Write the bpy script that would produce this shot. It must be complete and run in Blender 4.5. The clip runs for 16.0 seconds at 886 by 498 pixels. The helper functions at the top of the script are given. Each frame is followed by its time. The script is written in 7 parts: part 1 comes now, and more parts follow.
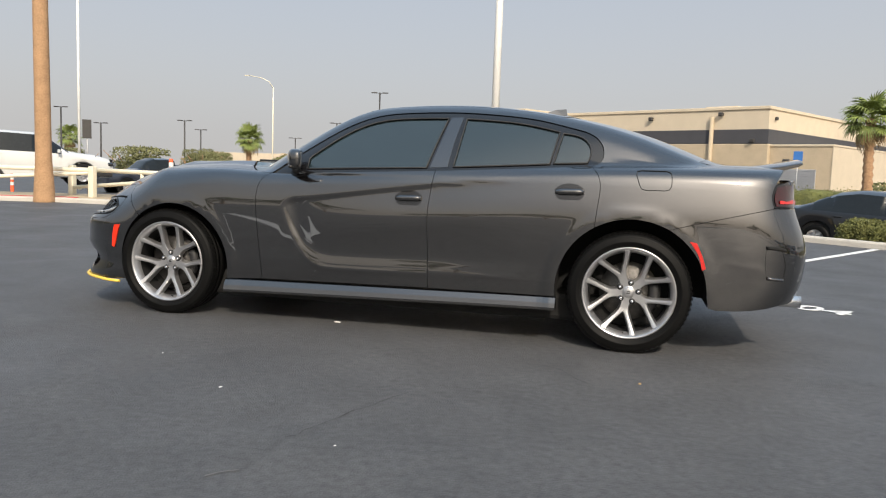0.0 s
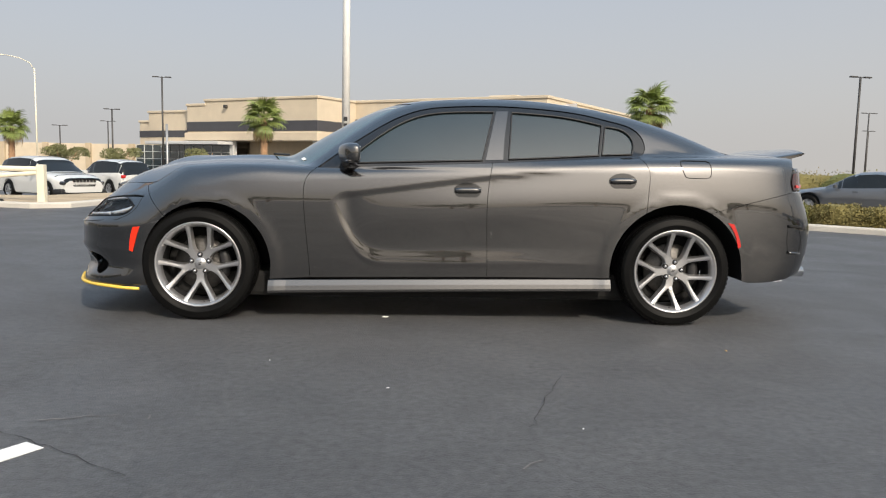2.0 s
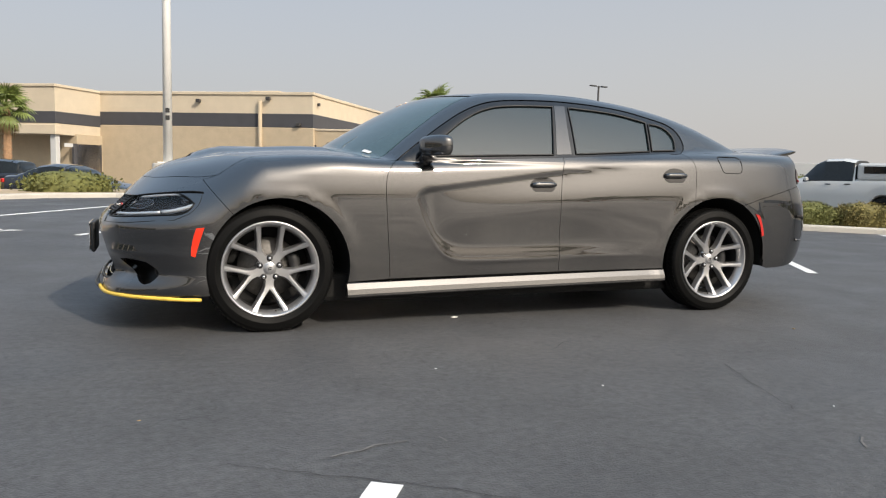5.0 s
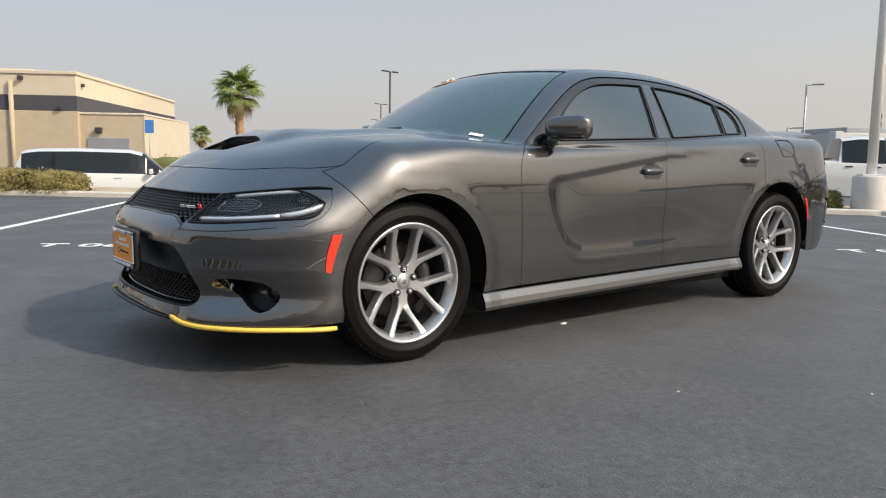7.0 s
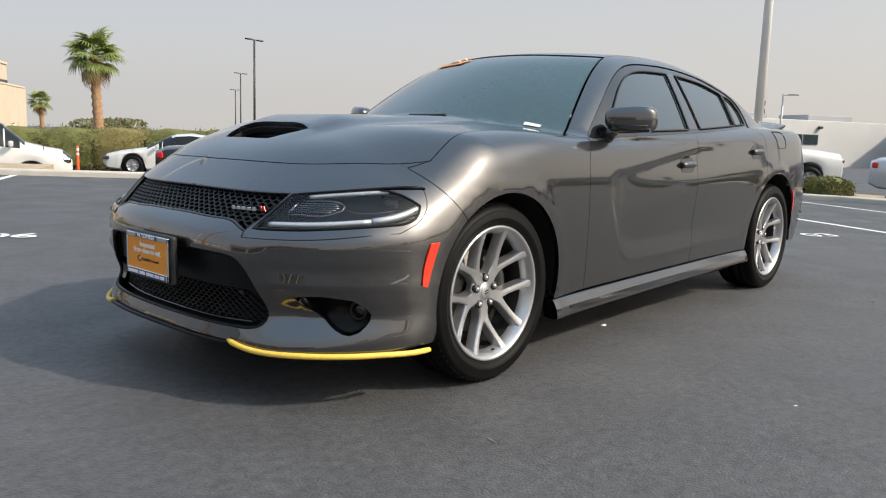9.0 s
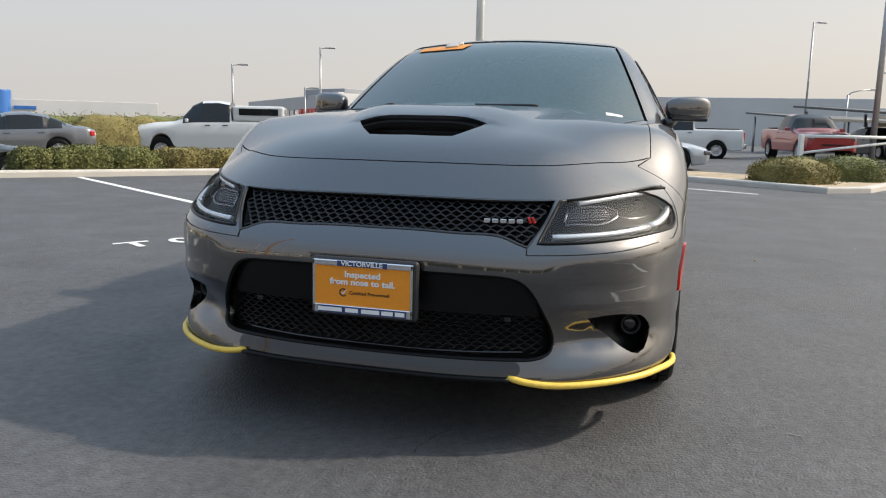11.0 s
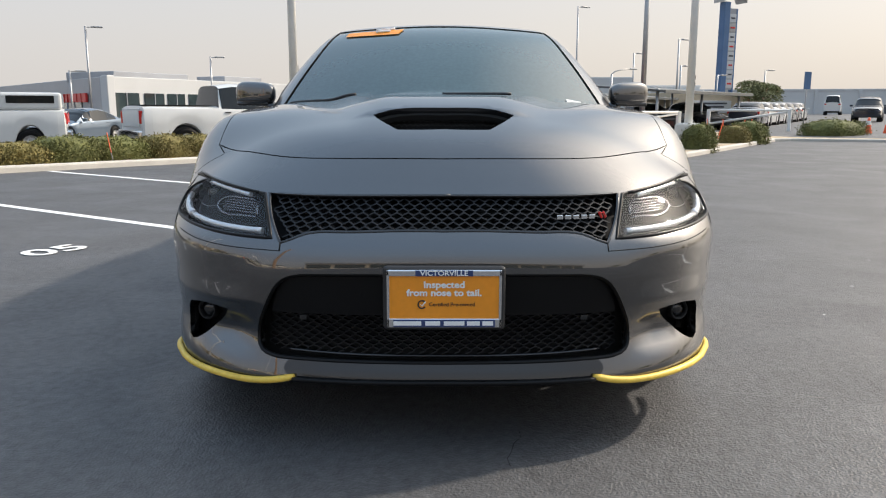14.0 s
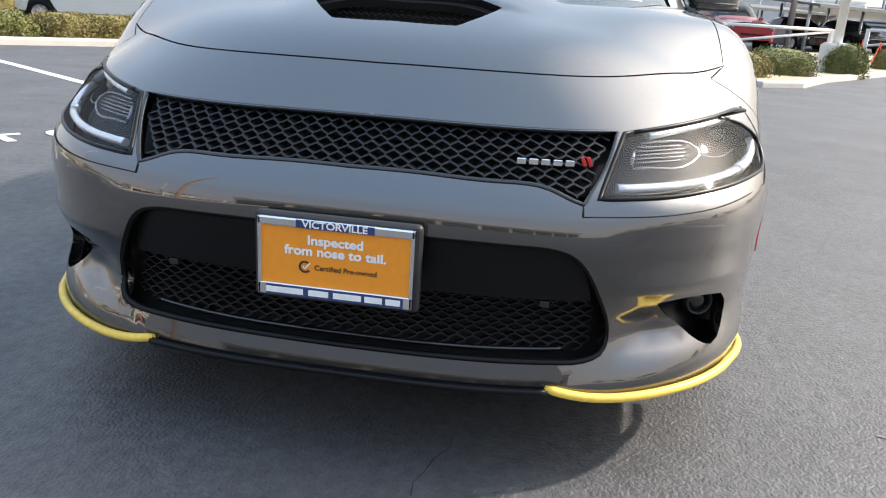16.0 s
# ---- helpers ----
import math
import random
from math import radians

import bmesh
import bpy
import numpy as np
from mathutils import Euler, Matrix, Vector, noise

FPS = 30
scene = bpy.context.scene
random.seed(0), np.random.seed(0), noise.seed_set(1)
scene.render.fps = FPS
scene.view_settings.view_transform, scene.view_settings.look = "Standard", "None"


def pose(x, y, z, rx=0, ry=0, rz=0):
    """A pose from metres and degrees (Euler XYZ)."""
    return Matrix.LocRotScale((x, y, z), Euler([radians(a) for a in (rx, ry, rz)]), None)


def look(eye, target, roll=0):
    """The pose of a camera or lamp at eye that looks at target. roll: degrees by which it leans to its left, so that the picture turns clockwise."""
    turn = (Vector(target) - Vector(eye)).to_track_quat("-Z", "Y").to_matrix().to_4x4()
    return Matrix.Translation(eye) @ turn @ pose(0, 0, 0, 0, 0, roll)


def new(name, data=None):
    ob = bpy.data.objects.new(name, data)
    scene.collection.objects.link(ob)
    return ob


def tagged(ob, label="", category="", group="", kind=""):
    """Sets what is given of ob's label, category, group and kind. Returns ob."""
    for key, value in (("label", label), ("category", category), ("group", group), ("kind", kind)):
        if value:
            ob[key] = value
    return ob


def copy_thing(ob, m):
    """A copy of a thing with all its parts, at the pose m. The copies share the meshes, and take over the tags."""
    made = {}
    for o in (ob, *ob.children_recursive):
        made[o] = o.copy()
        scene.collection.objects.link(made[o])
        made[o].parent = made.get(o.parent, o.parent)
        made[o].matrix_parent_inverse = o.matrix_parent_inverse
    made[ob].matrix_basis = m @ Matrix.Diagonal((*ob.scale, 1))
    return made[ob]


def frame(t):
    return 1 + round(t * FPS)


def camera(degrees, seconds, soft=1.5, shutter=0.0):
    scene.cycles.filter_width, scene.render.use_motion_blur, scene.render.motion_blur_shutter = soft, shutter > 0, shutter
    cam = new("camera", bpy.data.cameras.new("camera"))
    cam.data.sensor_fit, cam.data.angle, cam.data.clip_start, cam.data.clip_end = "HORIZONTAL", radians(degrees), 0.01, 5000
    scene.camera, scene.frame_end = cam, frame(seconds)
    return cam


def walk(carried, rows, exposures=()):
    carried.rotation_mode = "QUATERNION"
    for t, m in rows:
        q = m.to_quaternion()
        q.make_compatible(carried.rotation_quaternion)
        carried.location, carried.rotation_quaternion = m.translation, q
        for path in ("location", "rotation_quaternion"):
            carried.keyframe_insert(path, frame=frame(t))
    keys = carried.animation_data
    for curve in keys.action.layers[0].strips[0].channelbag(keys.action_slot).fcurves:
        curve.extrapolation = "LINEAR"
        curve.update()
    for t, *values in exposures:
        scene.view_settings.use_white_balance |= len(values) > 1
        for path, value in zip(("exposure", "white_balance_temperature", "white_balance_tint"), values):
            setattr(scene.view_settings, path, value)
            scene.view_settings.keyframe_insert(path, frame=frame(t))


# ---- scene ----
cam = camera(60.2, 16.0, 1.15)
PATH = [
    (0, (1.522, -5.486, 1.025), (1.048, -3.553, 0.826), 2.0),
    (0.5, (0.983, -5.675, 1.015), (0.677, -3.709, 0.815), 1.7),
    (1, (0.486, -5.835, 1.021), (0.34, -3.851, 0.82), 1.3),
    (1.5, (0.067, -5.834, 1.011), (0.054, -3.845, 0.801), 1.1),
    (2, (-0.184, -5.77, 1.013), (-0.101, -3.784, 0.796), 1.2),
    (2.5, (-0.296, -5.64, 1.001), (-0.148, -3.657, 0.781), 1.4),
    (3, (-0.331, -5.6, 1.008), (-0.125, -3.623, 0.787), 1.7),
    (3.5, (-0.598, -5.662, 0.997), (-0.311, -3.694, 0.779), 1.9),
    (4, (-1.1, -5.665, 0.99), (-0.696, -3.717, 0.775), 1.9),
    (4.2, (-1.304, -5.612, 0.983), (-0.842, -3.678, 0.772), 1.8),
    (6.3, (-3.206, -4.286, 0.887), (-2.131, -2.614, 0.667), 1.1),
    (6.5, (-3.294, -4.116, 0.891), (-2.175, -2.474, 0.669), 1.0),
    (7, (-3.464, -3.674, 0.907), (-2.252, -2.1, 0.675), 0.9),
    (7.5, (-3.438, -3.335, 0.896), (-2.159, -1.817, 0.653), 1.0),
    (8, (-3.421, -3.182, 0.894), (-2.087, -1.714, 0.638), 1.2),
    (8.5, (-3.545, -3.067, 0.921), (-2.151, -1.658, 0.649), 1.6),
    (9, (-3.888, -2.749, 0.967), (-2.413, -1.43, 0.677), 1.9),
    (9.5, (-4.143, -2.287, 0.945), (-2.559, -1.104, 0.639), 2.2),
    (10, (-4.371, -1.799, 0.962), (-2.666, -0.802, 0.647), 2.1),
    (10.2, (-4.434, -1.609, 0.966), (-2.683, -0.696, 0.65), 2.0),
    (12.3, (-4.691, 0.004, 1.002), (-2.72, 0.071, 0.672), 0.3),
    (12.5, (-4.672, 0.03, 1.008), (-2.7, 0.077, 0.677), 0.3),
    (13, (-4.606, 0.012, 0.997), (-2.635, 0.018, 0.661), 0.2),
    (13.5, (-4.584, 0.009, 0.999), (-2.614, 0.003, 0.655), 0.1),
    (14, (-4.573, 0.013, 1.004), (-2.606, 0.004, 0.644), 0.1),
    (14.5, (-4.43, 0.003, 0.937), (-2.468, 0.005, 0.55), -0.1),
    (15, (-4.207, 0.014, 0.885), (-2.257, 0.046, 0.444), 0.2),
    (15.5, (-3.988, -0.037, 0.903), (-2.059, 0.085, 0.39), 1.4),
    (16, (-3.89, -0.416, 0.988), (-2.006, -0.144, 0.375), 3.7),
]
walk(cam, [(t, look(eye, target, roll)) for t, eye, target, roll in PATH], ((0, .24, 6700, 10), (4, .20, 6650, 10), (7, .28, 6650, 10), (8.5, .32, 6650, 10), (10, .42, 6600, 10), (12.5, .40, 6650, 11), (14, .50, 6600, 11), (15, .76, 6450, 10), (15.5, .98, 6400, 11), (16, 1.10, 6450, 12)))


# ---- light: a hazy afternoon sky with one veiled sun ----
SUN_WAY = Vector((.55, -1.17, 1.0)).normalized()          # towards the sun
world = bpy.data.worlds.new("hazy_sky")
scene.world = world
world.use_nodes = True
wn, wl = world.node_tree.nodes, world.node_tree.links
sky = wn.new("ShaderNodeTexSky")
sky.sky_type, sky.sun_disc = "NISHITA", False
sky.sun_elevation, sky.sun_rotation = math.asin(SUN_WAY.z), math.atan2(SUN_WAY.x, SUN_WAY.y)
sky.air_density, sky.dust_density, sky.ozone_density = 1.0, 6.0, 1.0
haze = wn.new("ShaderNodeMix")
haze.data_type = "RGBA"
haze.inputs["Factor"].default_value = .72
veil = wn.new("ShaderNodeValToRGB")                        # smoke haze: warm at the horizon, greyer overhead
veil.color_ramp.elements[0].position, veil.color_ramp.elements[0].color = .0, (7.0, 6.8, 6.6, 1)
veil.color_ramp.elements[1].position, veil.color_ramp.elements[1].color = .85, (4.9, 7.1, 10.3, 1)
mid_sky = veil.color_ramp.elements.new(.30)
mid_sky.color = (5.3, 5.9, 6.8, 1)
high_sky = veil.color_ramp.elements.new(.46)
high_sky.color = (5.5, 7.2, 9.3, 1)
coord, split = wn.new("ShaderNodeTexCoord"), wn.new("ShaderNodeSeparateXYZ")
wl.new(coord.outputs["Generated"], split.inputs[0])
wl.new(split.outputs["Z"], veil.inputs[0])
wl.new(sky.outputs[0], haze.inputs["A"])
toward = wn.new("ShaderNodeVectorMath")                    # smoke glows more on the sun's side
toward.operation = "DOT_PRODUCT"
toward.inputs[1].default_value = SUN_WAY
wl.new(coord.outputs["Generated"], toward.inputs[0])
glow = wn.new("ShaderNodeMapRange")
glow.inputs["From Min"].default_value, glow.inputs["From Max"].default_value = -.75, .8
wl.new(toward.outputs["Value"], glow.inputs["Value"])
tone = wn.new("ShaderNodeMix")
tone.data_type = "RGBA"
tone.inputs["A"].default_value, tone.inputs["B"].default_value = (.88, .90, .93, 1), (1.06, 1.00, .91, 1)
wl.new(glow.outputs[0], tone.inputs["Factor"])
lit = wn.new("ShaderNodeVectorMath")
lit.operation = "MULTIPLY"
wl.new(veil.outputs[0], lit.inputs[0])
wl.new(tone.outputs["Result"], lit.inputs[1])
near_sun = wn.new("ShaderNodeMapRange")                    # the bright smoke round the veiled sun
near_sun.inputs["From Min"].default_value, near_sun.inputs["From Max"].default_value = .76, 1.0
wl.new(toward.outputs["Value"], near_sun.inputs["Value"])
halo = wn.new("ShaderNodeMath")
halo.operation = "POWER"
halo.inputs[1].default_value = 1.5
wl.new(near_sun.outputs[0], halo.inputs[0])
aureole = wn.new("ShaderNodeVectorMath")
aureole.operation = "MULTIPLY_ADD"
aureole.inputs[1].default_value = (21, 18.5, 14.7)
wl.new(halo.outputs[0], aureole.inputs[0])
wl.new(lit.outputs[0], aureole.inputs[2])
wl.new(aureole.outputs[0], haze.inputs["B"])
wl.new(haze.outputs["Result"], wn["Background"].inputs["Color"])
wn["Background"].inputs["Strength"].default_value = .10
sun = new("sun", bpy.data.lights.new("sun", "SUN"))
sun.data.energy, sun.data.angle, sun.data.color = 3.05, radians(2.0), (1.0, .90, .77)
sun.matrix_world = look(SUN_WAY * 60, (0, 0, 0))


# ---- materials ----
def material(name, color, rough=.5, metal=0.0, coat=0.0, spread=.12, scale=6.0, fine=60.0, bump=.0, grain=None, **more):
    """A surface with colour variation at two scales, uneven gloss and fine relief, measured in metres."""
    m = bpy.data.materials.new(name)
    m.use_nodes = True
    n, l = m.node_tree.nodes, m.node_tree.links
    b = n["Principled BSDF"]
    b.inputs["Roughness"].default_value, b.inputs["Metallic"].default_value = rough, metal
    b.inputs["Coat Weight"].default_value, b.inputs["Coat Roughness"].default_value = coat, .03
    for key, value in more.items():
        b.inputs[key.replace("_", " ")].default_value = value
    where = n.new("ShaderNodeTexCoord")
    large, small = n.new("ShaderNodeTexNoise"), n.new("ShaderNodeTexNoise")
    for t, s, d in ((large, scale, 4), (small, fine, 2)):
        t.inputs["Scale"].default_value, t.inputs["Detail"].default_value = s, d
        l.new(where.outputs["Object"], t.inputs["Vector"])
    mix = n.new("ShaderNodeMix")
    mix.data_type = "RGBA"
    dark, light = [c * (1 - spread) for c in color], [min(c * (1 + spread), 1) for c in color]
    mix.inputs["A"].default_value, mix.inputs["B"].default_value = (*dark, 1), (*light, 1)
    both = n.new("ShaderNodeMath")
    both.operation = "MULTIPLY_ADD"
    both.inputs[1].default_value, both.inputs[2].default_value = .5, 0
    l.new(small.outputs[0], both.inputs[0])
    add = n.new("ShaderNodeMath")
    add.operation = "MULTIPLY_ADD"
    add.inputs[1].default_value = .5
    l.new(large.outputs[0], add.inputs[0])
    l.new(both.outputs[0], add.inputs[2])
    far = n.new("ShaderNodeMapRange")
    far.inputs["From Min"].default_value, far.inputs["From Max"].default_value = .32, .68
    l.new(add.outputs[0], far.inputs["Value"])
    l.new(far.outputs[0], mix.inputs["Factor"])
    l.new(mix.outputs["Result"], b.inputs["Base Color"])
    if bump:
        relief = n.new("ShaderNodeBump")
        relief.inputs["Strength"].default_value, relief.inputs["Distance"].default_value = 1.0, bump
        l.new((large if grain == "large" else small).outputs[0], relief.inputs["Height"])
        l.new(relief.outputs[0], b.inputs["Normal"])
    return m


def varied(m, amount=.25):
    """Lets each object of a material differ a little in brightness."""
    n, l = m.node_tree.nodes, m.node_tree.links
    b = n["Principled BSDF"]
    old = b.inputs["Base Color"].links[0].from_socket
    info, rng, hsv = n.new("ShaderNodeObjectInfo"), n.new("ShaderNodeMapRange"), n.new("ShaderNodeHueSaturation")
    rng.inputs["To Min"].default_value, rng.inputs["To Max"].default_value = 1 - amount, 1 + amount
    l.new(info.outputs["Random"], rng.inputs["Value"])
    l.new(rng.outputs[0], hsv.inputs["Value"])
    l.new(old, hsv.inputs["Color"])
    l.new(hsv.outputs[0], b.inputs["Base Color"])
    return m


def asphalt(name, color, seams=True):
    """Sealed asphalt: fine stone relief, broad worn patches, drying marks and hairline cracks."""
    m = material(name, color, rough=.62, spread=.17, scale=.35, fine=115, bump=.0046)
    n, l = m.node_tree.nodes, m.node_tree.links
    b = n["Principled BSDF"]
    where = n.new("ShaderNodeTexCoord")
    mid = n.new("ShaderNodeTexNoise")
    mid.inputs["Scale"].default_value, mid.inputs["Detail"].default_value, mid.inputs["Distortion"].default_value = 1.3, 6, .6
    l.new(where.outputs["Object"], mid.inputs["Vector"])
    ramp = n.new("ShaderNodeMapRange")
    ramp.inputs["From Min"].default_value, ramp.inputs["From Max"].default_value = .3, .7
    ramp.inputs["To Min"].default_value, ramp.inputs["To Max"].default_value = .50, .70
    l.new(mid.outputs[0], ramp.inputs["Value"])
    l.new(ramp.outputs[0], b.inputs["Roughness"])
    old = b.inputs["Base Color"].links[0].from_socket
    stone, patch = n.new("ShaderNodeTexNoise"), n.new("ShaderNodeTexNoise")
    for tex, sc, dt in ((stone, 26, 5), (patch, 2.3, 7)):
        tex.inputs["Scale"].default_value, tex.inputs["Detail"].default_value, tex.inputs["Roughness"].default_value = sc, dt, .68
        l.new(where.outputs["Object"], tex.inputs["Vector"])
        rng, times = n.new("ShaderNodeMapRange"), n.new("ShaderNodeMix")
        rng.inputs["From Min"].default_value, rng.inputs["From Max"].default_value = .28, .72
        rng.inputs["To Min"].default_value, rng.inputs["To Max"].default_value = (.62, 1.38) if sc > 9 else (.84, 1.14)
        l.new(tex.outputs[0], rng.inputs["Value"])
        times.data_type, times.blend_type = "RGBA", "MULTIPLY"
        times.clamp_result = False
        times.inputs["Factor"].default_value = 1
        l.new(old, times.inputs["A"])
        l.new(rng.outputs[0], times.inputs["B"])
        old = times.outputs["Result"]
    vor = n.new("ShaderNodeTexVoronoi")
    vor.feature = "DISTANCE_TO_EDGE"
    vor.inputs["Scale"].default_value = .28
    warp = n.new("ShaderNodeTexNoise")
    warp.inputs["Scale"].default_value, warp.inputs["Detail"].default_value = 1.7, 8
    l.new(where.outputs["Object"], warp.inputs["Vector"])
    shift = n.new("ShaderNodeVectorMath")
    shift.operation = "MULTIPLY_ADD"
    shift.inputs[1].default_value = (1.6, 1.6, 1.6)
    l.new(warp.outputs["Color"], shift.inputs[0])
    l.new(where.outputs["Object"], shift.inputs[2])
    l.new(shift.outputs[0], vor.inputs["Vector"])
    crack = n.new("ShaderNodeMapRange")
    crack.inputs["From Min"].default_value, crack.inputs["From Max"].default_value = .0, .0022
    crack.inputs["To Min"].default_value, crack.inputs["To Max"].default_value = .45, 1.0
    l.new(vor.outputs["Distance"], crack.inputs["Value"])
    gate = n.new("ShaderNodeMix")
    l.new(mid.outputs[0], gate.inputs["Factor"])
    gate.inputs["A"].default_value = 1.0
    l.new(crack.outputs[0], gate.inputs["B"])
    mul = n.new("ShaderNodeMix")
    mul.data_type, mul.blend_type = "RGBA", "MULTIPLY"
    mul.inputs["Factor"].default_value = 1
    l.new(old, mul.inputs["A"])
    l.new(gate.outputs["Result"], mul.inputs["B"])
    l.new(mul.outputs["Result"], b.inputs["Base Color"])
    return m


PAINT = material("granite_metallic_paint", (.044, .0424, .0430), rough=.32, metal=1.0, coat=1.0, spread=.16, scale=2, fine=1500, Coat_IOR=2.12)
GRILLE_BLACK = material("grille_black", (.010, .010, .011), rough=.36, spread=.2, Specular_IOR_Level=.35)
GLOSS_BLACK = material("gloss_black", (.008, .008, .009), rough=.12, coat=.6, spread=.2)
SATIN_BLACK = material("satin_black_plastic", (.006, .006, .0065), rough=.34, spread=.2, fine=300, bump=.0001, Specular_IOR_Level=.20)
BLACK_PLASTIC = material("black_plastic", (.018, .018, .019), rough=.5, spread=.2, fine=300, bump=.0003)
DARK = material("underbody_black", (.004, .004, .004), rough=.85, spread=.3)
RUBBER = material("tyre_rubber", (.0045, .0045, .0045), rough=.52, spread=.3, scale=14, fine=240, bump=.0005, Specular_IOR_Level=.12)
ALLOY = material("silver_alloy", (.50, .50, .51), rough=.30, metal=.85, coat=.5, spread=.06, scale=10)
DARK_ALLOY = material("brake_metal", (.11, .105, .10), rough=.55, metal=1.0, spread=.3, scale=18)
CHROME = material("chrome", (.8, .8, .8), rough=.08, metal=1.0, spread=.03)
TINT = material("tinted_glass", (.014, .024, .028), rough=.03, coat=1.0, spread=.1, Specular_IOR_Level=.7, Coat_IOR=1.5)
SCREEN = material("windscreen_glass", (.045, .080, .090), rough=.03, coat=.3, spread=.15, scale=1.5, Specular_IOR_Level=.5)
YELLOW = material("yellow_guard", (.86, .58, .09), rough=.45, spread=.12, scale=9)
RED_LENS = material("red_lens", (.55, .018, .014), rough=.2, coat=.6, spread=.15, fine=200)
TAIL_LENS = material("smoked_red_lens", (.035, .004, .004), rough=.12, coat=.8, spread=.25, fine=120)
AMBER_LENS = material("amber_red_lens", (.74, .032, .008), rough=.22, coat=.6, spread=.15, fine=200)
LIGHT_GUIDE = material("clear_light_guide", (.70, .71, .72), rough=.24, metal=.7, spread=.06, scale=40)
LAMP_BOWL = material("lamp_reflector", (.20, .20, .21), rough=.20, metal=1.0, spread=.25, scale=30)
WHITE_INK = material("white_print", (.82, .82, .80), rough=.5, spread=.06)
ORANGE = material("orange_print", (.86, .30, .02), rough=.4, spread=.05)
NAVY = material("navy_print", (.03, .05, .14), rough=.35, spread=.1)
ASPHALT = asphalt("sealed_asphalt", (.076, .0765, .079))
CONCRETE = material("kerb_concrete", (.52, .49, .44), rough=.85, spread=.14, scale=2.5, fine=70, bump=.004)
LINE_PAINT = material("road_marking_paint", (.74, .74, .73), rough=.65, spread=.10, scale=5, fine=90, bump=.001)
RED_PAINT = material("red_kerb_paint", (.50, .05, .04), rough=.7, spread=.2, scale=6)
SOIL = material("dry_soil", (.43, .34, .23), rough=.95, spread=.3, scale=1.5, fine=30, bump=.02)
WHITE_PAINT = material("white_pole_paint", (.74, .73, .70), rough=.45, spread=.08, scale=3)
CREAM_PAINT = material("cream_pipe_paint", (.76, .70, .55), rough=.55, spread=.1, scale=5)
BRONZE = material("dark_bronze_paint", (.045, .042, .04), rough=.5, spread=.15)
STEEL = material("galvanised_steel", (.38, .38, .38), rough=.45, metal=.7, spread=.15, scale=4)
STUCCO = material("cream_stucco", (.60, .51, .385), rough=.9, spread=.07, scale=.8, fine=40, bump=.006)
STUCCO_LOW = material("tan_block", (.48, .39, .275), rough=.9, spread=.10, scale=1.0, fine=20, bump=.01)
BAND = material("charcoal_band", (.06, .06, .068), rough=.7, spread=.1, scale=1)
GREY_PANEL = material("grey_metal_panel", (.33, .34, .36), rough=.4, metal=.2, spread=.08, scale=.5)
WHITE_WALL = material("white_wall", (.56, .56, .55), rough=.75, spread=.06, scale=.4)
FADED_BLUE = material("faded_blue_panel", (.075, .15, .28), rough=.5, spread=.15, scale=1)
ROOF_DARK = material("dark_carport_steel", (.11, .115, .11), rough=.55, spread=.2, scale=2)
STORE_GLASS = material("store_glass", (.03, .045, .045), rough=.05, coat=1.0, spread=.3, scale=.5)
BLUE = material("blue_panel", (.03, .14, .42), rough=.4, spread=.12, scale=1)
SIGN_RED = material("red_sign", (.60, .03, .025), rough=.4, spread=.08)
SIGN_ORANGE = material("orange_sign", (.75, .20, .05), rough=.5, spread=.08)
DELINEATOR = material("orange_delineator", (.90, .13, .04), rough=.5, spread=.1, scale=8)
BARK = material("palm_bark", (.36, .215, .12), rough=.95, spread=.35, scale=9, fine=40, bump=.03, grain="large")
SMOOTH_BARK = material("shaved_palm_bark", (.40, .24, .13), rough=.9, spread=.22, scale=5, fine=30, bump=.012, grain="large")
FROND = varied(material("palm_frond", (.20, .25, .065), rough=.5, spread=.35, scale=3, fine=12), .2)
DEAD_FROND = material("dry_frond", (.34, .23, .11), rough=.8, spread=.3, scale=4)
SHRUB = material("clipped_shrub", (.125, .130, .036), rough=.8, spread=.45, scale=2.2, fine=14)
OLIVE_SHRUB = material("olive_shrub", (.185, .155, .050), rough=.85, spread=.4, scale=2.0, fine=14)
TREE_LEAF = material("far_foliage", (.17, .175, .075), rough=.8, spread=.4, scale=1.5, fine=8)


def clear_lens(name):
    """A clear moulded cover: see-through, with a surface gloss."""
    m = bpy.data.materials.new(name)
    m.use_nodes = True
    n, l = m.node_tree.nodes, m.node_tree.links
    n.remove(n["Principled BSDF"])
    a, b, mix = n.new("ShaderNodeBsdfTransparent"), n.new("ShaderNodeBsdfGlossy"), n.new("ShaderNodeMixShader")
    a.inputs[0].default_value = (.95, .955, .96, 1)
    b.inputs["Roughness"].default_value, mix.inputs[0].default_value = .03, .05
    l.new(a.outputs[0], mix.inputs[1])
    l.new(b.outputs[0], mix.inputs[2])
    l.new(mix.outputs[0], n["Material Output"].inputs[0])
    return m


CLEAR = clear_lens("clear_lamp_cover")


# ---- making meshes ----
def mesh_of(name, verts, faces, mats, normals=None, smooth=True, slots=None):
    me = bpy.data.meshes.new(name)
    me.from_pydata([tuple(map(float, v)) for v in verts], [], [tuple(map(int, f)) for f in faces])
    for m in (mats if isinstance(mats, (list, tuple)) else [mats]):
        me.materials.append(m)
    me.shade_smooth() if smooth else me.shade_flat()
    if slots is not None:
        me.polygons.foreach_set("material_index", slots)
    if normals is not None:
        me.normals_split_custom_set_from_vertices([tuple(map(float, v)) for v in normals])
    me.update()
    return me


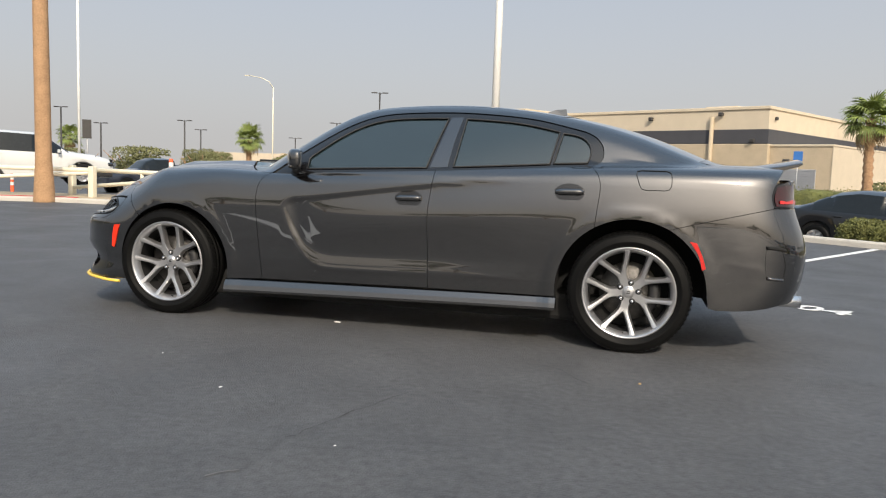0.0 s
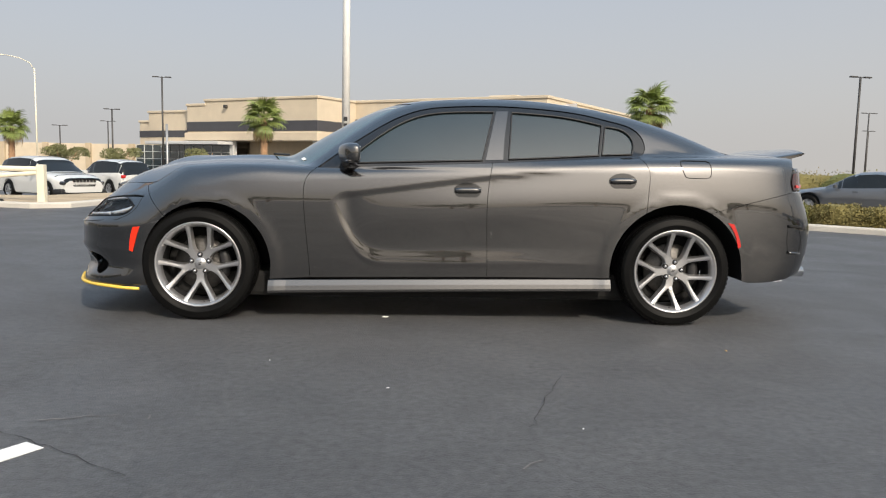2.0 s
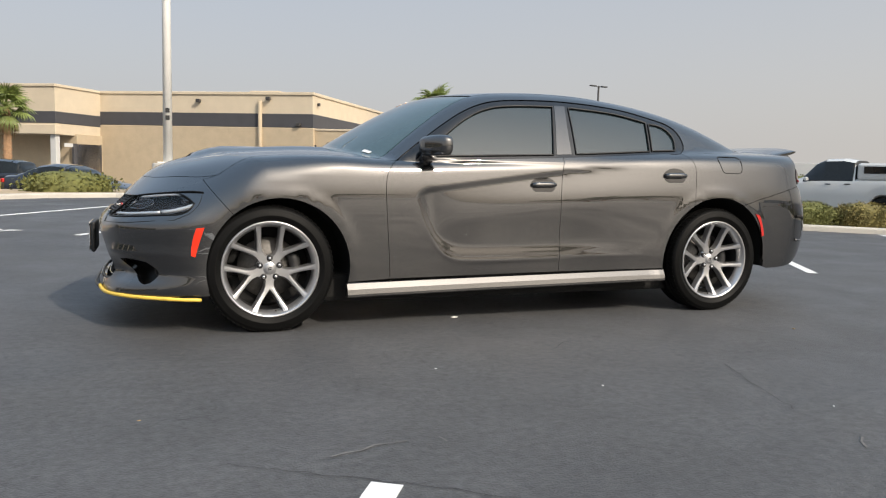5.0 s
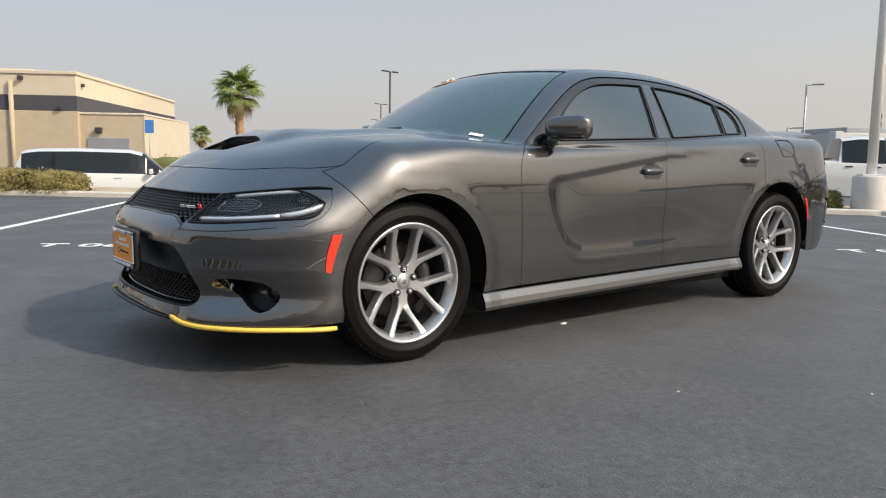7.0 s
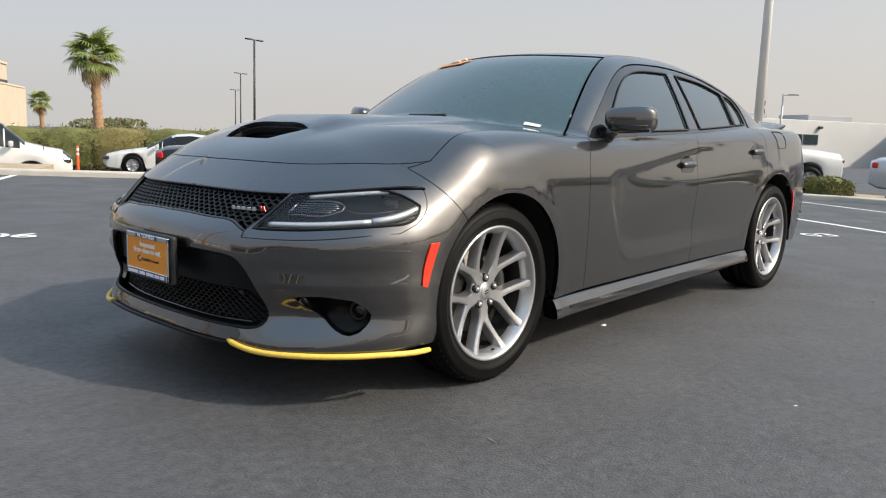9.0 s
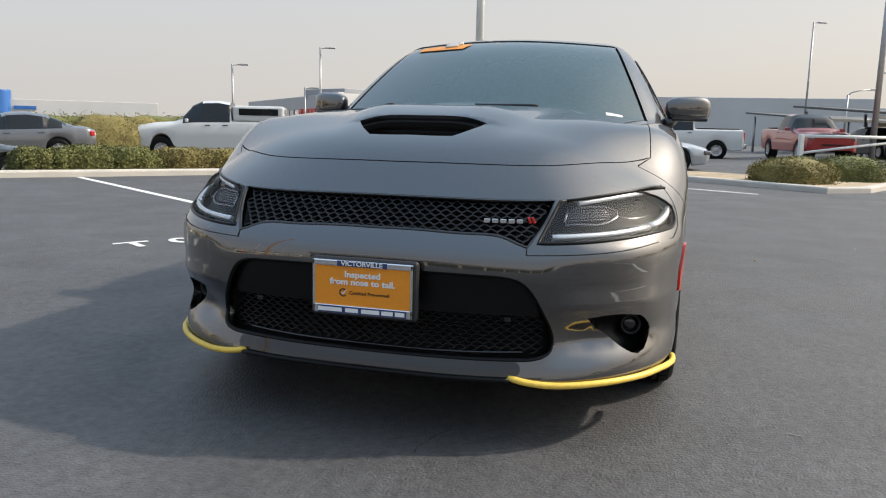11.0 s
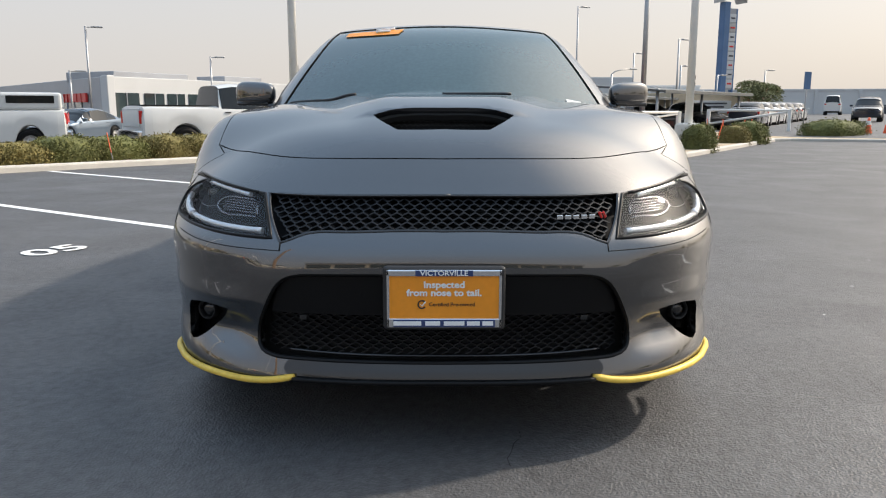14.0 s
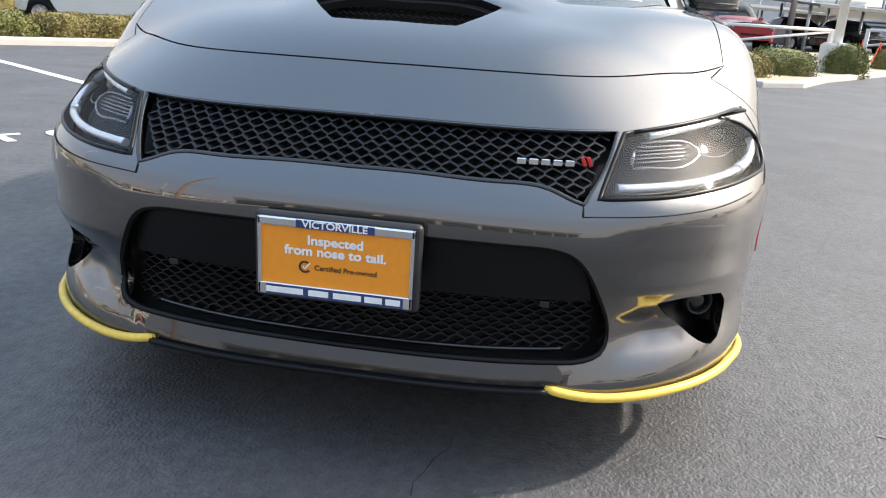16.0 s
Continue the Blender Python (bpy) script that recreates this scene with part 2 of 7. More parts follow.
def part(name, data, mat=None, parent=None, label="", at=None):
    """Links a bmesh or a mesh as ONE object under a thing or a part."""
    if isinstance(data, bmesh.types.BMesh):
        me = bpy.data.meshes.new(name)
        bmesh.ops.recalc_face_normals(data, faces=data.faces)
        data.to_mesh(me)
        data.free()
        me.materials.append(mat)
    else:
        me = data
    ob = new(name, me)
    if parent:
        ob.parent = parent
    if at is not None:
        ob.matrix_basis = at
    if label:
        ob["label"] = label
    return ob


def thing(name, label, category, at=None, group="", kind=""):
    ob = tagged(new(name), label, category, group, kind)
    if at is not None:
        ob.matrix_basis = at
    return ob


def box(bm, size, m=None, bevel=.0, seg=2):
    """Adds a box of that size, its middle at the pose m, its edges rounded."""
    m = m or Matrix()
    made = bmesh.ops.create_cube(bm, size=1, matrix=m @ Matrix.Diagonal((*size, 1)))
    if bevel:
        es = list({e for v in made["verts"] for e in v.link_edges})
        bmesh.ops.bevel(bm, geom=es, offset=bevel, segments=seg, profile=.5, affect="EDGES")
    return bm


def boxed(size, m=None, bevel=.01, seg=2):
    return box(bmesh.new(), size, m, bevel, seg)


def lathe(profile, n=32, axis="z", smooth=True, closed=False):
    """Turns (radius, height) pairs round an axis: a bmesh."""
    bm, rings = bmesh.new(), []
    for k in range(n):
        a = 2 * math.pi * k / n
        ring = []
        for r, h in profile:
            c, s = r * math.cos(a), r * math.sin(a)
            ring.append(bm.verts.new((c, s, h) if axis == "z" else (c, h, s) if axis == "y" else (h, c, s)))
        rings.append(ring)
    last = len(profile) if closed else len(profile) - 1
    for k in range(n):
        a, b = rings[k], rings[(k + 1) % n]
        for i in range(last):
            j = (i + 1) % len(profile)
            bm.faces.new((a[i], b[i], b[j], a[j]))
    bmesh.ops.remove_doubles(bm, verts=bm.verts, dist=1e-5)
    for f in bm.faces:
        f.smooth = smooth
    return bm


def tube(points, radius, n=10, bm=None, cap=True):
    """A round bar along points; radius is one number or one for each point."""
    bm = bm or bmesh.new()
    pts = [Vector(p) for p in points]
    rad = radius if isinstance(radius, (list, tuple)) else [radius] * len(pts)
    rings, side = [], None
    for i, p in enumerate(pts):
        d = (pts[min(i + 1, len(pts) - 1)] - pts[max(i - 1, 0)]).normalized()
        if side is None:
            side = d.orthogonal().normalized()
        side = (side - d * side.dot(d)).normalized()
        up = d.cross(side)
        rings.append([bm.verts.new(p + (side * math.cos(2 * math.pi * k / n) + up * math.sin(2 * math.pi * k / n)) * rad[i]) for k in range(n)])
    for a, b in zip(rings, rings[1:]):
        for k in range(n):
            f = bm.faces.new((a[k], a[(k + 1) % n], b[(k + 1) % n], b[k]))
            f.smooth = True
    if cap:
        bm.faces.new(rings[0][::-1])
        bm.faces.new(rings[-1])
    return bm


def slab(outline, low, high, bm=None):
    """A flat plate: an outline in x, y between two heights."""
    bm = bm or bmesh.new()
    a = [bm.verts.new((x, y, low)) for x, y in outline]
    b = [bm.verts.new((x, y, high)) for x, y in outline]
    bm.faces.new(a[::-1])
    bm.faces.new(b)
    for i in range(len(a)):
        j = (i + 1) % len(a)
        bm.faces.new((a[i], a[j], b[j], b[i]))
    return bm


def lettering(name, text, size, mat, parent, at, depth=.0006, align="CENTER", stretch=1.0, label="", gap=1.0, bold=0.0):
    """Words in Blender's own font, as a mesh."""
    c = bpy.data.curves.new(name, "FONT")
    c.body, c.size, c.extrude, c.align_x, c.align_y, c.space_character, c.offset = text, size, depth, align, "CENTER", gap, bold
    c.resolution_u = 4
    tmp = bpy.data.objects.new("tmp", c)
    scene.collection.objects.link(tmp)
    me = bpy.data.meshes.new_from_object(tmp.evaluated_get(bpy.context.evaluated_depsgraph_get()))
    bpy.data.objects.remove(tmp)
    bpy.data.curves.remove(c)
    me.materials.clear()
    me.materials.append(mat)
    me.transform(Matrix.Diagonal((stretch, 1, 1, 1)))
    return part(name, me, parent=parent, at=at, label=label)


# ---- the shape of the sedan: one smooth implicit surface that all its panels lie on ----
def curve(*pts):
    """A natural cubic spline through (a, b) pairs, straight beyond its ends."""
    a, b = np.array(pts, float).T
    n, h = len(a), np.diff(a)
    m, r = np.eye(n), np.zeros(n)
    for i in range(1, n - 1):
        m[i, i - 1:i + 2] = h[i - 1], 2 * (h[i - 1] + h[i]), h[i]
        r[i] = 6 * ((b[i + 1] - b[i]) / h[i] - (b[i] - b[i - 1]) / h[i - 1])
    k = np.linalg.solve(m, r)

    def value(x):
        x = np.asarray(x, float)
        c = np.clip(x, a[0], a[-1])
        i = np.clip(np.searchsorted(a, c) - 1, 0, n - 2)
        u, v = a[i + 1] - c, c - a[i]
        y = (k[i] * u**3 + k[i + 1] * v**3) / (6 * h[i]) + (b[i] / h[i] - k[i] * h[i] / 6) * u + (b[i + 1] / h[i] - k[i + 1] * h[i] / 6) * v
        s0 = (b[1] - b[0]) / h[0] - h[0] * (2 * k[0] + k[1]) / 6
        s1 = (b[-1] - b[-2]) / h[-1] + h[-1] * (k[-2] + 2 * k[-1]) / 6
        return y + s0 * np.minimum(x - a[0], 0) + s1 * np.maximum(x - a[-1], 0)
    return value


def step(a, b, x):
    u = np.clip((x - a) / (b - a), 0, 1)
    return u * u * (3 - 2 * u)


def smax(a, b, k):
    h = np.maximum(k - np.abs(a - b), 0) / k
    return np.maximum(a, b) + h * h * k / 4


def smin(a, b, k):
    return -smax(-a, -b, k)


AXLE, HUB_Z = 1.529, 0.355
ARCH_F, ARCH_R = (-1.475, 0.360, 0.398), (1.530, 0.360, 0.432)
side_z = curve((.15, .875), (.25, .904), (.35, .919), (.50, .931), (.65, .9395), (.74, .9415), (.82, .9385), (.93, .922), (1.05, .895), (1.15, .86))
side_x = curve((-2.1, -.02), (-1.53, 0), (-.9, -.012), (0, -.016), (.8, -.008), (1.5, .006), (2.0, -.012), (2.4, -.04))
nose_z = curve((.15, .905), (.205, .905), (.232, .900), (.27, .886), (.32, .874), (.40, .879), (.48, .894), (.54, .904), (.58, .9095), (.61, .909), (.635, .896), (.66, .868), (.70, .832), (.76, .790), (.86, .73), (1.0, .64))
tail_z = curve((.25, .68), (.32, .735), (.40, .775), (.52, .80), (.64, .80), (.75, .77), (.85, .73), (1.0, .71), (1.1, .72))
deck_x = curve((-2.4, .93), (-2.0, .978), (-1.8, 1.003), (-1.5, 1.032), (-1.2, 1.045), (-.9, 1.036), (-.6, 1.04), (0, 1.066), (.8, 1.106), (1.3, 1.132), (1.9, 1.138), (2.5, 1.135))
cap_q = curve((.45, 1.06), (.65, .985), (.76, .92), (.842, .858), (.92, .80), (1.0, .745), (1.1, .66))
pillar_x = curve((-1.1, .80), (-.7, .845), (-.3, .868), (.3, .872), (.9, .858), (1.3, .835), (1.7, .77), (2.1, .68))
roof_x = curve((-1.3, .915), (-1.12, 1.03), (-.86, 1.19), (-.62, 1.325), (-.43, 1.412), (-.25, 1.456), (-.05, 1.473), (.3, 1.484), (.6, 1.480), (.9, 1.458), (1.2, 1.416), (1.45, 1.362), (1.67, 1.296), (1.87, 1.220), (2.05, 1.146), (2.3, 1.03))
scoop_top = curve((-.70, .775), (-.64, .808), (-.54, .832), (-.30, .865), (.06, .915), (.3, .945))
scoop_low = curve((-.70, .770), (-.66, .68), (-.60, .56), (-.53, .465), (-.44, .41), (-.30, .394), (.06, .398), (1.1, .418))


def body(x, y, z):
    """Below 0 inside, 0 on the paint, above 0 outside; about metres."""
    y = np.abs(y)
    w = side_z(z) + side_x(x)
    for cx, cz, r in (ARCH_F, ARCH_R):                               # flared lips round the wheels
        d = np.hypot(x - cx, z - cz) - r
        w = w + .005 * np.exp(-(np.maximum(d - .035, 0) / .035) ** 2) * step(.15, .3, z)
    lift = z - scoop_low(x)                                          # the hollow pressed into the doors
    fade = step(-.70, -.56, x) * (1 - step(.25, 1.25, x))
    under = scoop_top(x) - z
    top = step(-.014, .030, under) * (1 - step(.04, .26, under))
    low = step(-.005, .10, lift) * (1 - step(.12, .40, lift)) * (1 - step(-.03, .03, -under))
    w = w - fade * (.010 * top + .012 * low)
    w = w + .003 * np.exp(-((lift + .012) / .016) ** 2) * step(-.62, -.45, x) * (1 - step(.5, 1.2, x))
    w = w + .008 * (1 - step(.215, .30, z)) * step(-1.2, -1.0, x) * (1 - step(1.05, 1.2, x))
    w = w + (.036 + .030 * (1 - step(.20, .50, z))) * (1 - step(-2.02, -1.70, x))
    shelf = .026 * np.exp(-((z - .612) / .038) ** 2) + .020 * np.exp(-((z - .452) / .026) ** 2) - .056 * np.exp(-((z - .338) / .052) ** 2)
    front, rear = np.maximum(-1.55 - x, 0) / (nose_z(z) + shelf * step(.50, .66, y)), np.maximum(x - 1.75, 0) / tail_z(z)
    m = np.where(x < 0, 3.1, 5.5)
    side = .9 * (((y / w) ** m + np.maximum(front, rear) ** m) ** (1 / m) - 1)
    crown = .05 * (y / .87) ** 3
    rim = .26 + .20 * np.clip(x + 1.95, -.1, .9)                     # the raised middle of the hood widens towards the cowl
    dome = .021 * (1 - step(rim - .03, rim + .09, y)) * step(-2.12, -1.85, x) * (1 - step(-1.1, -.95, x))
    dome = dome + .022 * step(-1.935, -1.895, x) * (1 - step(.19, .32, y)) * (1 - step(-1.85, -1.40, x))
    ridge = .004 * np.exp(-((y - .60 - .10 * (x + 1.4)) / .09) ** 2) * step(-1.95, -1.6, x) * (1 - step(-1.0, -.85, x))
    deck = z - (deck_x(x) - crown + dome + ridge)
    q = (y**2.5 + (np.maximum(-1.4 - x, 0) / .95) ** 2.5) ** .4
    cap = (z - (cap_q(q) + .35 * np.maximum((x + 1.95) / .45, 0) ** 2)) * .85
    low = smax(side, smax(deck, cap, .10), .07 + .06 * (1 - step(-1.6, -1.1, x)))
    up = np.clip(z - 1.03, -.03, .6)
    glass = (y - (pillar_x(x) - .55 * up - .24 * up * np.abs(up))) * .86 + 3 * np.maximum(.99 - z, 0) + 2 * np.maximum(x - 2.1, 0)
    bow = np.where(x < .4, -.42, .30) * y * y * step(0, .5, np.abs(x - .4))
    roof = (z - (roof_x(x + bow) - .065 * y * y)) * (.82 + .18 * step(.9, .3, np.abs(x - .35)))
    return smin(low, smax(glass, roof, .07), .025)


def cast(eye, way, level=0.0, far=3.2):
    """Where rays from outside first meet the body's surface at a level."""
    eye, way = np.broadcast_arrays(np.asarray(eye, float), np.asarray(way, float))
    n, k = len(eye), 90
    t = np.linspace(0, far, k)
    p = eye[:, None] + way[:, None] * t[None, :, None]
    f = body(p[..., 0], p[..., 1], p[..., 2]) - level
    inside = f < 0
    i = np.where(inside.any(1), np.argmax(inside, 1), k - 1)
    lo, hi = t[np.maximum(i - 1, 0)], t[i]
    for _ in range(24):
        mid = (lo + hi) / 2
        p = eye + way * mid[:, None]
        out = body(p[:, 0], p[:, 1], p[:, 2]) > level
        lo, hi = np.where(out, mid, lo), np.where(out, hi, mid)
    return eye + way * ((lo + hi) / 2)[:, None]


def slope(p):
    """The outward normals at places on the body."""
    e, g = .004, []
    for n in range(3):
        d = np.zeros(3)
        d[n] = e
        a, b = p + d, p - d
        g.append(body(a[:, 0], a[:, 1], a[:, 2]) - body(b[:, 0], b[:, 1], b[:, 2]))
    g = np.array(g).T
    return g / np.maximum(np.linalg.norm(g, axis=1, keepdims=True), 1e-9)


# ---- ground ----
def soft(v, k=2.0):
    return np.log1p(np.exp(np.clip(np.asarray(v, float) / k, -30, 30))) * k


KERB = [(-30, 4.4), (-15, 7.6), (-10.8, 8.9), (-8.6, 8.95), (-7.2, 8.55), (-6.6, 8.9), (-6.35, 9.9), (-5.9, 10.9), (-5.2, 12.0), (-4.2, 12.9), (-2.9, 13.35), (-1.6, 12.92), (4.5, 8.47), (11.2, 3.6), (12.1, 2.8), (12.5, 1.6), (12.4, .2), (11.9, -1.2), (10.6, -2.6), (9.6, -3.6), (10.2, -4.4), (12.3, -5.4), (15.7, -7.5), (20.9, -10.75), (22.3, -11.7), (22.6, -12.4), (22.0, -14.2), (20.8, -18.5), (17.5, -30), (12, -48)]


def past_kerb(x, y):
    """Metres behind the kerb (minus: on the open lot)."""
    x, y = np.asarray(x, float), np.asarray(y, float)
    best, sign = np.full(np.broadcast(x, y).shape, 1e9), np.zeros(np.broadcast(x, y).shape)
    for (ax, ay), (bx, by) in zip(KERB, KERB[1:]):
        dx, dy = bx - ax, by - ay
        u = np.clip(((x - ax) * dx + (y - ay) * dy) / (dx * dx + dy * dy), 0, 1)
        d = np.hypot(x - ax - u * dx, y - ay - u * dy)
        sign = np.where(d < best - 1e-9, np.where(dx * (y - ay) - dy * (x - ax) > 0, 1.0, -1.0), sign)
        best = np.minimum(best, d)
    return best * sign


def level_at(x, y):
    """The lot rises a little to the kerb; the land behind it lies lower and falls away northwards."""
    near = .0125 * (soft(np.asarray(y) - 3.0) - soft(np.asarray(y) - 20.0)) - .007 * (soft(np.asarray(x) - 6.0) - soft(np.asarray(x) - 20.0))
    far = -.22 - .0053 * np.clip(x, -150, 150) - .0185 * np.clip(y, -60, 150) + .008 * np.clip(np.asarray(x) - 5, 0, 14)
    t = step(.35, 2.2, past_kerb(x, y))
    return near * (1 - t) + far * t


def lot_level(x, y):
    """The height of the open lot and of the strips behind its kerb."""
    return float(.0125 * (soft(y - 3.0) - soft(y - 20.0)) - .007 * (soft(x - 6.0) - soft(x - 20.0)))


def on_ground(x, y, lift=0.0, turn=0.0):
    return pose(x, y, float(level_at(x, y)) + lift, 0, 0, turn)


def draped(outline, lift, thick, step_m=.4):
    """A thin strip or patch that follows the ground; outline has its corners in order, four of them."""
    a, b, c, d = [Vector((*p, 0)) for p in outline]
    n, m = max(1, int((b - a).length / step_m)), max(1, int((d - a).length / step_m))
    bm, rows = bmesh.new(), []
    for i in range(n + 1):
        row = []
        for j in range(m + 1):
            p = a.lerp(b, i / n).lerp(d.lerp(c, i / n), j / m)
            row.append(bm.verts.new((p.x, p.y, float(level_at(p.x, p.y)) + lift)))
        rows.append(row)
    for i in range(n):
        for j in range(m):
            bm.faces.new((rows[i][j], rows[i + 1][j], rows[i + 1][j + 1], rows[i][j + 1]))
    made = bmesh.ops.extrude_face_region(bm, geom=list(bm.faces))
    for v in made["geom"]:
        if isinstance(v, bmesh.types.BMVert):
            v.co.z -= thick
    return bm


ticks = np.unique(np.concatenate([np.arange(-18, 24, .5), np.arange(-30, 45, 1.5), np.arange(-120, 160, 12), [-900, -450, -220, 260, 420, 700, 1400]]))
gx, gy = np.meshgrid(ticks, ticks)
verts = np.c_[gx.ravel(), gy.ravel(), level_at(gx, gy).ravel()]
n = len(ticks)
faces = [(j * n + i, j * n + i + 1, (j + 1) * n + i + 1, (j + 1) * n + i) for j in range(n - 1) for i in range(n - 1)]
ground = part("ground", mesh_of("ground", verts, faces, ASPHALT))
tagged(ground, "smooth dark sealed asphalt of a large car park", "car park", kind="structure")



def kerb_run(points, width=.17, high=.105):
    """A concrete kerb with a rounded edge, its front face along the points; it drops to the left of their direction."""
    p = np.array(points, float)
    d = np.r_[0, np.cumsum(np.linalg.norm(np.diff(p, axis=0), axis=1))]
    s = np.unique(np.r_[np.arange(0, d[-1], .6), d])
    q = np.c_[np.interp(s, d, p[:, 0]), np.interp(s, d, p[:, 1])]
    t = np.gradient(q, axis=0)
    t /= np.linalg.norm(t, axis=1, keepdims=True)
    left = np.c_[-t[:, 1], t[:, 0]]
    z = np.array([lot_level(a, b) for a, b in q])
    sec = [(0, -.2), (0, high - .03), (.010, high - .009), (.03, high), (width, high), (width, -.9)]
    v = np.concatenate([np.c_[q + left * o, z + h] for o, h in sec])
    m, k = len(q), len(sec)
    f = [(a * m + i, (a + 1) * m + i, (a + 1) * m + i + 1, a * m + i + 1) for a in range(k - 1) for i in range(m - 1)]
    return mesh_of("kerb", v, f, CONCRETE, smooth=False), q + left * width


kerb_mesh, kerb_back = kerb_run(KERB)
tagged(part("kerb", kerb_mesh), "pale concrete kerb edging the car park", "kerb", kind="structure")


def bed(name, outline, mat, label, lift=.09):
    """A raised planting strip behind the kerb: a row of corner pairs."""
    bm = bmesh.new()
    rows = [[bm.verts.new((x, y, lot_level(x, y) + lift)) for x, y in pair] for pair in outline]
    for a, b in zip(rows, rows[1:]):
        bm.faces.new((a[0], b[0], b[1], a[1]))
    made = bmesh.ops.extrude_face_region(bm, geom=list(bm.faces))
    for v in made["geom"]:
        if isinstance(v, bmesh.types.BMVert):
            v.co.z -= .9
    return tagged(part(name, bm, mat), label, "planting strip", kind="structure")


def behind(i, j, deep):
    """Corner pairs along the kerb's back edge between two of its corners, that deep."""
    p = np.array(KERB[i:j + 1], float)
    t = np.gradient(p, axis=0)
    t /= np.linalg.norm(t, axis=1, keepdims=True)
    left = np.c_[-t[:, 1], t[:, 0]]
    return [(tuple(a + l * .16), tuple(a + l * deep)) for a, l in zip(p, left)]


bed("planting_strip", behind(0, 11, 2.2), SOIL, "dry bare soil strip behind the kerb")
bed("planting_strip", [((-1.6 + .1, 12.92 + .14), (-.6, 14.6)), ((1.2, 11.0 + .1), (2.0, 12.5))], SOIL, "dry soil strip behind the kerb")
bed("planting_strip", [((5.2, 8.1), (6.2, 9.7)), ((11.2, 3.78), (12.4, 5.3)), ((12.2, 2.9), (13.8, 3.4)), ((12.65, 1.6), (14.4, 1.5)), ((12.55, .2), (14.6, -.5)), ((12.0, -1.25), (14.4, -2.0)), ((10.8, -2.5), (13.6, -3.0)), ((9.9, -3.6), (13.2, -3.6)), ((10.4, -4.25), (13.6, -4.0)), ((12.4, -5.2), (14.2, -3.4)), ((15.8, -7.3), (17.4, -5.2)), ((21.0, -10.5), (22.6, -8.4))], SOIL, "dry soil planting strip with hedges")
bed("planting_strip", [((21.0, -10.6), (22.6, -8.4)), ((22.45, -11.65), (29.5, -9.6)), ((22.75, -12.4), (30.5, -12.5)), ((22.15, -14.2), (30.5, -15.5)), ((20.95, -18.5), (29.5, -20.5)), ((17.65, -30), (27, -33)), ((12.15, -48), (22, -52))], SOIL, "wide dry soil bed behind the kerb")

# painted lines and bay numbers
E_WAY, D_WAY = Vector((math.cos(radians(58)), math.sin(radians(58)))), Vector((math.sin(radians(58)), -math.cos(radians(58))))


def stripe(start, end, width=.10):
    a, b = Vector(start), Vector(end)
    s = Vector(((b - a).y, -(b - a).x)).normalized() * width / 2
    bm = draped([tuple(a - s), tuple(b - s), tuple(b + s), tuple(a + s)], .004, .003)
    return tagged(part("bay_line", bm, LINE_PAINT), "white painted parking bay line on asphalt", "road marking", "parking bay lines", "structure")


for k in range(-2, 6):
    near = Vector((-.65, 3.52)) + k * Vector((2.34, -1.48))
    far = near.copy()
    while far.y < 11.60 - .73 * far.x and (far - near).length < 9:
        far += E_WAY * .1
    stripe(near, far)
stripe((-1.50, -3.11), (-4.6, -8.1))


def bay_number(text, x, y):
    m = pose(x, y, float(level_at(x, y)) + .005, 0, 0, math.degrees(math.atan2(D_WAY.y, D_WAY.x)))
    ob = lettering("bay_number", text, .36, LINE_PAINT, None, m, depth=.001, stretch=1.25, bold=.006)
    return tagged(ob, "white painted bay number " + text + " on asphalt", "road marking", "painted bay numbers", "structure")


for n, text in enumerate(("T 07", "T 06", "T 05", "T 04", "T 03")):
    c = Vector((.58, 2.83)) + (n - 2) * Vector((2.34, -1.45))
    bay_number(text, c.x, c.y)

# small litter on the asphalt
for n, (x, y, s) in enumerate(((-.35, -.75, .035), (-.28, -2.37, .014), (1.61, -1.59, .022), (-.9, -1.9, .012), (2.6, -2.5, .012), (-2.2, -2.3, .012), (.5, -2.9, .010), (-2.9, -3.1, .010))):
    bm = bmesh.new()
    bmesh.ops.create_icosphere(bm, subdivisions=1, radius=s / 2, matrix=pose(x, y, s * .12, 0, 0, 40 * n) @ Matrix.Diagonal((1.5, .8, .4, 1)))
    tagged(part("litter_scrap", bm, [WHITE_INK, LINE_PAINT, DEAD_FROND][n % 3]), "tiny pale scrap of litter lying on asphalt", "litter", "scraps of litter")

# hairline cracks and scuffs
CRACK = material("crack_dirt", (.018, .017, .016), rough=.9, spread=.3)
SCUFF = material("pale_scuff", (.16, .155, .15), rough=.8, spread=.3, scale=8)


def ribbon(name, points, width, mat, label, seed):
    """A thin uneven strip that lies on the asphalt."""
    rnd = random.Random(seed)
    pts, bm, last = [Vector(p) for p in points], bmesh.new(), None
    for a, b in zip(pts, pts[1:]):
        n = max(2, int((b - a).length / .05))
        side = Vector((-(b - a).y, (b - a).x)).normalized()
        for i in range(n):
            p = a.lerp(b, i / n) + side * rnd.uniform(-.012, .012)
            w = width * rnd.uniform(.3, 1.0) / 2
            now = [bm.verts.new((q.x, q.y, float(level_at(q.x, q.y)) + .0035)) for q in (p - side * w, p + side * w)]
            if last:
                bm.faces.new((last[0], last[1], now[1], now[0]))
            last = now
    return tagged(part(name, bm, mat), label, "road surface", "marks on the asphalt", "structure")


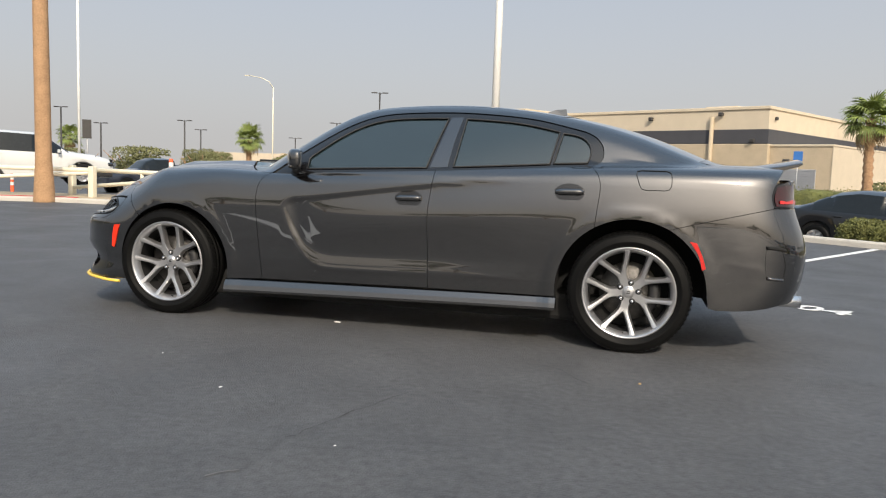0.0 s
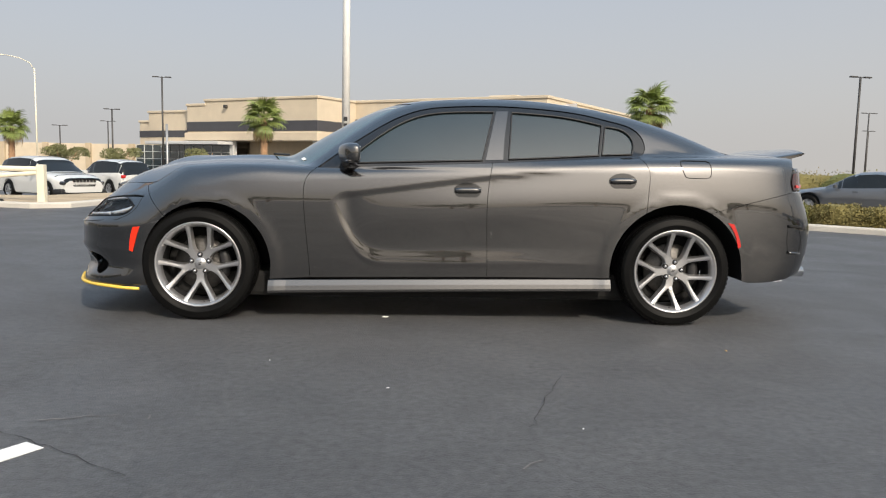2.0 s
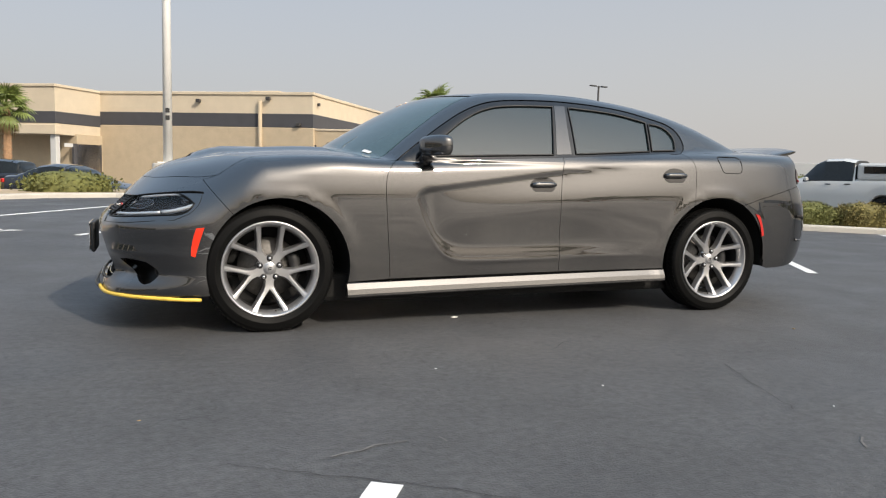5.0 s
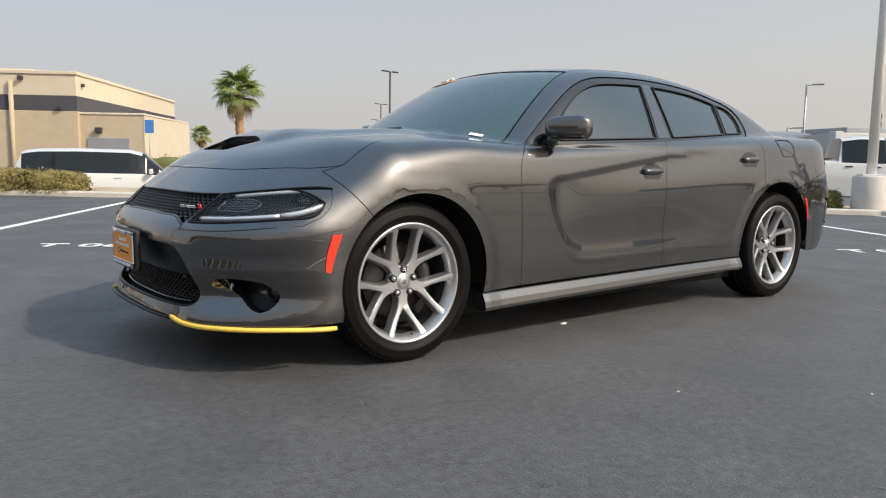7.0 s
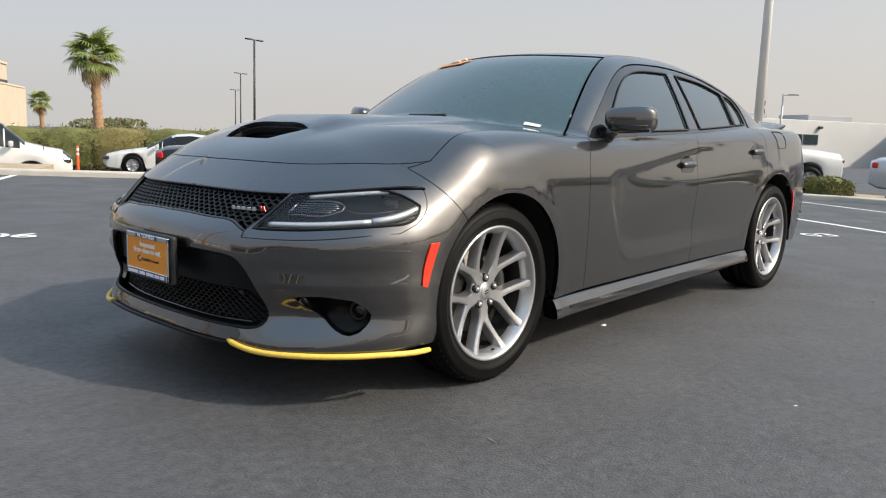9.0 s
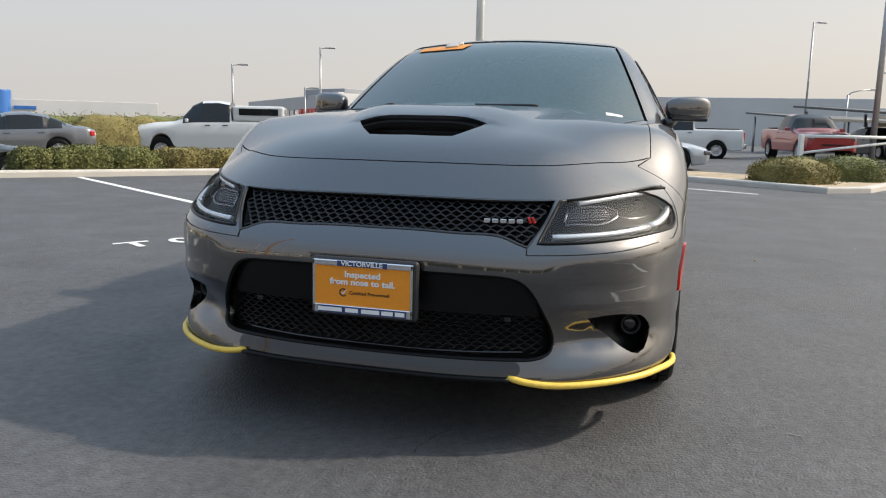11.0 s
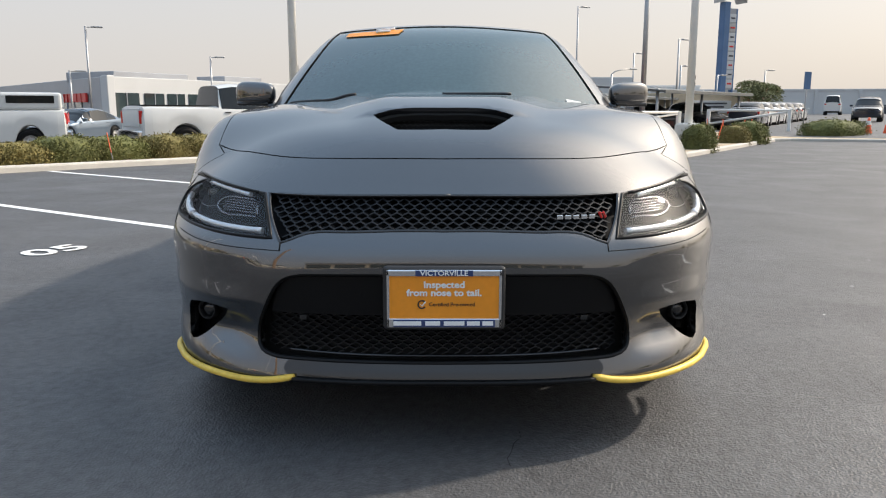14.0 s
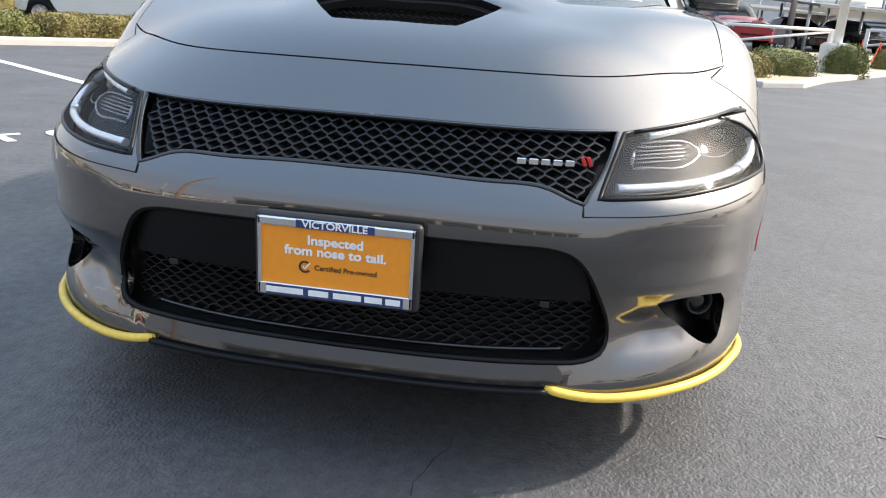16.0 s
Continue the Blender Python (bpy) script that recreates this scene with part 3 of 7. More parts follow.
for n, pts in enumerate((((-1.94, -2.82), (-1.67, -2.99), (-1.41, -3.15), (-1.05, -3.41)), ((-2.55, -.18), (-2.46, -.20), (-2.35, -.23), (-2.27, -.26)), ((.30, -2.89), (.46, -2.40), (.58, -2.08)), ((-.01, -1.56), (-.12, -1.66), (-.21, -1.78)), ((1.06, -1.32), (1.22, -1.50), (1.38, -1.73)))):
    ribbon("asphalt_crack", pts, .0035, CRACK, "hairline crack in the asphalt", n)
for n, pts in enumerate((((-1.61, -2.86), (-1.45, -2.80), (-1.27, -2.77)), ((.2, -3.3), (.32, -3.18)), ((-1.22, -2.78), (-1.16, -2.86)), ((-2.02, -1.29), (-2.05, -1.39)), ((-.11, -1.09), (-.02, -1.20)))):
    ribbon("tyre_scuff", pts, .010, SCUFF, "pale scuff mark on the asphalt", 20 + n)


# ---- the sedan: panels cut out of its surface ----
def path(*pts, gap=.03):
    """A smooth line through 3D points, cut into short pieces."""
    p = np.array(pts, float)
    d = np.r_[0, np.cumsum(np.linalg.norm(np.diff(p, axis=0), axis=1))]
    n = max(2, int(math.ceil(d[-1] / gap)) + 1)
    s = np.linspace(0, d[-1], n)
    if len(p) == 2:
        return np.stack([np.interp(s, d, p[:, k]) for k in range(p.shape[1])], 1)
    return np.stack([curve(*zip(d, p[:, k]))(s) for k in range(p.shape[1])], 1)


def on_side(*xz, level=0.0):
    p = path(*xz)
    return cast(np.c_[p[:, 0], np.full(len(p), -1.6), p[:, 1]], np.tile((0., 1., 0.), (len(p), 1)), level)


def on_top(*xy, level=0.0):
    p = path(*xy)
    return cast(np.c_[p, np.full(len(p), 2.2)], np.tile((0., 0., -1.), (len(p), 1)), level)


def on_front(*yz, level=0.0):
    p = path(*yz, gap=.02)
    return cast(np.c_[np.full(len(p), -3.2), p], np.tile((1., 0., 0.), (len(p), 1)), level)


def arc(cx, cz, r, a0, a1, n=26):
    """An arc of a wheel opening, in degrees from the front over the top to the rear."""
    a = np.radians(np.linspace(a0, a1, n))
    xz = np.c_[cx - r * np.cos(a), cz + r * np.sin(a)]
    return cast(np.c_[xz[:, 0], np.full(n, -1.6), xz[:, 1]], np.tile((0., 1., 0.), (n, 1)))


def loop(*pieces):
    """Joins pieces end to end into one outline, dropping doubled corners."""
    p = np.concatenate(pieces)
    keep = np.linalg.norm(p - np.roll(p, 1, 0), axis=1) > .004
    return p[keep]


class SideChart:
    @staticmethod
    def flat(p):
        return np.c_[p[:, 0], .65 * np.arctan2(p[:, 2] - .6, np.abs(p[:, 1]) - .25)]

    @staticmethod
    def rays(q):
        a = q[:, 1] / .65
        d = np.c_[np.zeros(len(q)), -np.cos(a), np.sin(a)]
        return np.c_[q[:, 0], np.full(len(q), -.25), np.full(len(q), .6)] + d * 1.6, -d


class TopChart:
    @staticmethod
    def flat(p):
        return p[:, :2].copy()

    @staticmethod
    def rays(q):
        return np.c_[q, np.full(len(q), 2.2)], np.tile((0., 0., -1.), (len(q), 1))


class FrontChart:
    @staticmethod
    def flat(p):
        return np.c_[.9 * np.arctan2(p[:, 1], -1.35 - p[:, 0]), p[:, 2]]

    @staticmethod
    def rays(q):
        a = q[:, 0] / .9
        d = np.c_[-np.cos(a), np.sin(a), np.zeros(len(q))]
        return np.c_[np.full(len(q), -1.35), np.zeros(len(q)), q[:, 1]] + d * 1.8, -d


def within_loop(q, ring):
    x, y = q[:, 0][:, None], q[:, 1][:, None]
    x0, y0 = ring[:, 0][None], ring[:, 1][None]
    x1, y1 = np.roll(ring, -1, 0)[:, 0][None], np.roll(ring, -1, 0)[:, 1][None]
    with np.errstate(divide="ignore", invalid="ignore"):
        hit = ((y0 > y) != (y1 > y)) & (x < (x1 - x0) * (y - y0) / (y1 - y0) + x0)
    return hit.sum(1) % 2 == 1


def shrink(q, d):
    """Moves an outline inwards by d."""
    e = np.roll(q, -1, 0) - q
    area = (q[:, 0] * np.roll(q, -1, 0)[:, 1] - np.roll(q, -1, 0)[:, 0] * q[:, 1]).sum()
    n = np.c_[-e[:, 1], e[:, 0]] / np.maximum(np.linalg.norm(e, axis=1, keepdims=True), 1e-9) * np.sign(area)
    m = n + np.roll(n, 1, 0)
    m /= np.maximum((m * m).sum(1, keepdims=True) / 2, .35)
    return q + m * d


def sheet(name, chart, outline, mat, holes=(), level=0.0, gap=.0016, grid=.035, depth=.022, mirror=False):
    """A panel: the part of the body's surface inside an outline, with turned-in edges."""
    from_flat = [shrink(chart.flat(outline), gap)] + [shrink(chart.flat(h), -gap) for h in holes]
    ring = from_flat[0]
    lo, hi = ring.min(0), ring.max(0)
    gx, gy = np.meshgrid(np.arange(lo[0], hi[0], grid), np.arange(lo[1], hi[1], grid))
    inner = np.c_[gx.ravel(), gy.ravel()]
    ok = within_loop(inner, ring)
    for h in from_flat[1:]:
        ok &= ~within_loop(inner, h)
    edge = np.concatenate([np.concatenate([r + (np.roll(r, -1, 0) - r) * f for f in (0, .33, .67)]) for r in from_flat])
    inner = inner[ok]
    near = np.array([np.min(((edge - p) ** 2).sum(1)) for p in inner]) if len(inner) else np.zeros(0)
    inner = inner[near > (grid * .5) ** 2] if len(inner) else inner
    pts, edges, base = list(from_flat), [], 0
    for r in from_flat:
        edges += [(base + i, base + (i + 1) % len(r)) for i in range(len(r))]
        base += len(r)
    q = np.concatenate(pts + [inner])
    from mathutils.geometry import delaunay_2d_cdt
    v2, _, tri, *_ = delaunay_2d_cdt([Vector(p) for p in q], edges, [], 0, 1e-6)
    q = np.array([tuple(v) for v in v2])
    tri = np.array([t for t in tri if len(t) == 3])
    mid = q[tri].mean(1)
    ok = within_loop(mid, ring)
    for h in from_flat[1:]:
        ok &= ~within_loop(mid, h)
    tri = tri[ok]
    eye, way = chart.rays(q)
    p = cast(eye, way, level)
    nrm = slope(p)
    a, b, c = p[tri[:, 0]], p[tri[:, 1]], p[tri[:, 2]]
    flip = (np.cross(b - a, c - a) * nrm[tri[:, 0]]).sum(1) < 0
    tri[flip] = tri[flip][:, ::-1]
    count = {}
    for t in tri:
        for i in range(3):
            count[(t[i], t[(i + 1) % 3])] = 1
    rim = [e for e in count if (e[1], e[0]) not in count]
    out, faces, normals = list(p), [tuple(t) for t in tri], list(nrm)
    made = {}
    for i in sorted({i for e in rim for i in e}):
        made[i] = len(out)
        out += [p[i], p[i] - nrm[i] * depth]
        normals += [(0, 0, 0), (0, 0, 0)]
    faces += [(made[j], made[i], made[i] + 1, made[j] + 1) for i, j in rim]
    out, normals = np.array(out), np.array(normals)
    if mirror:
        out, normals = out * (1, -1, 1), normals * (1, -1, 1)
        faces = [f[::-1] for f in faces]
    return mesh_of(name, out, faces, mat, normals)


def both_sides(name, chart, outline, mat, parent, label="", **more):
    made = [part(name, sheet(name, chart, outline, mat, **more), parent=parent, label=label)]
    made.append(part(name, sheet(name, chart, outline, mat, mirror=True, **more), parent=parent, label=label))
    return made


def mirrored(half):
    """A whole front or top outline out of its half from the middle round to the middle."""
    p = half[::-1] * (1, -1, 1)
    return loop(half, p)


car = thing("sedan", "dark grey metallic four-door sports sedan with tinted windows, parked on asphalt", "car")

# lines that panels share
hood_front = on_top((-2.203, 0), (-2.195, -.2), (-2.10, -.52), (-1.97, -.665), (-1.80, -.805))
hood_side = on_top((-1.80, -.805), (-1.72, -.800), (-1.55, -.785), (-1.25, -.785), (-1.02, -.80), (-.93, -.80))
cowl = on_top((-.93, -.80), (-1.00, -.70), (-1.12, -.45), (-1.20, -.2), (-1.22, 0))
nose_seam = on_side((-1.895, .872), (-1.845, .800), (-1.780, .720), (-1.731, .665))
door_front = on_side((-.79, .985), (-.835, .945), (-.866, .860), (-.867, .771), (-.850, .55), (-.831, .328), (-.828, .285))
door_split = on_side((.326, 1.035), (.305, .90), (.295, .78), (.299, .55), (.306, .302))
door_rear = on_side((1.275, 1.092), (1.318, 1.04), (1.334, .985), (1.330, .90), (1.314, .734))
belt_f = on_side((-.79, .985), (-.5, .997), (0, 1.02), (.326, 1.035))
belt_r = on_side((.326, 1.035), (.77, 1.061), (1.275, 1.092))
sill_f, sill_r = on_side((-.828, .285), (.306, .302)), on_side((.306, .302), (1.105, .308))
rear_seam = on_side((1.735, .742), (2.0, .812), (2.30, .885))
frame_line = on_side((1.275, 1.092), (1.325, 1.12), (1.335, 1.20), (1.29, 1.268), (1.15, 1.322), (.95, 1.368), (.70, 1.398), (.40, 1.412), (.10, 1.404), (-.12, 1.378), (-.30, 1.312), (-.48, 1.205), (-.62, 1.110), (-.79, .985))

both_sides("front_fender", SideChart, loop(
    on_top((-1.88, -.765), (-1.80, -.805)), hood_side, on_top((-.93, -.80), (-.86, -.835)), on_side((-.84, .985), (-.79, .985)), door_front,
    on_side((-.828, .285), (-1.085, .272)), arc(*ARCH_F, 193, 50), nose_seam[::-1]), PAINT, car)
doors = both_sides("front_door", SideChart, loop(belt_f, door_split, sill_f[::-1], door_front[::-1]), PAINT, car, grid=.010)
rears = both_sides("rear_door", SideChart, loop(belt_r, door_rear, arc(*ARCH_R, 58, -6)[1:], sill_r[::-1], door_split[::-1]), PAINT, car, grid=.02)
tail_line = on_side((2.30, .885), (2.285, .95), (2.31, 1.03))
deck_side = on_top((2.36, -.70), (2.1, -.665), (1.98, -.60))
roof_side = on_top((1.98, -.60), (1.75, -.60), (1.45, -.585), (1.1, -.565), (.6, -.555), (.1, -.555), (-.20, -.565))
screen_side = on_top((-.20, -.565), (-.45, -.635), (-.70, -.72), (-.93, -.80))
both_sides("body_side", SideChart, loop(
    frame_line, on_side((-.79, .985), (-.84, .985)), on_top((-.86, -.835), (-.93, -.80)), screen_side[::-1], roof_side[::-1], deck_side[::-1],
    tail_line[::-1], rear_seam[::-1], arc(*ARCH_R, 118, 60), door_rear[::-1]), PAINT, car, "painted quarter panel, roof rail and windscreen pillar")
fuel = loop(on_side((1.560, 1.077), (1.705, 1.077)), on_side((1.705, 1.077), (1.727, 1.068), (1.735, 1.045)), on_side((1.735, 1.045), (1.735, .992)), on_side((1.735, .992), (1.725, .972), (1.700, .964)), on_side((1.700, .964), (1.590, .964)), on_side((1.590, .964), (1.566, .972), (1.556, .992)), on_side((1.556, .992), (1.537, 1.050)), on_side((1.537, 1.050), (1.540, 1.070), (1.560, 1.077)))
part("fuel_door_seam", tube([tuple(p) for p in np.r_[fuel, fuel[:1]]], .0024, 6), DARK, car)

# hood, roof, deck and glass
hood_half = loop(hood_front, hood_side, cowl)
scoop_hole = mirrored(loop(on_top((-2.060, 0), (-2.062, -.10), (-2.058, -.150)), on_top((-2.058, -.150), (-1.985, -.205), (-1.925, -.238)), on_top((-1.925, -.238), (-1.908, -.18), (-1.900, 0))))
hood = part("hood", sheet("hood", TopChart, mirrored(hood_half), PAINT, holes=(scoop_hole,), grid=.026), parent=car)
roof_front, roof_rear = on_top((-.20, -.565), (-.29, -.35), (-.33, 0)), on_top((1.15, 0), (1.13, -.35), (1.08, -.562))
part("roof", sheet("roof", TopChart, mirrored(loop(roof_front[::-1], on_top((-.20, -.565), (.1, -.555), (.6, -.555), (1.08, -.562)), roof_rear[::-1])), PAINT, grid=.05), parent=car)
screen = mirrored(loop(roof_front[::-1], screen_side, cowl))
part("windscreen", sheet("windscreen", TopChart, screen, SCREEN, level=-.004, gap=.012, grid=.05), parent=car, label="tinted windscreen glass with a dark shade band")
back = mirrored(loop(roof_rear, on_top((1.08, -.562), (1.45, -.585), (1.75, -.60), (1.90, -.60)), on_top((1.90, -.60), (1.96, -.3), (1.98, 0))))
part("rear_window", sheet("rear_window", TopChart, back, TINT, level=-.003, gap=.004, grid=.06), parent=car)
part("trunk_lid", sheet("trunk_lid", TopChart, mirrored(loop(on_top((1.98, 0), (1.96, -.3), (1.90, -.60)), on_top((1.98, -.60), (2.1, -.665), (2.34, -.69)), on_top((2.34, -.69), (2.42, -.4), (2.44, 0)))), PAINT, grid=.05), parent=car)

# side windows
win_a = loop(on_side((-.535, 1.02), (0, 1.042), (.262, 1.052)), on_side((.262, 1.052), (.30, 1.20), (.348, 1.372)), on_side((.348, 1.372), (.05, 1.362), (-.10, 1.342), (-.25, 1.288), (-.40, 1.195), (-.535, 1.09)))
win_b = loop(on_side((.432, 1.062), (.70, 1.078), (1.022, 1.099)), on_side((1.022, 1.099), (1.064, 1.298)), on_side((1.064, 1.298), (.85, 1.342), (.65, 1.362), (.468, 1.371)), on_side((.468, 1.371), (.432, 1.062)))
win_c = loop(on_side((1.045, 1.102), (1.245, 1.112)), on_side((1.245, 1.112), (1.262, 1.195), (1.235, 1.243), (1.085, 1.290)), on_side((1.085, 1.290), (1.045, 1.102)))
for door, ring in ((doors, win_a), (rears, win_b), (rears, win_c)):
    for k in (0, 1):
        part("window_pane", sheet("window_pane", SideChart, ring, TINT, level=-.009, gap=.002, grid=.06, depth=.006, mirror=k == 1), parent=door[k], label="dark tinted glass")
door_frame = loop(belt_f, belt_r, frame_line)
for k in (0, 1):
    part("window_surround", sheet("window_surround", SideChart, door_frame, GLOSS_BLACK, holes=(win_a, win_b, win_c), level=-.005, gap=.002, grid=.05, depth=.01, mirror=k == 1), parent=car, label="gloss black window frames")
    for ring in (win_a, win_b, win_c):
        edge = np.r_[ring, ring[:2]] * (1, 1 if k == 0 else -1, 1)
        part("window_seal", tube([tuple(p) for p in edge], .0050, 6), BLACK_PLASTIC, car)
pillar = loop(on_side((.278, 1.05), (.316, 1.20), (.362, 1.385)), on_side((.362, 1.385), (.45, 1.388)), on_side((.45, 1.388), (.415, 1.20), (.400, 1.056)), on_side((.400, 1.056), (.278, 1.05)))
for k in (0, 1):
    part("door_pillar", sheet("door_pillar", SideChart, pillar, PAINT, level=-.002, gap=.004, grid=.04, depth=.006, mirror=k == 1), parent=car, label="painted pillar between the doors")

# front face
bumper_bottom = on_front((-.875, .205), (-.6, .212), (-.3, .218), (0, .220))
hl = loop(on_front((-.548, .748), (-.69, .767), (-.79, .781)), on_front((-.79, .781), (-.835, .784), (-.858, .779)), on_side((-2.025, .776), (-1.970, .755), (-1.932, .722)), on_side((-1.932, .722), (-1.962, .684), (-2.025, .661)), on_front((-.862, .658), (-.80, .650), (-.72, .642), (-.62, .636), (-.505, .632)), on_front((-.505, .632), (-.548, .748)))
hl_r = hl[::-1] * (1, -1, 1)
grille = mirrored(loop(on_front((0, .750), (-.19, .749), (-.42, .748), (-.535, .750)), on_front((-.535, .750), (-.518, .69), (-.476, .620)), on_front((-.476, .620), (-.45, .628), (-.41, .643), (-.30, .652), (-.15, .656), (0, .656))))
intake = mirrored(loop(on_front((0, .540), (-.25, .540), (-.40, .537)), on_front((-.40, .537), (-.465, .522), (-.528, .435), (-.560, .345), (-.556, .302), (-.49, .276)), on_front((-.49, .276), (-.25, .272), (0, .270))))
fog = loop(on_front((-.660, .404), (-.75, .411), (-.812, .398)), on_front((-.812, .398), (-.838, .350), (-.834, .310), (-.822, .284), (-.806, .278), (-.790, .284)), on_front((-.790, .284), (-.760, .302), (-.712, .342), (-.672, .384), (-.660, .404)))
fog_r = fog[::-1] * (1, -1, 1)
face_half = loop(hood_front, on_top((-1.80, -.805), (-1.88, -.765)), nose_seam, arc(*ARCH_F, 49, -21, 20), bumper_bottom)
part("front_bumper", sheet("front_bumper", FrontChart, mirrored(face_half), PAINT, holes=(hl, hl_r, grille, intake, fog, fog_r), grid=.028, depth=.03), parent=car, label="painted nose and bumper skin")


# ---- the sedan: rear, sills, inner shell ----
class RearChart:
    @staticmethod
    def flat(p):
        return np.c_[.9 * np.arctan2(p[:, 1], p[:, 0] - 1.45), p[:, 2]]

    @staticmethod
    def rays(q):
        a = q[:, 0] / .9
        d = np.c_[np.cos(a), np.sin(a), np.zeros(len(q))]
        return np.c_[np.full(len(q), 1.45), np.zeros(len(q)), q[:, 1]] + d * 1.8, -d


def on_rear(*yz, level=0.0):
    p = path(*yz, gap=.03)
    return cast(np.c_[np.full(len(p), 3.2), p], np.tile((-1., 0., 0.), (len(p), 1)), level)


def seam_line(name, points, parent=None, r=.0026, mat=None):
    """A dark shut line that lies on the paint."""
    me = tube([tuple(p) for p in points], r, 6)
    return part(name, me, mat or DARK, parent or car)


rear_low = on_side((2.02, .288), (2.20, .296), (2.30, .312))
part("rear_bumper", sheet("rear_bumper", RearChart, mirrored(loop(
    on_rear((0, .885), (-.4, .885), (-.74, .885)), on_side((2.30, .885), (2.0, .812), (1.735, .742)), arc(*ARCH_R, 118, 170)[1:], on_side((1.975, .30), (2.02, .288)),
    rear_low, on_rear((-.74, .335), (-.4, .36), (0, .37)))), PAINT, grid=.035), parent=car, label="painted rear bumper skin")
vent = loop(on_side((2.272, .655), (2.36, .648)), on_side((2.36, .648), (2.385, .56), (2.372, .478)), on_side((2.372, .478), (2.285, .492)), on_side((2.285, .492), (2.268, .58), (2.272, .655)))
for k in (0, 1):
    part("bumper_vent", sheet("bumper_vent", RearChart, vent, PAINT, level=-.004, gap=.001, depth=-.006, grid=.02, mirror=k == 1), parent=car)
lip = on_side((2.27, .664), (2.33, .662), (2.375, .652), level=.001)
for s in (1, -1):
    # no shut line here: a dark bar for the shade under the vent's upper edge
    seam_line("vent_shadow_line", lip * (1, s, 1), r=.011)
    part("vent_sill", tube([tuple(p * (1, s, 1)) for p in on_side((2.285, .492), (2.33, .486), (2.375, .482), level=.003)], .010, 8), PAINT, car)
tail = loop(on_side((2.30, .888), (2.287, .95), (2.305, 1.02)), on_side((2.305, 1.02), (2.36, 1.045)), on_rear((-.60, 1.05), (-.3, 1.055), (0, 1.055)))
tail_half = loop(on_rear((0, 1.05), (-.35, 1.05), (-.64, 1.045)), on_side((2.305, 1.02), (2.287, .95), (2.30, .888)), on_rear((-.70, .888), (-.35, .888), (0, .888)))
part("tail_light_bar", sheet("tail_light_bar", RearChart, mirrored(tail_half), GLOSS_BLACK, level=-.002, grid=.04), parent=car, label="full-width dark tail-light bar")
lens = loop(on_side((2.306, .897), (2.294, .95), (2.312, 1.008)), on_rear((-.70, 1.024), (-.60, 1.03)), on_rear((-.60, 1.03), (-.58, .897)), on_rear((-.58, .897), (-.70, .897)))
inner_lens = loop(on_side((2.322, .912), (2.320, .934)), on_rear((-.70, .938), (-.62, .938)), on_rear((-.62, .938), (-.62, .912)), on_rear((-.62, .912), (-.70, .912)))
for k in (0, 1):
    t = part("tail_lens", sheet("tail_lens", RearChart, lens, TAIL_LENS, level=.003, gap=.002, grid=.03, depth=.004, mirror=k == 1), parent=car, label="red tail-light lens")
    part("tail_lens_inner", sheet("tail_lens_inner", RearChart, inner_lens, RED_LENS, level=.0085, gap=.002, grid=.02, depth=.003, mirror=k == 1), parent=t)
for s in (-1, 1):                                # skirts that lean outwards below the doors
    bm, rows = bmesh.new(), []
    xs = np.linspace(-1.092, 1.105, 60)
    ys = cast(np.c_[xs, np.full(60, -1.4), np.full(60, .312)], np.tile((0., 1., 0.), (60, 1)))[:, 1]
    for x, y in zip(xs, ys):
        u = (x + 1.075) / 2.17
        hi, lo = .266 + .036 * u, .184 + .042 * u
        rows.append([bm.verts.new((x, -s * (y - o), z)) for o, z in ((-.05, hi + .004), (-.006, hi + .004), (.002, hi - .002), (.020, (hi + lo) / 2 + .006), (.026, lo + .018), (.025, lo + .006), (.018, lo), (-.06, lo + .004))])
    for p, q in zip(rows, rows[1:]):
        for i in range(7):
            bm.faces.new((p[i], p[i + 1], q[i + 1], q[i]))
    bm.faces.new(rows[0])
    bm.faces.new(rows[-1][::-1])
    part("side_skirt", bm, PAINT, car, "painted side skirt")

# dark shell behind the gaps, wheel housings and floor
hull = loop(on_top((-1.88, -.765), (-1.80, -.805)), hood_side, on_top((-.93, -.80), (-.70, -.72)), screen_side[::-1][len(screen_side) // 3:], roof_side[::-1], deck_side[::-1], tail_line[::-1], rear_seam[::-1],
            arc(*ARCH_R, 118, -6), on_side((1.09, .29), (-1.07, .262)), arc(*ARCH_F, 190, 51), nose_seam[::-1])
for k in (0, 1):
    part("inner_shell", sheet("inner_shell", SideChart, hull, DARK, level=-.016, gap=.004, grid=.06, depth=.02, mirror=k == 1), parent=car)
part("hood_liner", sheet("hood_liner", TopChart, mirrored(hood_half), DARK, level=-.02, gap=-.005, holes=(scoop_hole,), grid=.07), parent=car)
part("nose_liner", sheet("nose_liner", FrontChart, mirrored(face_half), DARK, level=-.085, gap=.01, grid=.06), parent=car)
part("floor_pan", boxed((3.5, 1.56, .17), pose(.0, 0, .225), .03), DARK, car)
rim_line = np.r_[on_front((0, .228), (-.3, .228), (-.6, .228), (-.84, .228), level=-.006), on_side((-2.09, .228), (-1.94, .228), level=-.006)]
half = [(float(p[0]), float(p[1])) for p in rim_line] + [(-1.90, -.60), (-1.6, -.5)]
part("front_undertray", slab(half + [(x, -y) for x, y in half[::-1][:-1]], .222, .236), DARK, car)


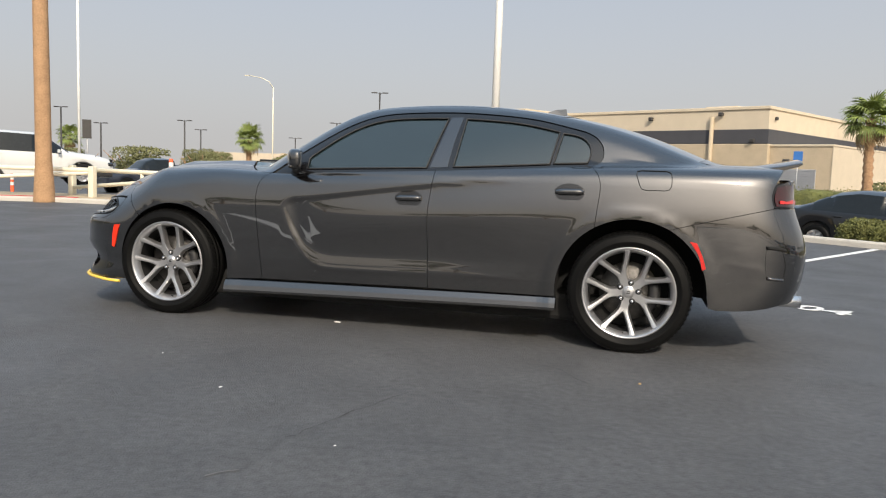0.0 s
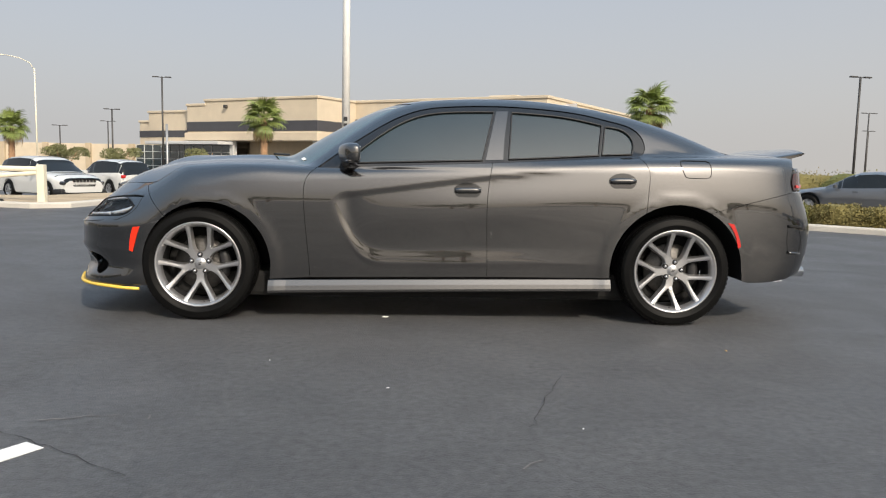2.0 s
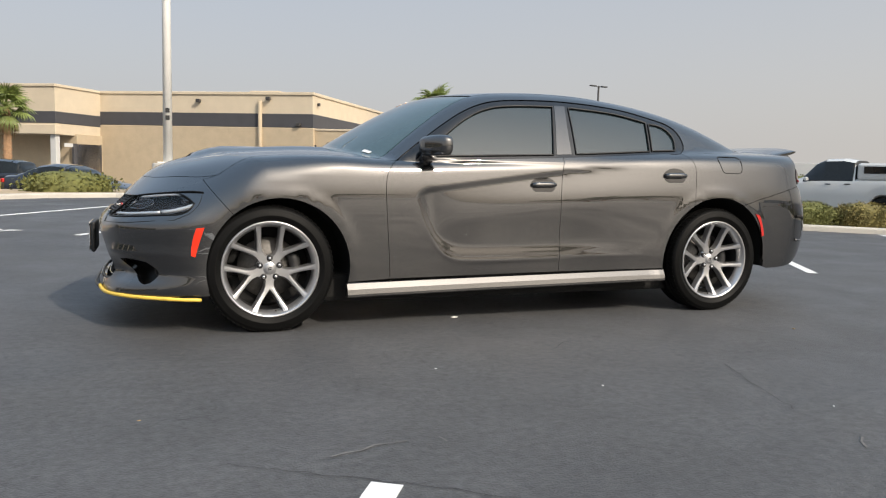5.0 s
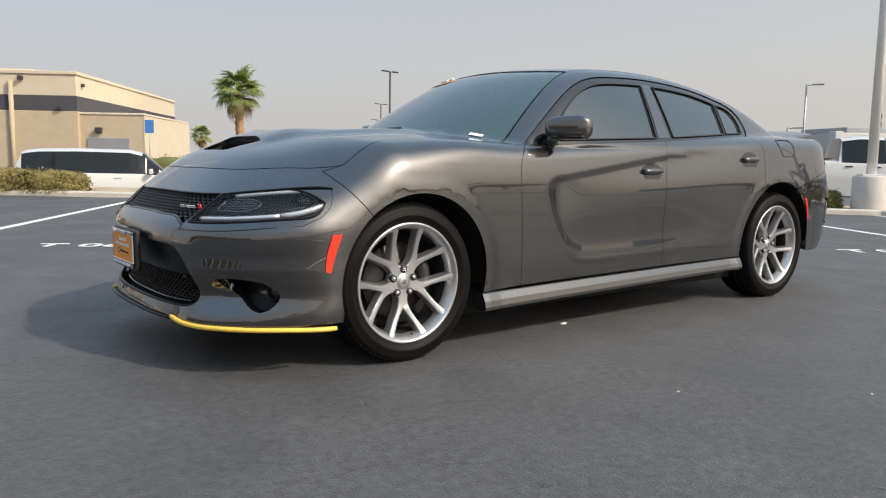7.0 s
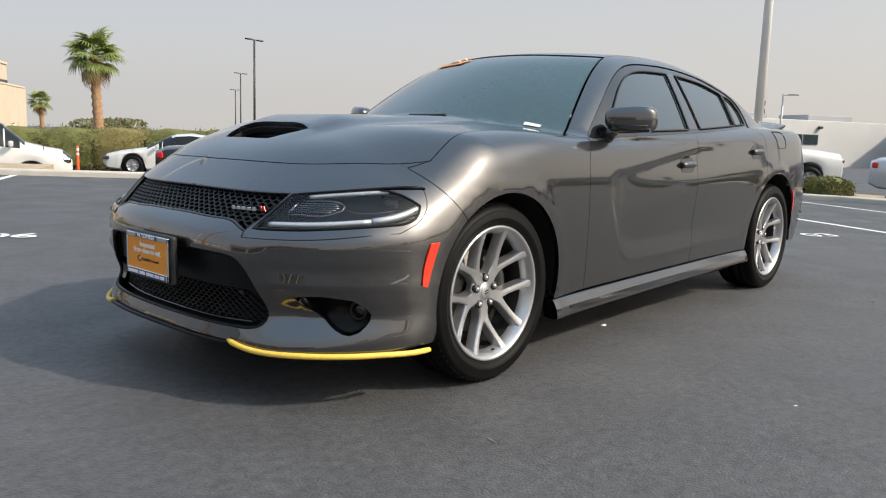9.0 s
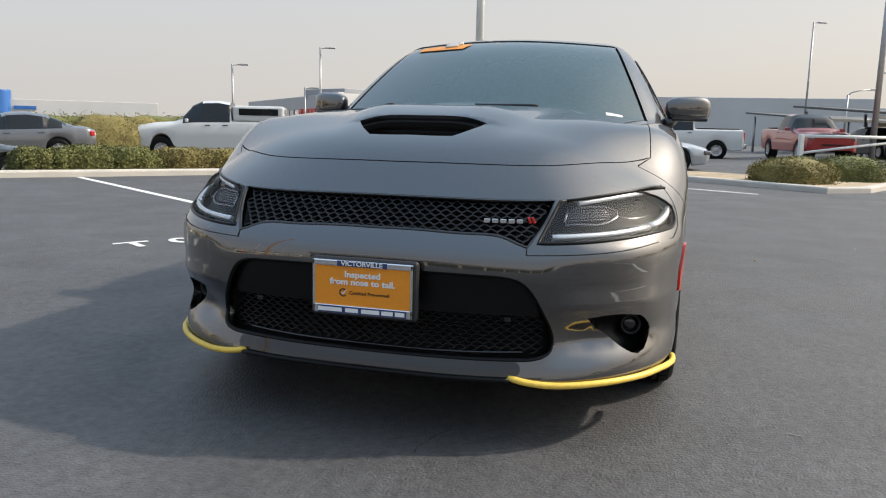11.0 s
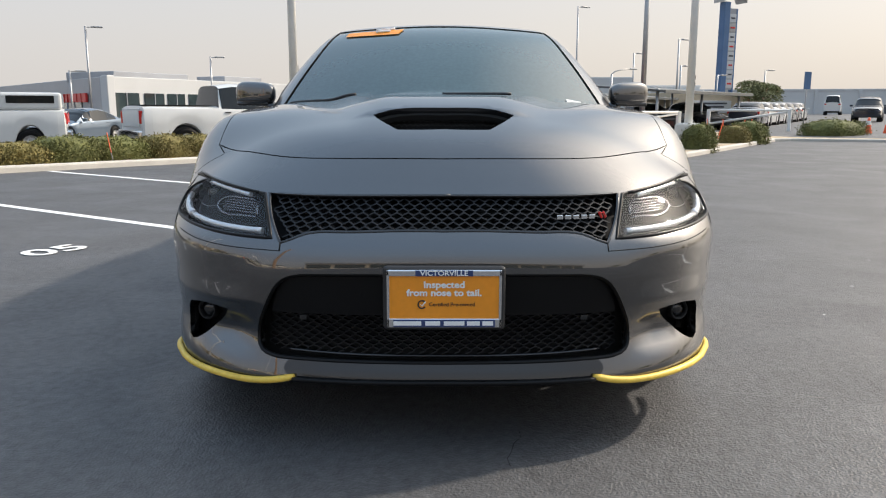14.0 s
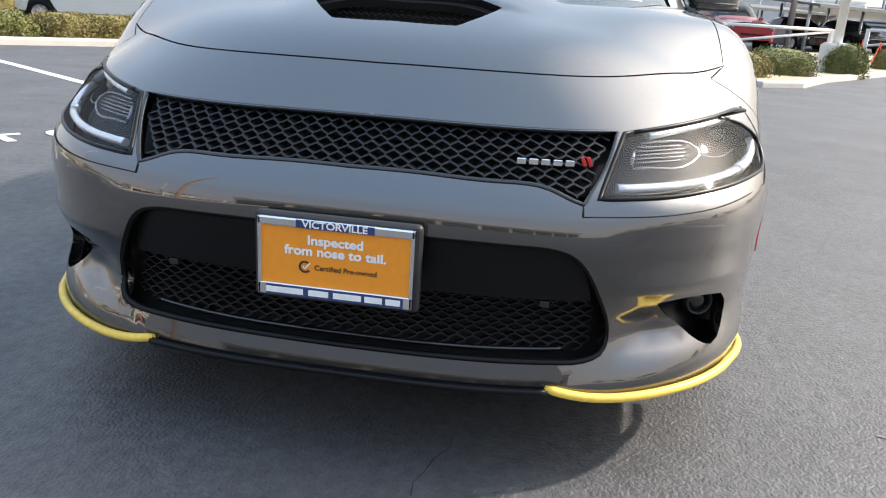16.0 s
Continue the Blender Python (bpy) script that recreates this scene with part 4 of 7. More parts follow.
def housing(cx, cz, r, s):
    """The half-round liner over a wheel."""
    bm, rows = bmesh.new(), []
    for k in range(27):
        a = radians(-7 + 194 * k / 26)
        c, d = cx - (r + .012) * math.cos(a), cz + (r + .012) * math.sin(a)
        rows.append([bm.verts.new((c, s * y, d)) for y in (.915, .88, .60, .56)] + [bm.verts.new((cx + (c - cx) * .2, s * .555, cz + (d - cz) * .2))])
    for a, b in zip(rows, rows[1:]):
        for i in range(4):
            bm.faces.new((a[i], a[i + 1], b[i + 1], b[i])).smooth = True
    return bm


for s in (-1, 1):
    for arch in (ARCH_F, ARCH_R):
        part("wheel_housing", housing(*arch, s), DARK, car, "black wheel-arch liner")


# ---- wheels ----
def prism(bm, outline, inset=.004):
    """A bar whose face outline lies in x, z; its front edges are chamfered. y may differ along it: outline rows are (x, z, y)."""
    f = [bm.verts.new((x, y - 0, z)) for x, z, y in outline]
    c = Vector((sum(v.co.x for v in f) / len(f), 0, sum(v.co.z for v in f) / len(f)))
    g = []
    for v in f:
        d = Vector((v.co.x - c.x, 0, v.co.z - c.z))
        d = d.normalized() * inset if d.length > 0 else d
        g.append((v.co.x + d.x, v.co.y + .006, v.co.z + d.z))
    g = [bm.verts.new(p) for p in g]
    h = [bm.verts.new((v.co.x, v.co.y + .038, v.co.z)) for v in g]
    bm.faces.new(f)
    bm.faces.new(h[::-1])
    for a, b in ((f, g), (g, h)):
        for i in range(len(a)):
            j = (i + 1) % len(a)
            bm.faces.new((a[i], b[i], b[j], a[j]))


def wheel():
    """A twenty-inch wheel, its face towards -y, its middle at the origin."""
    w = thing("wheel", "five-spoke split alloy wheel with a low-profile black tyre", "wheel")
    tyre = part("tyre", lathe([(.262, .02), (.268, .008), (.276, .004), (.280, .001), (.283, .001), (.287, -.003), (.300, -.008), (.304, -.0095), (.306, -.0082), (.326, -.0085), (.328, -.0070), (.331, -.0075), (.341, -.002), (.350, .010), (.357, .028), (.3585, .045), (.352, .046), (.352, .052), (.3595, .053), (.360, .085), (.353, .086), (.353, .093), (.360, .094), (.360, .155), (.353, .156), (.353, .163), (.3595, .164), (.357, .22), (.345, .24), (.315, .255), (.262, .235)], 96, "y"), RUBBER, w)
    blocks = bmesh.new()
    for k in range(72):
        a = 2 * math.pi * k / 72
        box(blocks, (.016, .036, .008), Matrix.Rotation(-a, 4, "Y") @ pose(0, .026, .3545, 18, 0, 0))
    part("tread", blocks, RUBBER, tyre)
    bar = boxed((.016, .0016, .010), None, .0004, 1)
    for k in range(26):
        if k % 13 < 8:
            part("sidewall_bar", bar.copy(), RUBBER, tyre, at=Matrix.Rotation(2 * math.pi * k / 26 + .9, 4, "Y") @ pose(0, -.0068, .318, 0, 0, 0))
    part("rim", lathe([(.272, .010), (.273, .003), (.268, -.001), (.262, .000), (.256, .007), (.247, .020), (.238, .042), (.236, .055)], 72, "y"), ALLOY, w, "silver alloy rim")
    part("barrel", lathe([(.237, .050), (.236, .075), (.232, .14), (.240, .20), (.262, .235)], 72, "y"), BLACK_PLASTIC, w, "dark inner barrel of the rim")
    rows = [(.036, .000, .031), (.056, .000, .0245), (.076, .000, .0215), (.096, .000, .0220), (.110, .000, .0250)]
    arms = [(.117, .0006, .0280), (.132, .0120, .0350), (.155, .0280, .0490), (.182, .0450, .0660), (.209, .0600, .0840), (.228, .0690, .0970), (.2395, .0720, .1060)]
    dish = lambda r: .056 - .046 * ((r - .05) / .21) ** 2 if r > .05 else .056
    def spoke(k):
        """One split spoke: a stem from the hub that parts into two arms, with chamfered and drafted flanks."""
        bm = bmesh.new()
        turn = Matrix.Rotation(-(math.pi * 1.5 + 2 * math.pi * k / 5), 4, "Y")
        v = lambda u, w, y: bm.verts.new(turn @ Vector((u, y, w)))
        stem = [[v(u, w * s, dish(u)) for s in (-1, 0, 1)] for u, _, w in rows]
        for p, q in zip(stem, stem[1:]):
            for i in (0, 1):
                bm.faces.new((p[i], p[i + 1], q[i + 1], q[i])).smooth = True
        for s in (-1, 1):
            last = [stem[-1][1], stem[-1][1 + s]]
            for u, i, o in arms:
                mid = (i + o) / 2
                now = [v(u, s * i, dish(math.hypot(u, i))), v(u, s * mid, dish(math.hypot(u, mid)) - .0012), v(u, s * o, dish(math.hypot(u, o)))]
                if len(last) == 2:
                    bm.faces.new((last[0], last[1], now[2], now[1], now[0]))
                else:
                    bm.faces.new((last[0], last[1], now[1], now[0]))
                    bm.faces.new((last[1], last[2], now[2], now[1]))
                last = now
        side = [(u, w) for u, _, w in rows] + [(u, o) for u, _, o in arms]
        inner = [(u, i) for u, i, _ in arms]
        ring = np.array(side + inner[::-1] + [(u, -i) for u, i in inner[1:]] + [(u, -w) for u, w in side[::-1]])
        out = [ring, shrink(ring, -.0035), shrink(ring, -.010)]
        deep = (0, .005, .042)
        loops = [[v(u, w, dish(math.hypot(*ring[i])) + d) for i, (u, w) in enumerate(o)] for o, d in zip(out, deep)]
        for p, q in zip(loops, loops[1:]):
            for i in range(len(p)):
                j = (i + 1) % len(p)
                bm.faces.new((p[i], p[j], q[j], q[i]))
        return bm
    for k in range(5):
        part("spoke", spoke(k), ALLOY, w, "machined split spoke")
    part("hub", lathe([(.0, .052), (.030, .052), (.034, .055), (.038, .057), (.070, .061), (.078, .075), (.070, .10)], 40, "y"), ALLOY, w)
    cap = part("centre_cap", lathe([(.0, .0475), (.024, .0482), (.029, .051), (.029, .06)], 36, "y"), ALLOY, w, "grey centre cap")
    for s in (-1, 1):
        part("cap_mark", boxed((.020, .002, .0055), pose(0, .0474, s * .005, 0, -15, 0), .0008), BLACK_PLASTIC, cap)
    nut = lathe([(.0, .043), (.007, .0445), (.0095, .049), (.0095, .065)], 12, "y")
    dark = lathe([(.0, .0505), (.0165, .0505), (.0175, .056), (.0175, .066)], 20, "y")
    for n in range(5):
        a = math.pi / 2 + 2 * math.pi * n / 5
        x, z = .0575 * math.cos(a), .0575 * math.sin(a)
        part("nut_recess", dark.copy(), BLACK_PLASTIC, w, at=pose(x, 0, z))
        part("wheel_nut", nut.copy(), CHROME, w, "chrome wheel nut", at=pose(x, 0, z))
    disc = part("brake_disc", lathe([(.06, .115), (.09, .112), (.10, .120), (.172, .120), (.174, .130), (.172, .148), (.09, .150)], 64, "y"), DARK_ALLOY, w, "steel brake disc")
    cal = tube([(.150 * math.cos(a), .118, .150 * math.sin(a)) for a in np.radians(np.linspace(-34, 34, 9))], [.026] + [.036] * 7 + [.026], 10)
    part("brake_caliper", cal, BLACK_PLASTIC, disc, "dark brake caliper")
    # black disc across the barrel, painted shade behind spokes and brake
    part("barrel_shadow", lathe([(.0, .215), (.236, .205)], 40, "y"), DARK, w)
    part("valve", tube([(.03, .05, -.246), (.03, .02, -.235)], .004, 8), BLACK_PLASTIC, w)
    return w


first = wheel()
places = [(-AXLE, -1, 0), (AXLE, -1, 12), (-AXLE, 1, 10), (AXLE, 1, 33)]
for n, (x, s, turn) in enumerate(places):
    m = pose(x, s * .928, HUB_Z + .004, 0, 0, 0 if s < 0 else 180) @ pose(0, 0, 0, 0, turn, 0)
    if n == 0:
        first.matrix_basis = m
        w = first
    else:
        w = copy_thing(first, m)
    w.parent = car
    for key in ("category", "group"):
        if key in w:
            del w[key]


# ---- lamps, grilles and trim of the nose ----
BOWL_DARK = material("dark_lamp_bowl", (.012, .012, .013), rough=.45, metal=.0, spread=.1, scale=25, Specular_IOR_Level=.04)
def lattice(name, ring, level, cw, ch, thick, deep, mat, parent, zmax=9.0, zmin=-9.0):
    """A honeycomb of flat bars inside a ring on the nose."""
    flat = FrontChart.flat(ring)
    lo, hi = flat.min(0), flat.max(0)
    bm = bmesh.new()
    segs = []
    rows, cols = int((hi[1] - lo[1]) / ch) + 3, int((hi[0] - lo[0]) / cw) + 3
    for r in range(-1, rows):
        for c in range(-1, cols):
            x, y = lo[0] + (c + .5 * (r % 2)) * cw, lo[1] + r * ch
            p = [(x, y + ch * .18), (x + cw * .5, y + ch * .82), (x + cw, y + ch * .18), (x, y - ch * .18)]
            segs += [(p[0], p[1]), (p[1], p[2]), (p[3], p[0])]
    a, b = np.array([s[0] for s in segs]), np.array([s[1] for s in segs])
    ok = within_loop(a, flat) & within_loop(b, flat) & (b[:, 1] < zmax) & (a[:, 1] < zmax) & (a[:, 1] > zmin)
    a, b = a[ok], b[ok]
    d = b - a
    n = np.c_[-d[:, 1], d[:, 0]] / np.linalg.norm(d, axis=1, keepdims=True) * thick / 2
    quads = np.stack([a - n, b - n, b + n, a + n], 1).reshape(-1, 2)
    eye, way = FrontChart.rays(quads)
    p = cast(eye, way, level)
    back = p + way * deep
    verts, faces = np.concatenate([p, back]), []
    m = len(p)
    for i in range(0, m, 4):
        q = [i, i + 1, i + 2, i + 3]
        faces.append(q)
        faces += [(q[k], q[(k + 1) % 4], q[(k + 1) % 4] + m, q[k] + m) for k in range(4)]
    me = mesh_of(name, verts, faces, mat, smooth=False)
    bm.free()
    return part(name, me, parent=parent)


def strip(name, points, width, mat, parent, label="", lift=.0, n=8):
    """A rounded light bar along points on the nose."""
    return part(name, tube([tuple(p) for p in points], width / 2, n), mat, parent, label)


upper = part("upper_grille", sheet("upper_grille", FrontChart, grille, DARK, level=-.055, gap=-.006, depth=.01, grid=.05), parent=car, label="black honeycomb upper grille")
lattice("honeycomb", grille, -.014, .0300, .0122, .0030, .018, GRILLE_BLACK, upper)
rim_p = np.r_[grille, grille[:1]]
strip("grille_edge", cast(rim_p + np.array([(-.4, 0, 0)]), np.tile((1., 0, 0), (len(rim_p), 1)), -.006), .012, GLOSS_BLACK, upper)
badge = thing("grille_badge", "", "", None)
badge.parent = upper
for key in ("label", "category"):
    if key in badge:
        del badge[key]
for n in range(7):
    red = n > 4
    y = -.342 - .0245 * n if not red else -.468 - .012 * (n - 5)
    p = on_front((y, .690 + .004 * red), (y - .002, .690 + .004 * red), level=-.006)
    nv = slope(p[:1])[0]
    m = pose(*p[0], 0, 0, math.degrees(math.atan2(nv[1], nv[0]))) @ pose(0, 0, 0, 25 if red else 0, 0, 0)
    part("badge_stripe" if red else "badge_bar", boxed((.006, .008 if red else .019, .021 if red else .013), m, .0015), RED_LENS if red else CHROME, badge, "red badge stripe" if red else "chrome badge letter shape")

lower = part("lower_grille", sheet("lower_grille", FrontChart, intake, DARK, level=-.078, gap=-.008, depth=.01, grid=.05), parent=car, label="black lower air intake")
lattice("honeycomb", intake, -.050, .030, .0122, .0026, .014, GRILLE_BLACK, lower, zmax=.408, zmin=.285)
blank = mirrored(loop(on_front((0, .545), (-.25, .545), (-.40, .541)), on_front((-.40, .541), (-.468, .526), (-.520, .45), (-.530, .408)), on_front((-.530, .408), (-.25, .408), (0, .408))))
part("intake_blank", sheet("intake_blank", FrontChart, blank, SATIN_BLACK, level=-.030, gap=.0, depth=.03, grid=.04), parent=lower, label="flat black panel above the intake mesh")
ring = np.r_[intake, intake[:1]]
strip("intake_edge", cast(ring - np.array([(.4, 0, 0)]), np.tile((1., 0, 0), (len(ring), 1)), -.010), .016, SATIN_BLACK, lower)
ledge = on_front((-.47, .290), (-.25, .282), (0, .280), (.25, .282), (.47, .290), level=-.045)
strip("intake_sill", ledge, .010, GLOSS_BLACK, lower)
for s in (-1, 1):
    p = on_front((s * .42, .392), (s * .42, .394), level=-.045)[0]
    part("intake_sensor", boxed((.012, .022, .016), pose(*p), .003), BLACK_PLASTIC, lower)


def head_lamp(s):
    """One headlight: dark bowl, light guides, projector and a clear cover."""
    ring = hl * (1, -s, 1) if s > 0 else hl
    k = s > 0
    h = part("headlight", sheet("headlight", FrontChart, hl, BOWL_DARK, level=-.050, gap=-.008, depth=.01, grid=.03, mirror=k), parent=car, label="clear headlight with dark inner bowl")

    def run(*yz, level):
        return on_front(*[(y, z) for y, z in yz], level=level) * (1, -s, 1)
    strip("light_guide", run((-.600, .741), (-.66, .750), (-.74, .761), (-.805, .768), level=-.012), .017, LIGHT_GUIDE, h, "white upper light guide")
    strip("light_guide", run((-.805, .768), (-.850, .755), (-.872, .718), (-.855, .684), (-.815, .668), level=-.015), .026, LIGHT_GUIDE, h, "white outer light guide")
    strip("light_guide", run((-.815, .668), (-.72, .656), (-.62, .650), (-.540, .647), level=-.013), .021, LIGHT_GUIDE, h, "white lower light guide")
    strip("lamp_frame", run((-.585, .726), (-.66, .730), (-.70, .724), (-.722, .706), (-.700, .688), (-.62, .682), (-.57, .680), level=-.020), .006, LAMP_BOWL, h)
    for n in range(5):
        z = .690 + .0068 * n
        strip("lamp_rib", run((-.572, z), (-.62, z + .002), (-.690 - .006 * (2 - abs(n - 2)), z + .004), level=-.024), .0042, LAMP_BOWL, h, "grey ribbed inner lamp")
    strip("lamp_end", run((-.568, .686), (-.572, .720), level=-.018), .010, LAMP_BOWL, h)
    strip("lamp_line", run((-.725, .700), (-.77, .692), (-.83, .704), level=-.030), .003, LAMP_BOWL, h)
    c = run((-.775, .726), (-.776, .726), level=-.048)[0]
    nrm = slope(c[None] * (1, 1, 1))[0]
    part("projector", lathe([(.0, .010), (.014, .008), (.027, .0), (.032, -.008), (.036, -.006), (.038, -.02)], 28), GLOSS_BLACK, h, "dark projector lamp", at=Matrix.Translation(c) @ Vector((-.8, nrm[1] * .6, .1)).normalized().to_track_quat("Z", "Y").to_matrix().to_4x4())
    edge = np.r_[hl, hl[:1]] * (1, -s, 1)
    strip("lamp_gasket", edge, .010, SATIN_BLACK, h)
    cover = part("lamp_cover", sheet("lamp_cover", FrontChart, hl, CLEAR, level=.0, gap=.004, depth=.003, grid=.02, mirror=k), parent=h, label="clear cover")
    cover.visible_shadow = False


def fog_lamp(s):
    k = s > 0
    f = part("fog_light_pocket", sheet("fog_light_pocket", FrontChart, fog, SATIN_BLACK, level=-.07, gap=-.008, depth=.01, grid=.02, mirror=k), parent=car, label="black fog-light pocket")
    c = on_front((-.778, .352), (-.779, .352), level=-.045)[0] * (1, -s, 1)
    m = Matrix.Translation(c) @ Vector((-.93, s * .35, 0)).to_track_quat("Z", "Y").to_matrix().to_4x4()
    part("fog_bezel", lathe([(.034, -.03), (.034, .008), (.030, .012), (.027, .008), (.027, -.01)], 28), BLACK_PLASTIC, f, at=m)
    part("fog_lens", lathe([(.0, .006), (.012, .005), (.026, .0), (.028, -.004)], 28), GLOSS_BLACK, f, "round dark fog lamp", at=m)


for s in (-1, 1):
    head_lamp(s)
    fog_lamp(s)
cap_line = loop(on_front((-.476, .600), (-.56, .602), (-.66, .606), (-.76, .613), (-.84, .625)), on_side((-2.04, .632), (-1.965, .664)), on_side((-1.965, .664), (-1.912, .712), (-1.885, .79))[1:])
for s in (1, -1):
    seam_line("bumper_seam", cap_line * (1, s, 1), r=.0015)
    seam_line("grille_corner_seam", on_front((-.476, .620), (-.477, .600), level=.0) * (1, s, 1), r=.0022)

# marker lamps
marks = loop(on_side((-1.922, .592), (-1.880, .596)), on_side((-1.880, .596), (-1.905, .52), (-1.928, .435)), on_side((-1.928, .435), (-1.950, .442)), on_side((-1.950, .442), (-1.943, .52), (-1.922, .592)))
both_sides("front_marker", FrontChart, marks, AMBER_LENS, car, "red-orange side marker", level=.005, gap=0, depth=.008, grid=.02)
marks = loop(on_side((1.850, .682), (1.890, .674)), on_side((1.890, .674), (1.925, .60), (1.948, .530)), on_side((1.948, .530), (1.928, .520)), on_side((1.928, .520), (1.905, .60), (1.850, .682)))
both_sides("rear_marker", SideChart, marks, RED_LENS, car, "red side marker", level=.005, gap=0, depth=.008, grid=.02)

# splitter lip with yellow transport guards
lip_face = mirrored(loop(on_front((0, .270), (-.25, .272), (-.46, .275)), on_front((-.46, .275), (-.475, .25), (-.455, .226)), on_front((-.455, .226), (-.25, .224), (0, .222))))
# the lip is body paint; its dark reflections are put in as a black sheet
part("lower_lip", sheet("lower_lip", FrontChart, lip_face, GLOSS_BLACK, level=.0015, gap=.001, depth=.004, grid=.03), parent=car, label="black sheet on the painted lip under the intake, standing in for its dark reflections")
lip = on_front((0, .222), (-.2, .222), (-.445, .224), level=.012)
edge = np.r_[lip[::-1], lip[1:] * (1, -1, 1)]
strip("splitter", edge, .016, SATIN_BLACK, car, "black front splitter lip")
for s in (1, -1):
    g = np.r_[on_front((-.440, .232), (-.47, .224), (-.53, .213), (-.70, .209), (-.85, .209), level=.010), on_side((-2.09, .208), (-2.02, .205), (-1.90, .200), level=.010)[1:]]
    g = g[np.r_[True, np.linalg.norm(np.diff(g, axis=0), axis=1) > .006]] * (1, s, 1)
    bm = tube([tuple(p) for p in g], [.007] + [.0102] * (len(g) - 2) + [.009], 12)
    part("splitter_guard", bm, YELLOW, car, "yellow plastic splitter guard")

# number plate with its holder
m = pose(-2.499, 0, .483, 0, 0, -90)
holder = part("plate_holder", boxed((.345, .026, .185), m @ pose(0, .020, -.002), .012, 3), BLACK_PLASTIC, car, "black plate holder")
frame_bm = bmesh.new()
for sx, sz, dx, dz in ((.322, .018, 0, .0735), (.322, .027, 0, -.069), (.009, .165, .1565, 0), (.009, .165, -.1565, 0)):
    box(frame_bm, (sx, .009, sz), pose(dx, 0, dz), .003)
plate = part("plate_frame", frame_bm, CHROME, car, "chrome plate frame", at=m)
part("plate_card", boxed((.306, .003, .150), pose(0, .002, 0), .001), ORANGE, plate, "orange dealer card")
part("frame_band", boxed((.160, .002, .0165), pose(0, -.0048, .0735), .0005), NAVY, plate)
part("frame_band", boxed((.285, .002, .022), pose(0, -.0048, -.0695), .0005), NAVY, plate)
face = pose(0, -.0062, 0, 90, 0, 0)
lettering("frame_text", "VICTORVILLE", .0195, WHITE_INK, plate, face @ pose(0, .0735, 0), stretch=1.15, bold=.0004)
card = pose(0, -.0002, 0, 90, 0, 0)
lettering("card_line", "Inspected", .026, WHITE_INK, plate, card @ pose(0, .0395, .0006), stretch=1.15, bold=.0008)
lettering("card_line", "from nose to tail.", .026, WHITE_INK, plate, card @ pose(0, .0165, .0006), stretch=1.15, bold=.0008)
lettering("card_small_text", "Certified Pre-owned", .0155, BLACK_PLASTIC, plate, card @ pose(.022, -.0165, .0006))
tick = bmesh.new()
tube([(-.062 + .011 * math.cos(a), -.0005, -.0165 + .011 * math.sin(a)) for a in np.linspace(.7, 5.6, 14)], .002, 6, tick)
part("card_mark", tick, BLACK_PLASTIC, plate)
tick = tube([(-.066, -.0012, -.016), (-.062, -.0012, -.021), (-.052, -.0012, -.008)], .0017, 6)
part("card_tick", tick, WHITE_INK, plate)
for x, wd in ((-.103, .078), (-.032, .042), (.028, .058), (.082, .036), (.122, .030)):
    part("brand_bar", boxed((wd, .0016, .0125), pose(x, -.0062, -.0695), .0004), WHITE_INK, plate, "white bar in place of a maker's name")

# hood scoop
floor_bm = bmesh.new()
rows = []
for i, (x, half, z) in enumerate(((-2.066, .158, .932), (-2.02, .185, .926), (-1.96, .215, .922), (-1.90, .238, .915), (-1.86, .245, .91))):
    rows.append([floor_bm.verts.new((x, half * u, z)) for u in np.linspace(-1, 1, 9)])
for a, b in zip(rows, rows[1:]):
    for i in range(8):
        floor_bm.faces.new((a[i], a[i + 1], b[i + 1], b[i])).smooth = True
part("scoop_floor", floor_bm, BLACK_PLASTIC, hood, "black scoop floor")
mesh_bm = bmesh.new()
for r in range(4):
    for c in range(24):
        y, z = -.225 + .0195 * c + .0098 * (r % 2), .922 + .015 * r
        tube([(-1.885, y, z - .0075), (-1.885, y + .0098, z), (-1.885, y + .0195, z - .0075)], .0016, 4, mesh_bm)
part("scoop_mesh", mesh_bm, BLACK_PLASTIC, hood)
part("scoop_back", boxed((.01, .50, .09), pose(-1.865, 0, .945), .002), DARK, hood)

# mirrors
def mirror(s):
    bm = bmesh.new()
    bmesh.ops.create_uvsphere(bm, u_segments=28, v_segments=18, radius=1)
    for v in bm.verts:
        p = v.co
        e = [math.copysign(abs(c) ** .6, c) for c in p]
        v.co = (e[0] * .058 * (1 - .25 * (e[1] > 0) * e[1]) + .040 * e[1], e[1] * .108, e[2] * .060 * (1 + .10 * e[1]))
        if v.co.x > .040 + .37 * v.co.y:
            v.co.x = .040 + .37 * v.co.y
    for f in bm.faces:
        f.smooth = True
    shell = part("door_mirror", bm, PAINT, doors[0 if s < 0 else 1], "painted door mirror shell", at=pose(-.575, s * .955, 1.080) @ Matrix.Diagonal((1, s, 1, 1)))
    part("mirror_base", boxed((.080, .185, .022), pose(0, 0, -.050, 0, 0, -20), .010, 3), GLOSS_BLACK, shell)
    part("mirror_glass", boxed((.004, .150, .084), pose(.043, .003, .0, 0, 0, -20), .002), CHROME, shell)
    part("mirror_arm", tube([(-.03, -.065, -.046), (-.035, -.085, -.064), (-.04, -.105, -.090)], [.028, .030, .036], 12), GLOSS_BLACK, shell)
    part("mirror_line", tube([(-.078, -.085, -.030), (-.058, 0, -.032), (-.012, .088, -.030)], .003, 6), BLACK_PLASTIC, shell)


for s in (-1, 1):
    mirror(s)


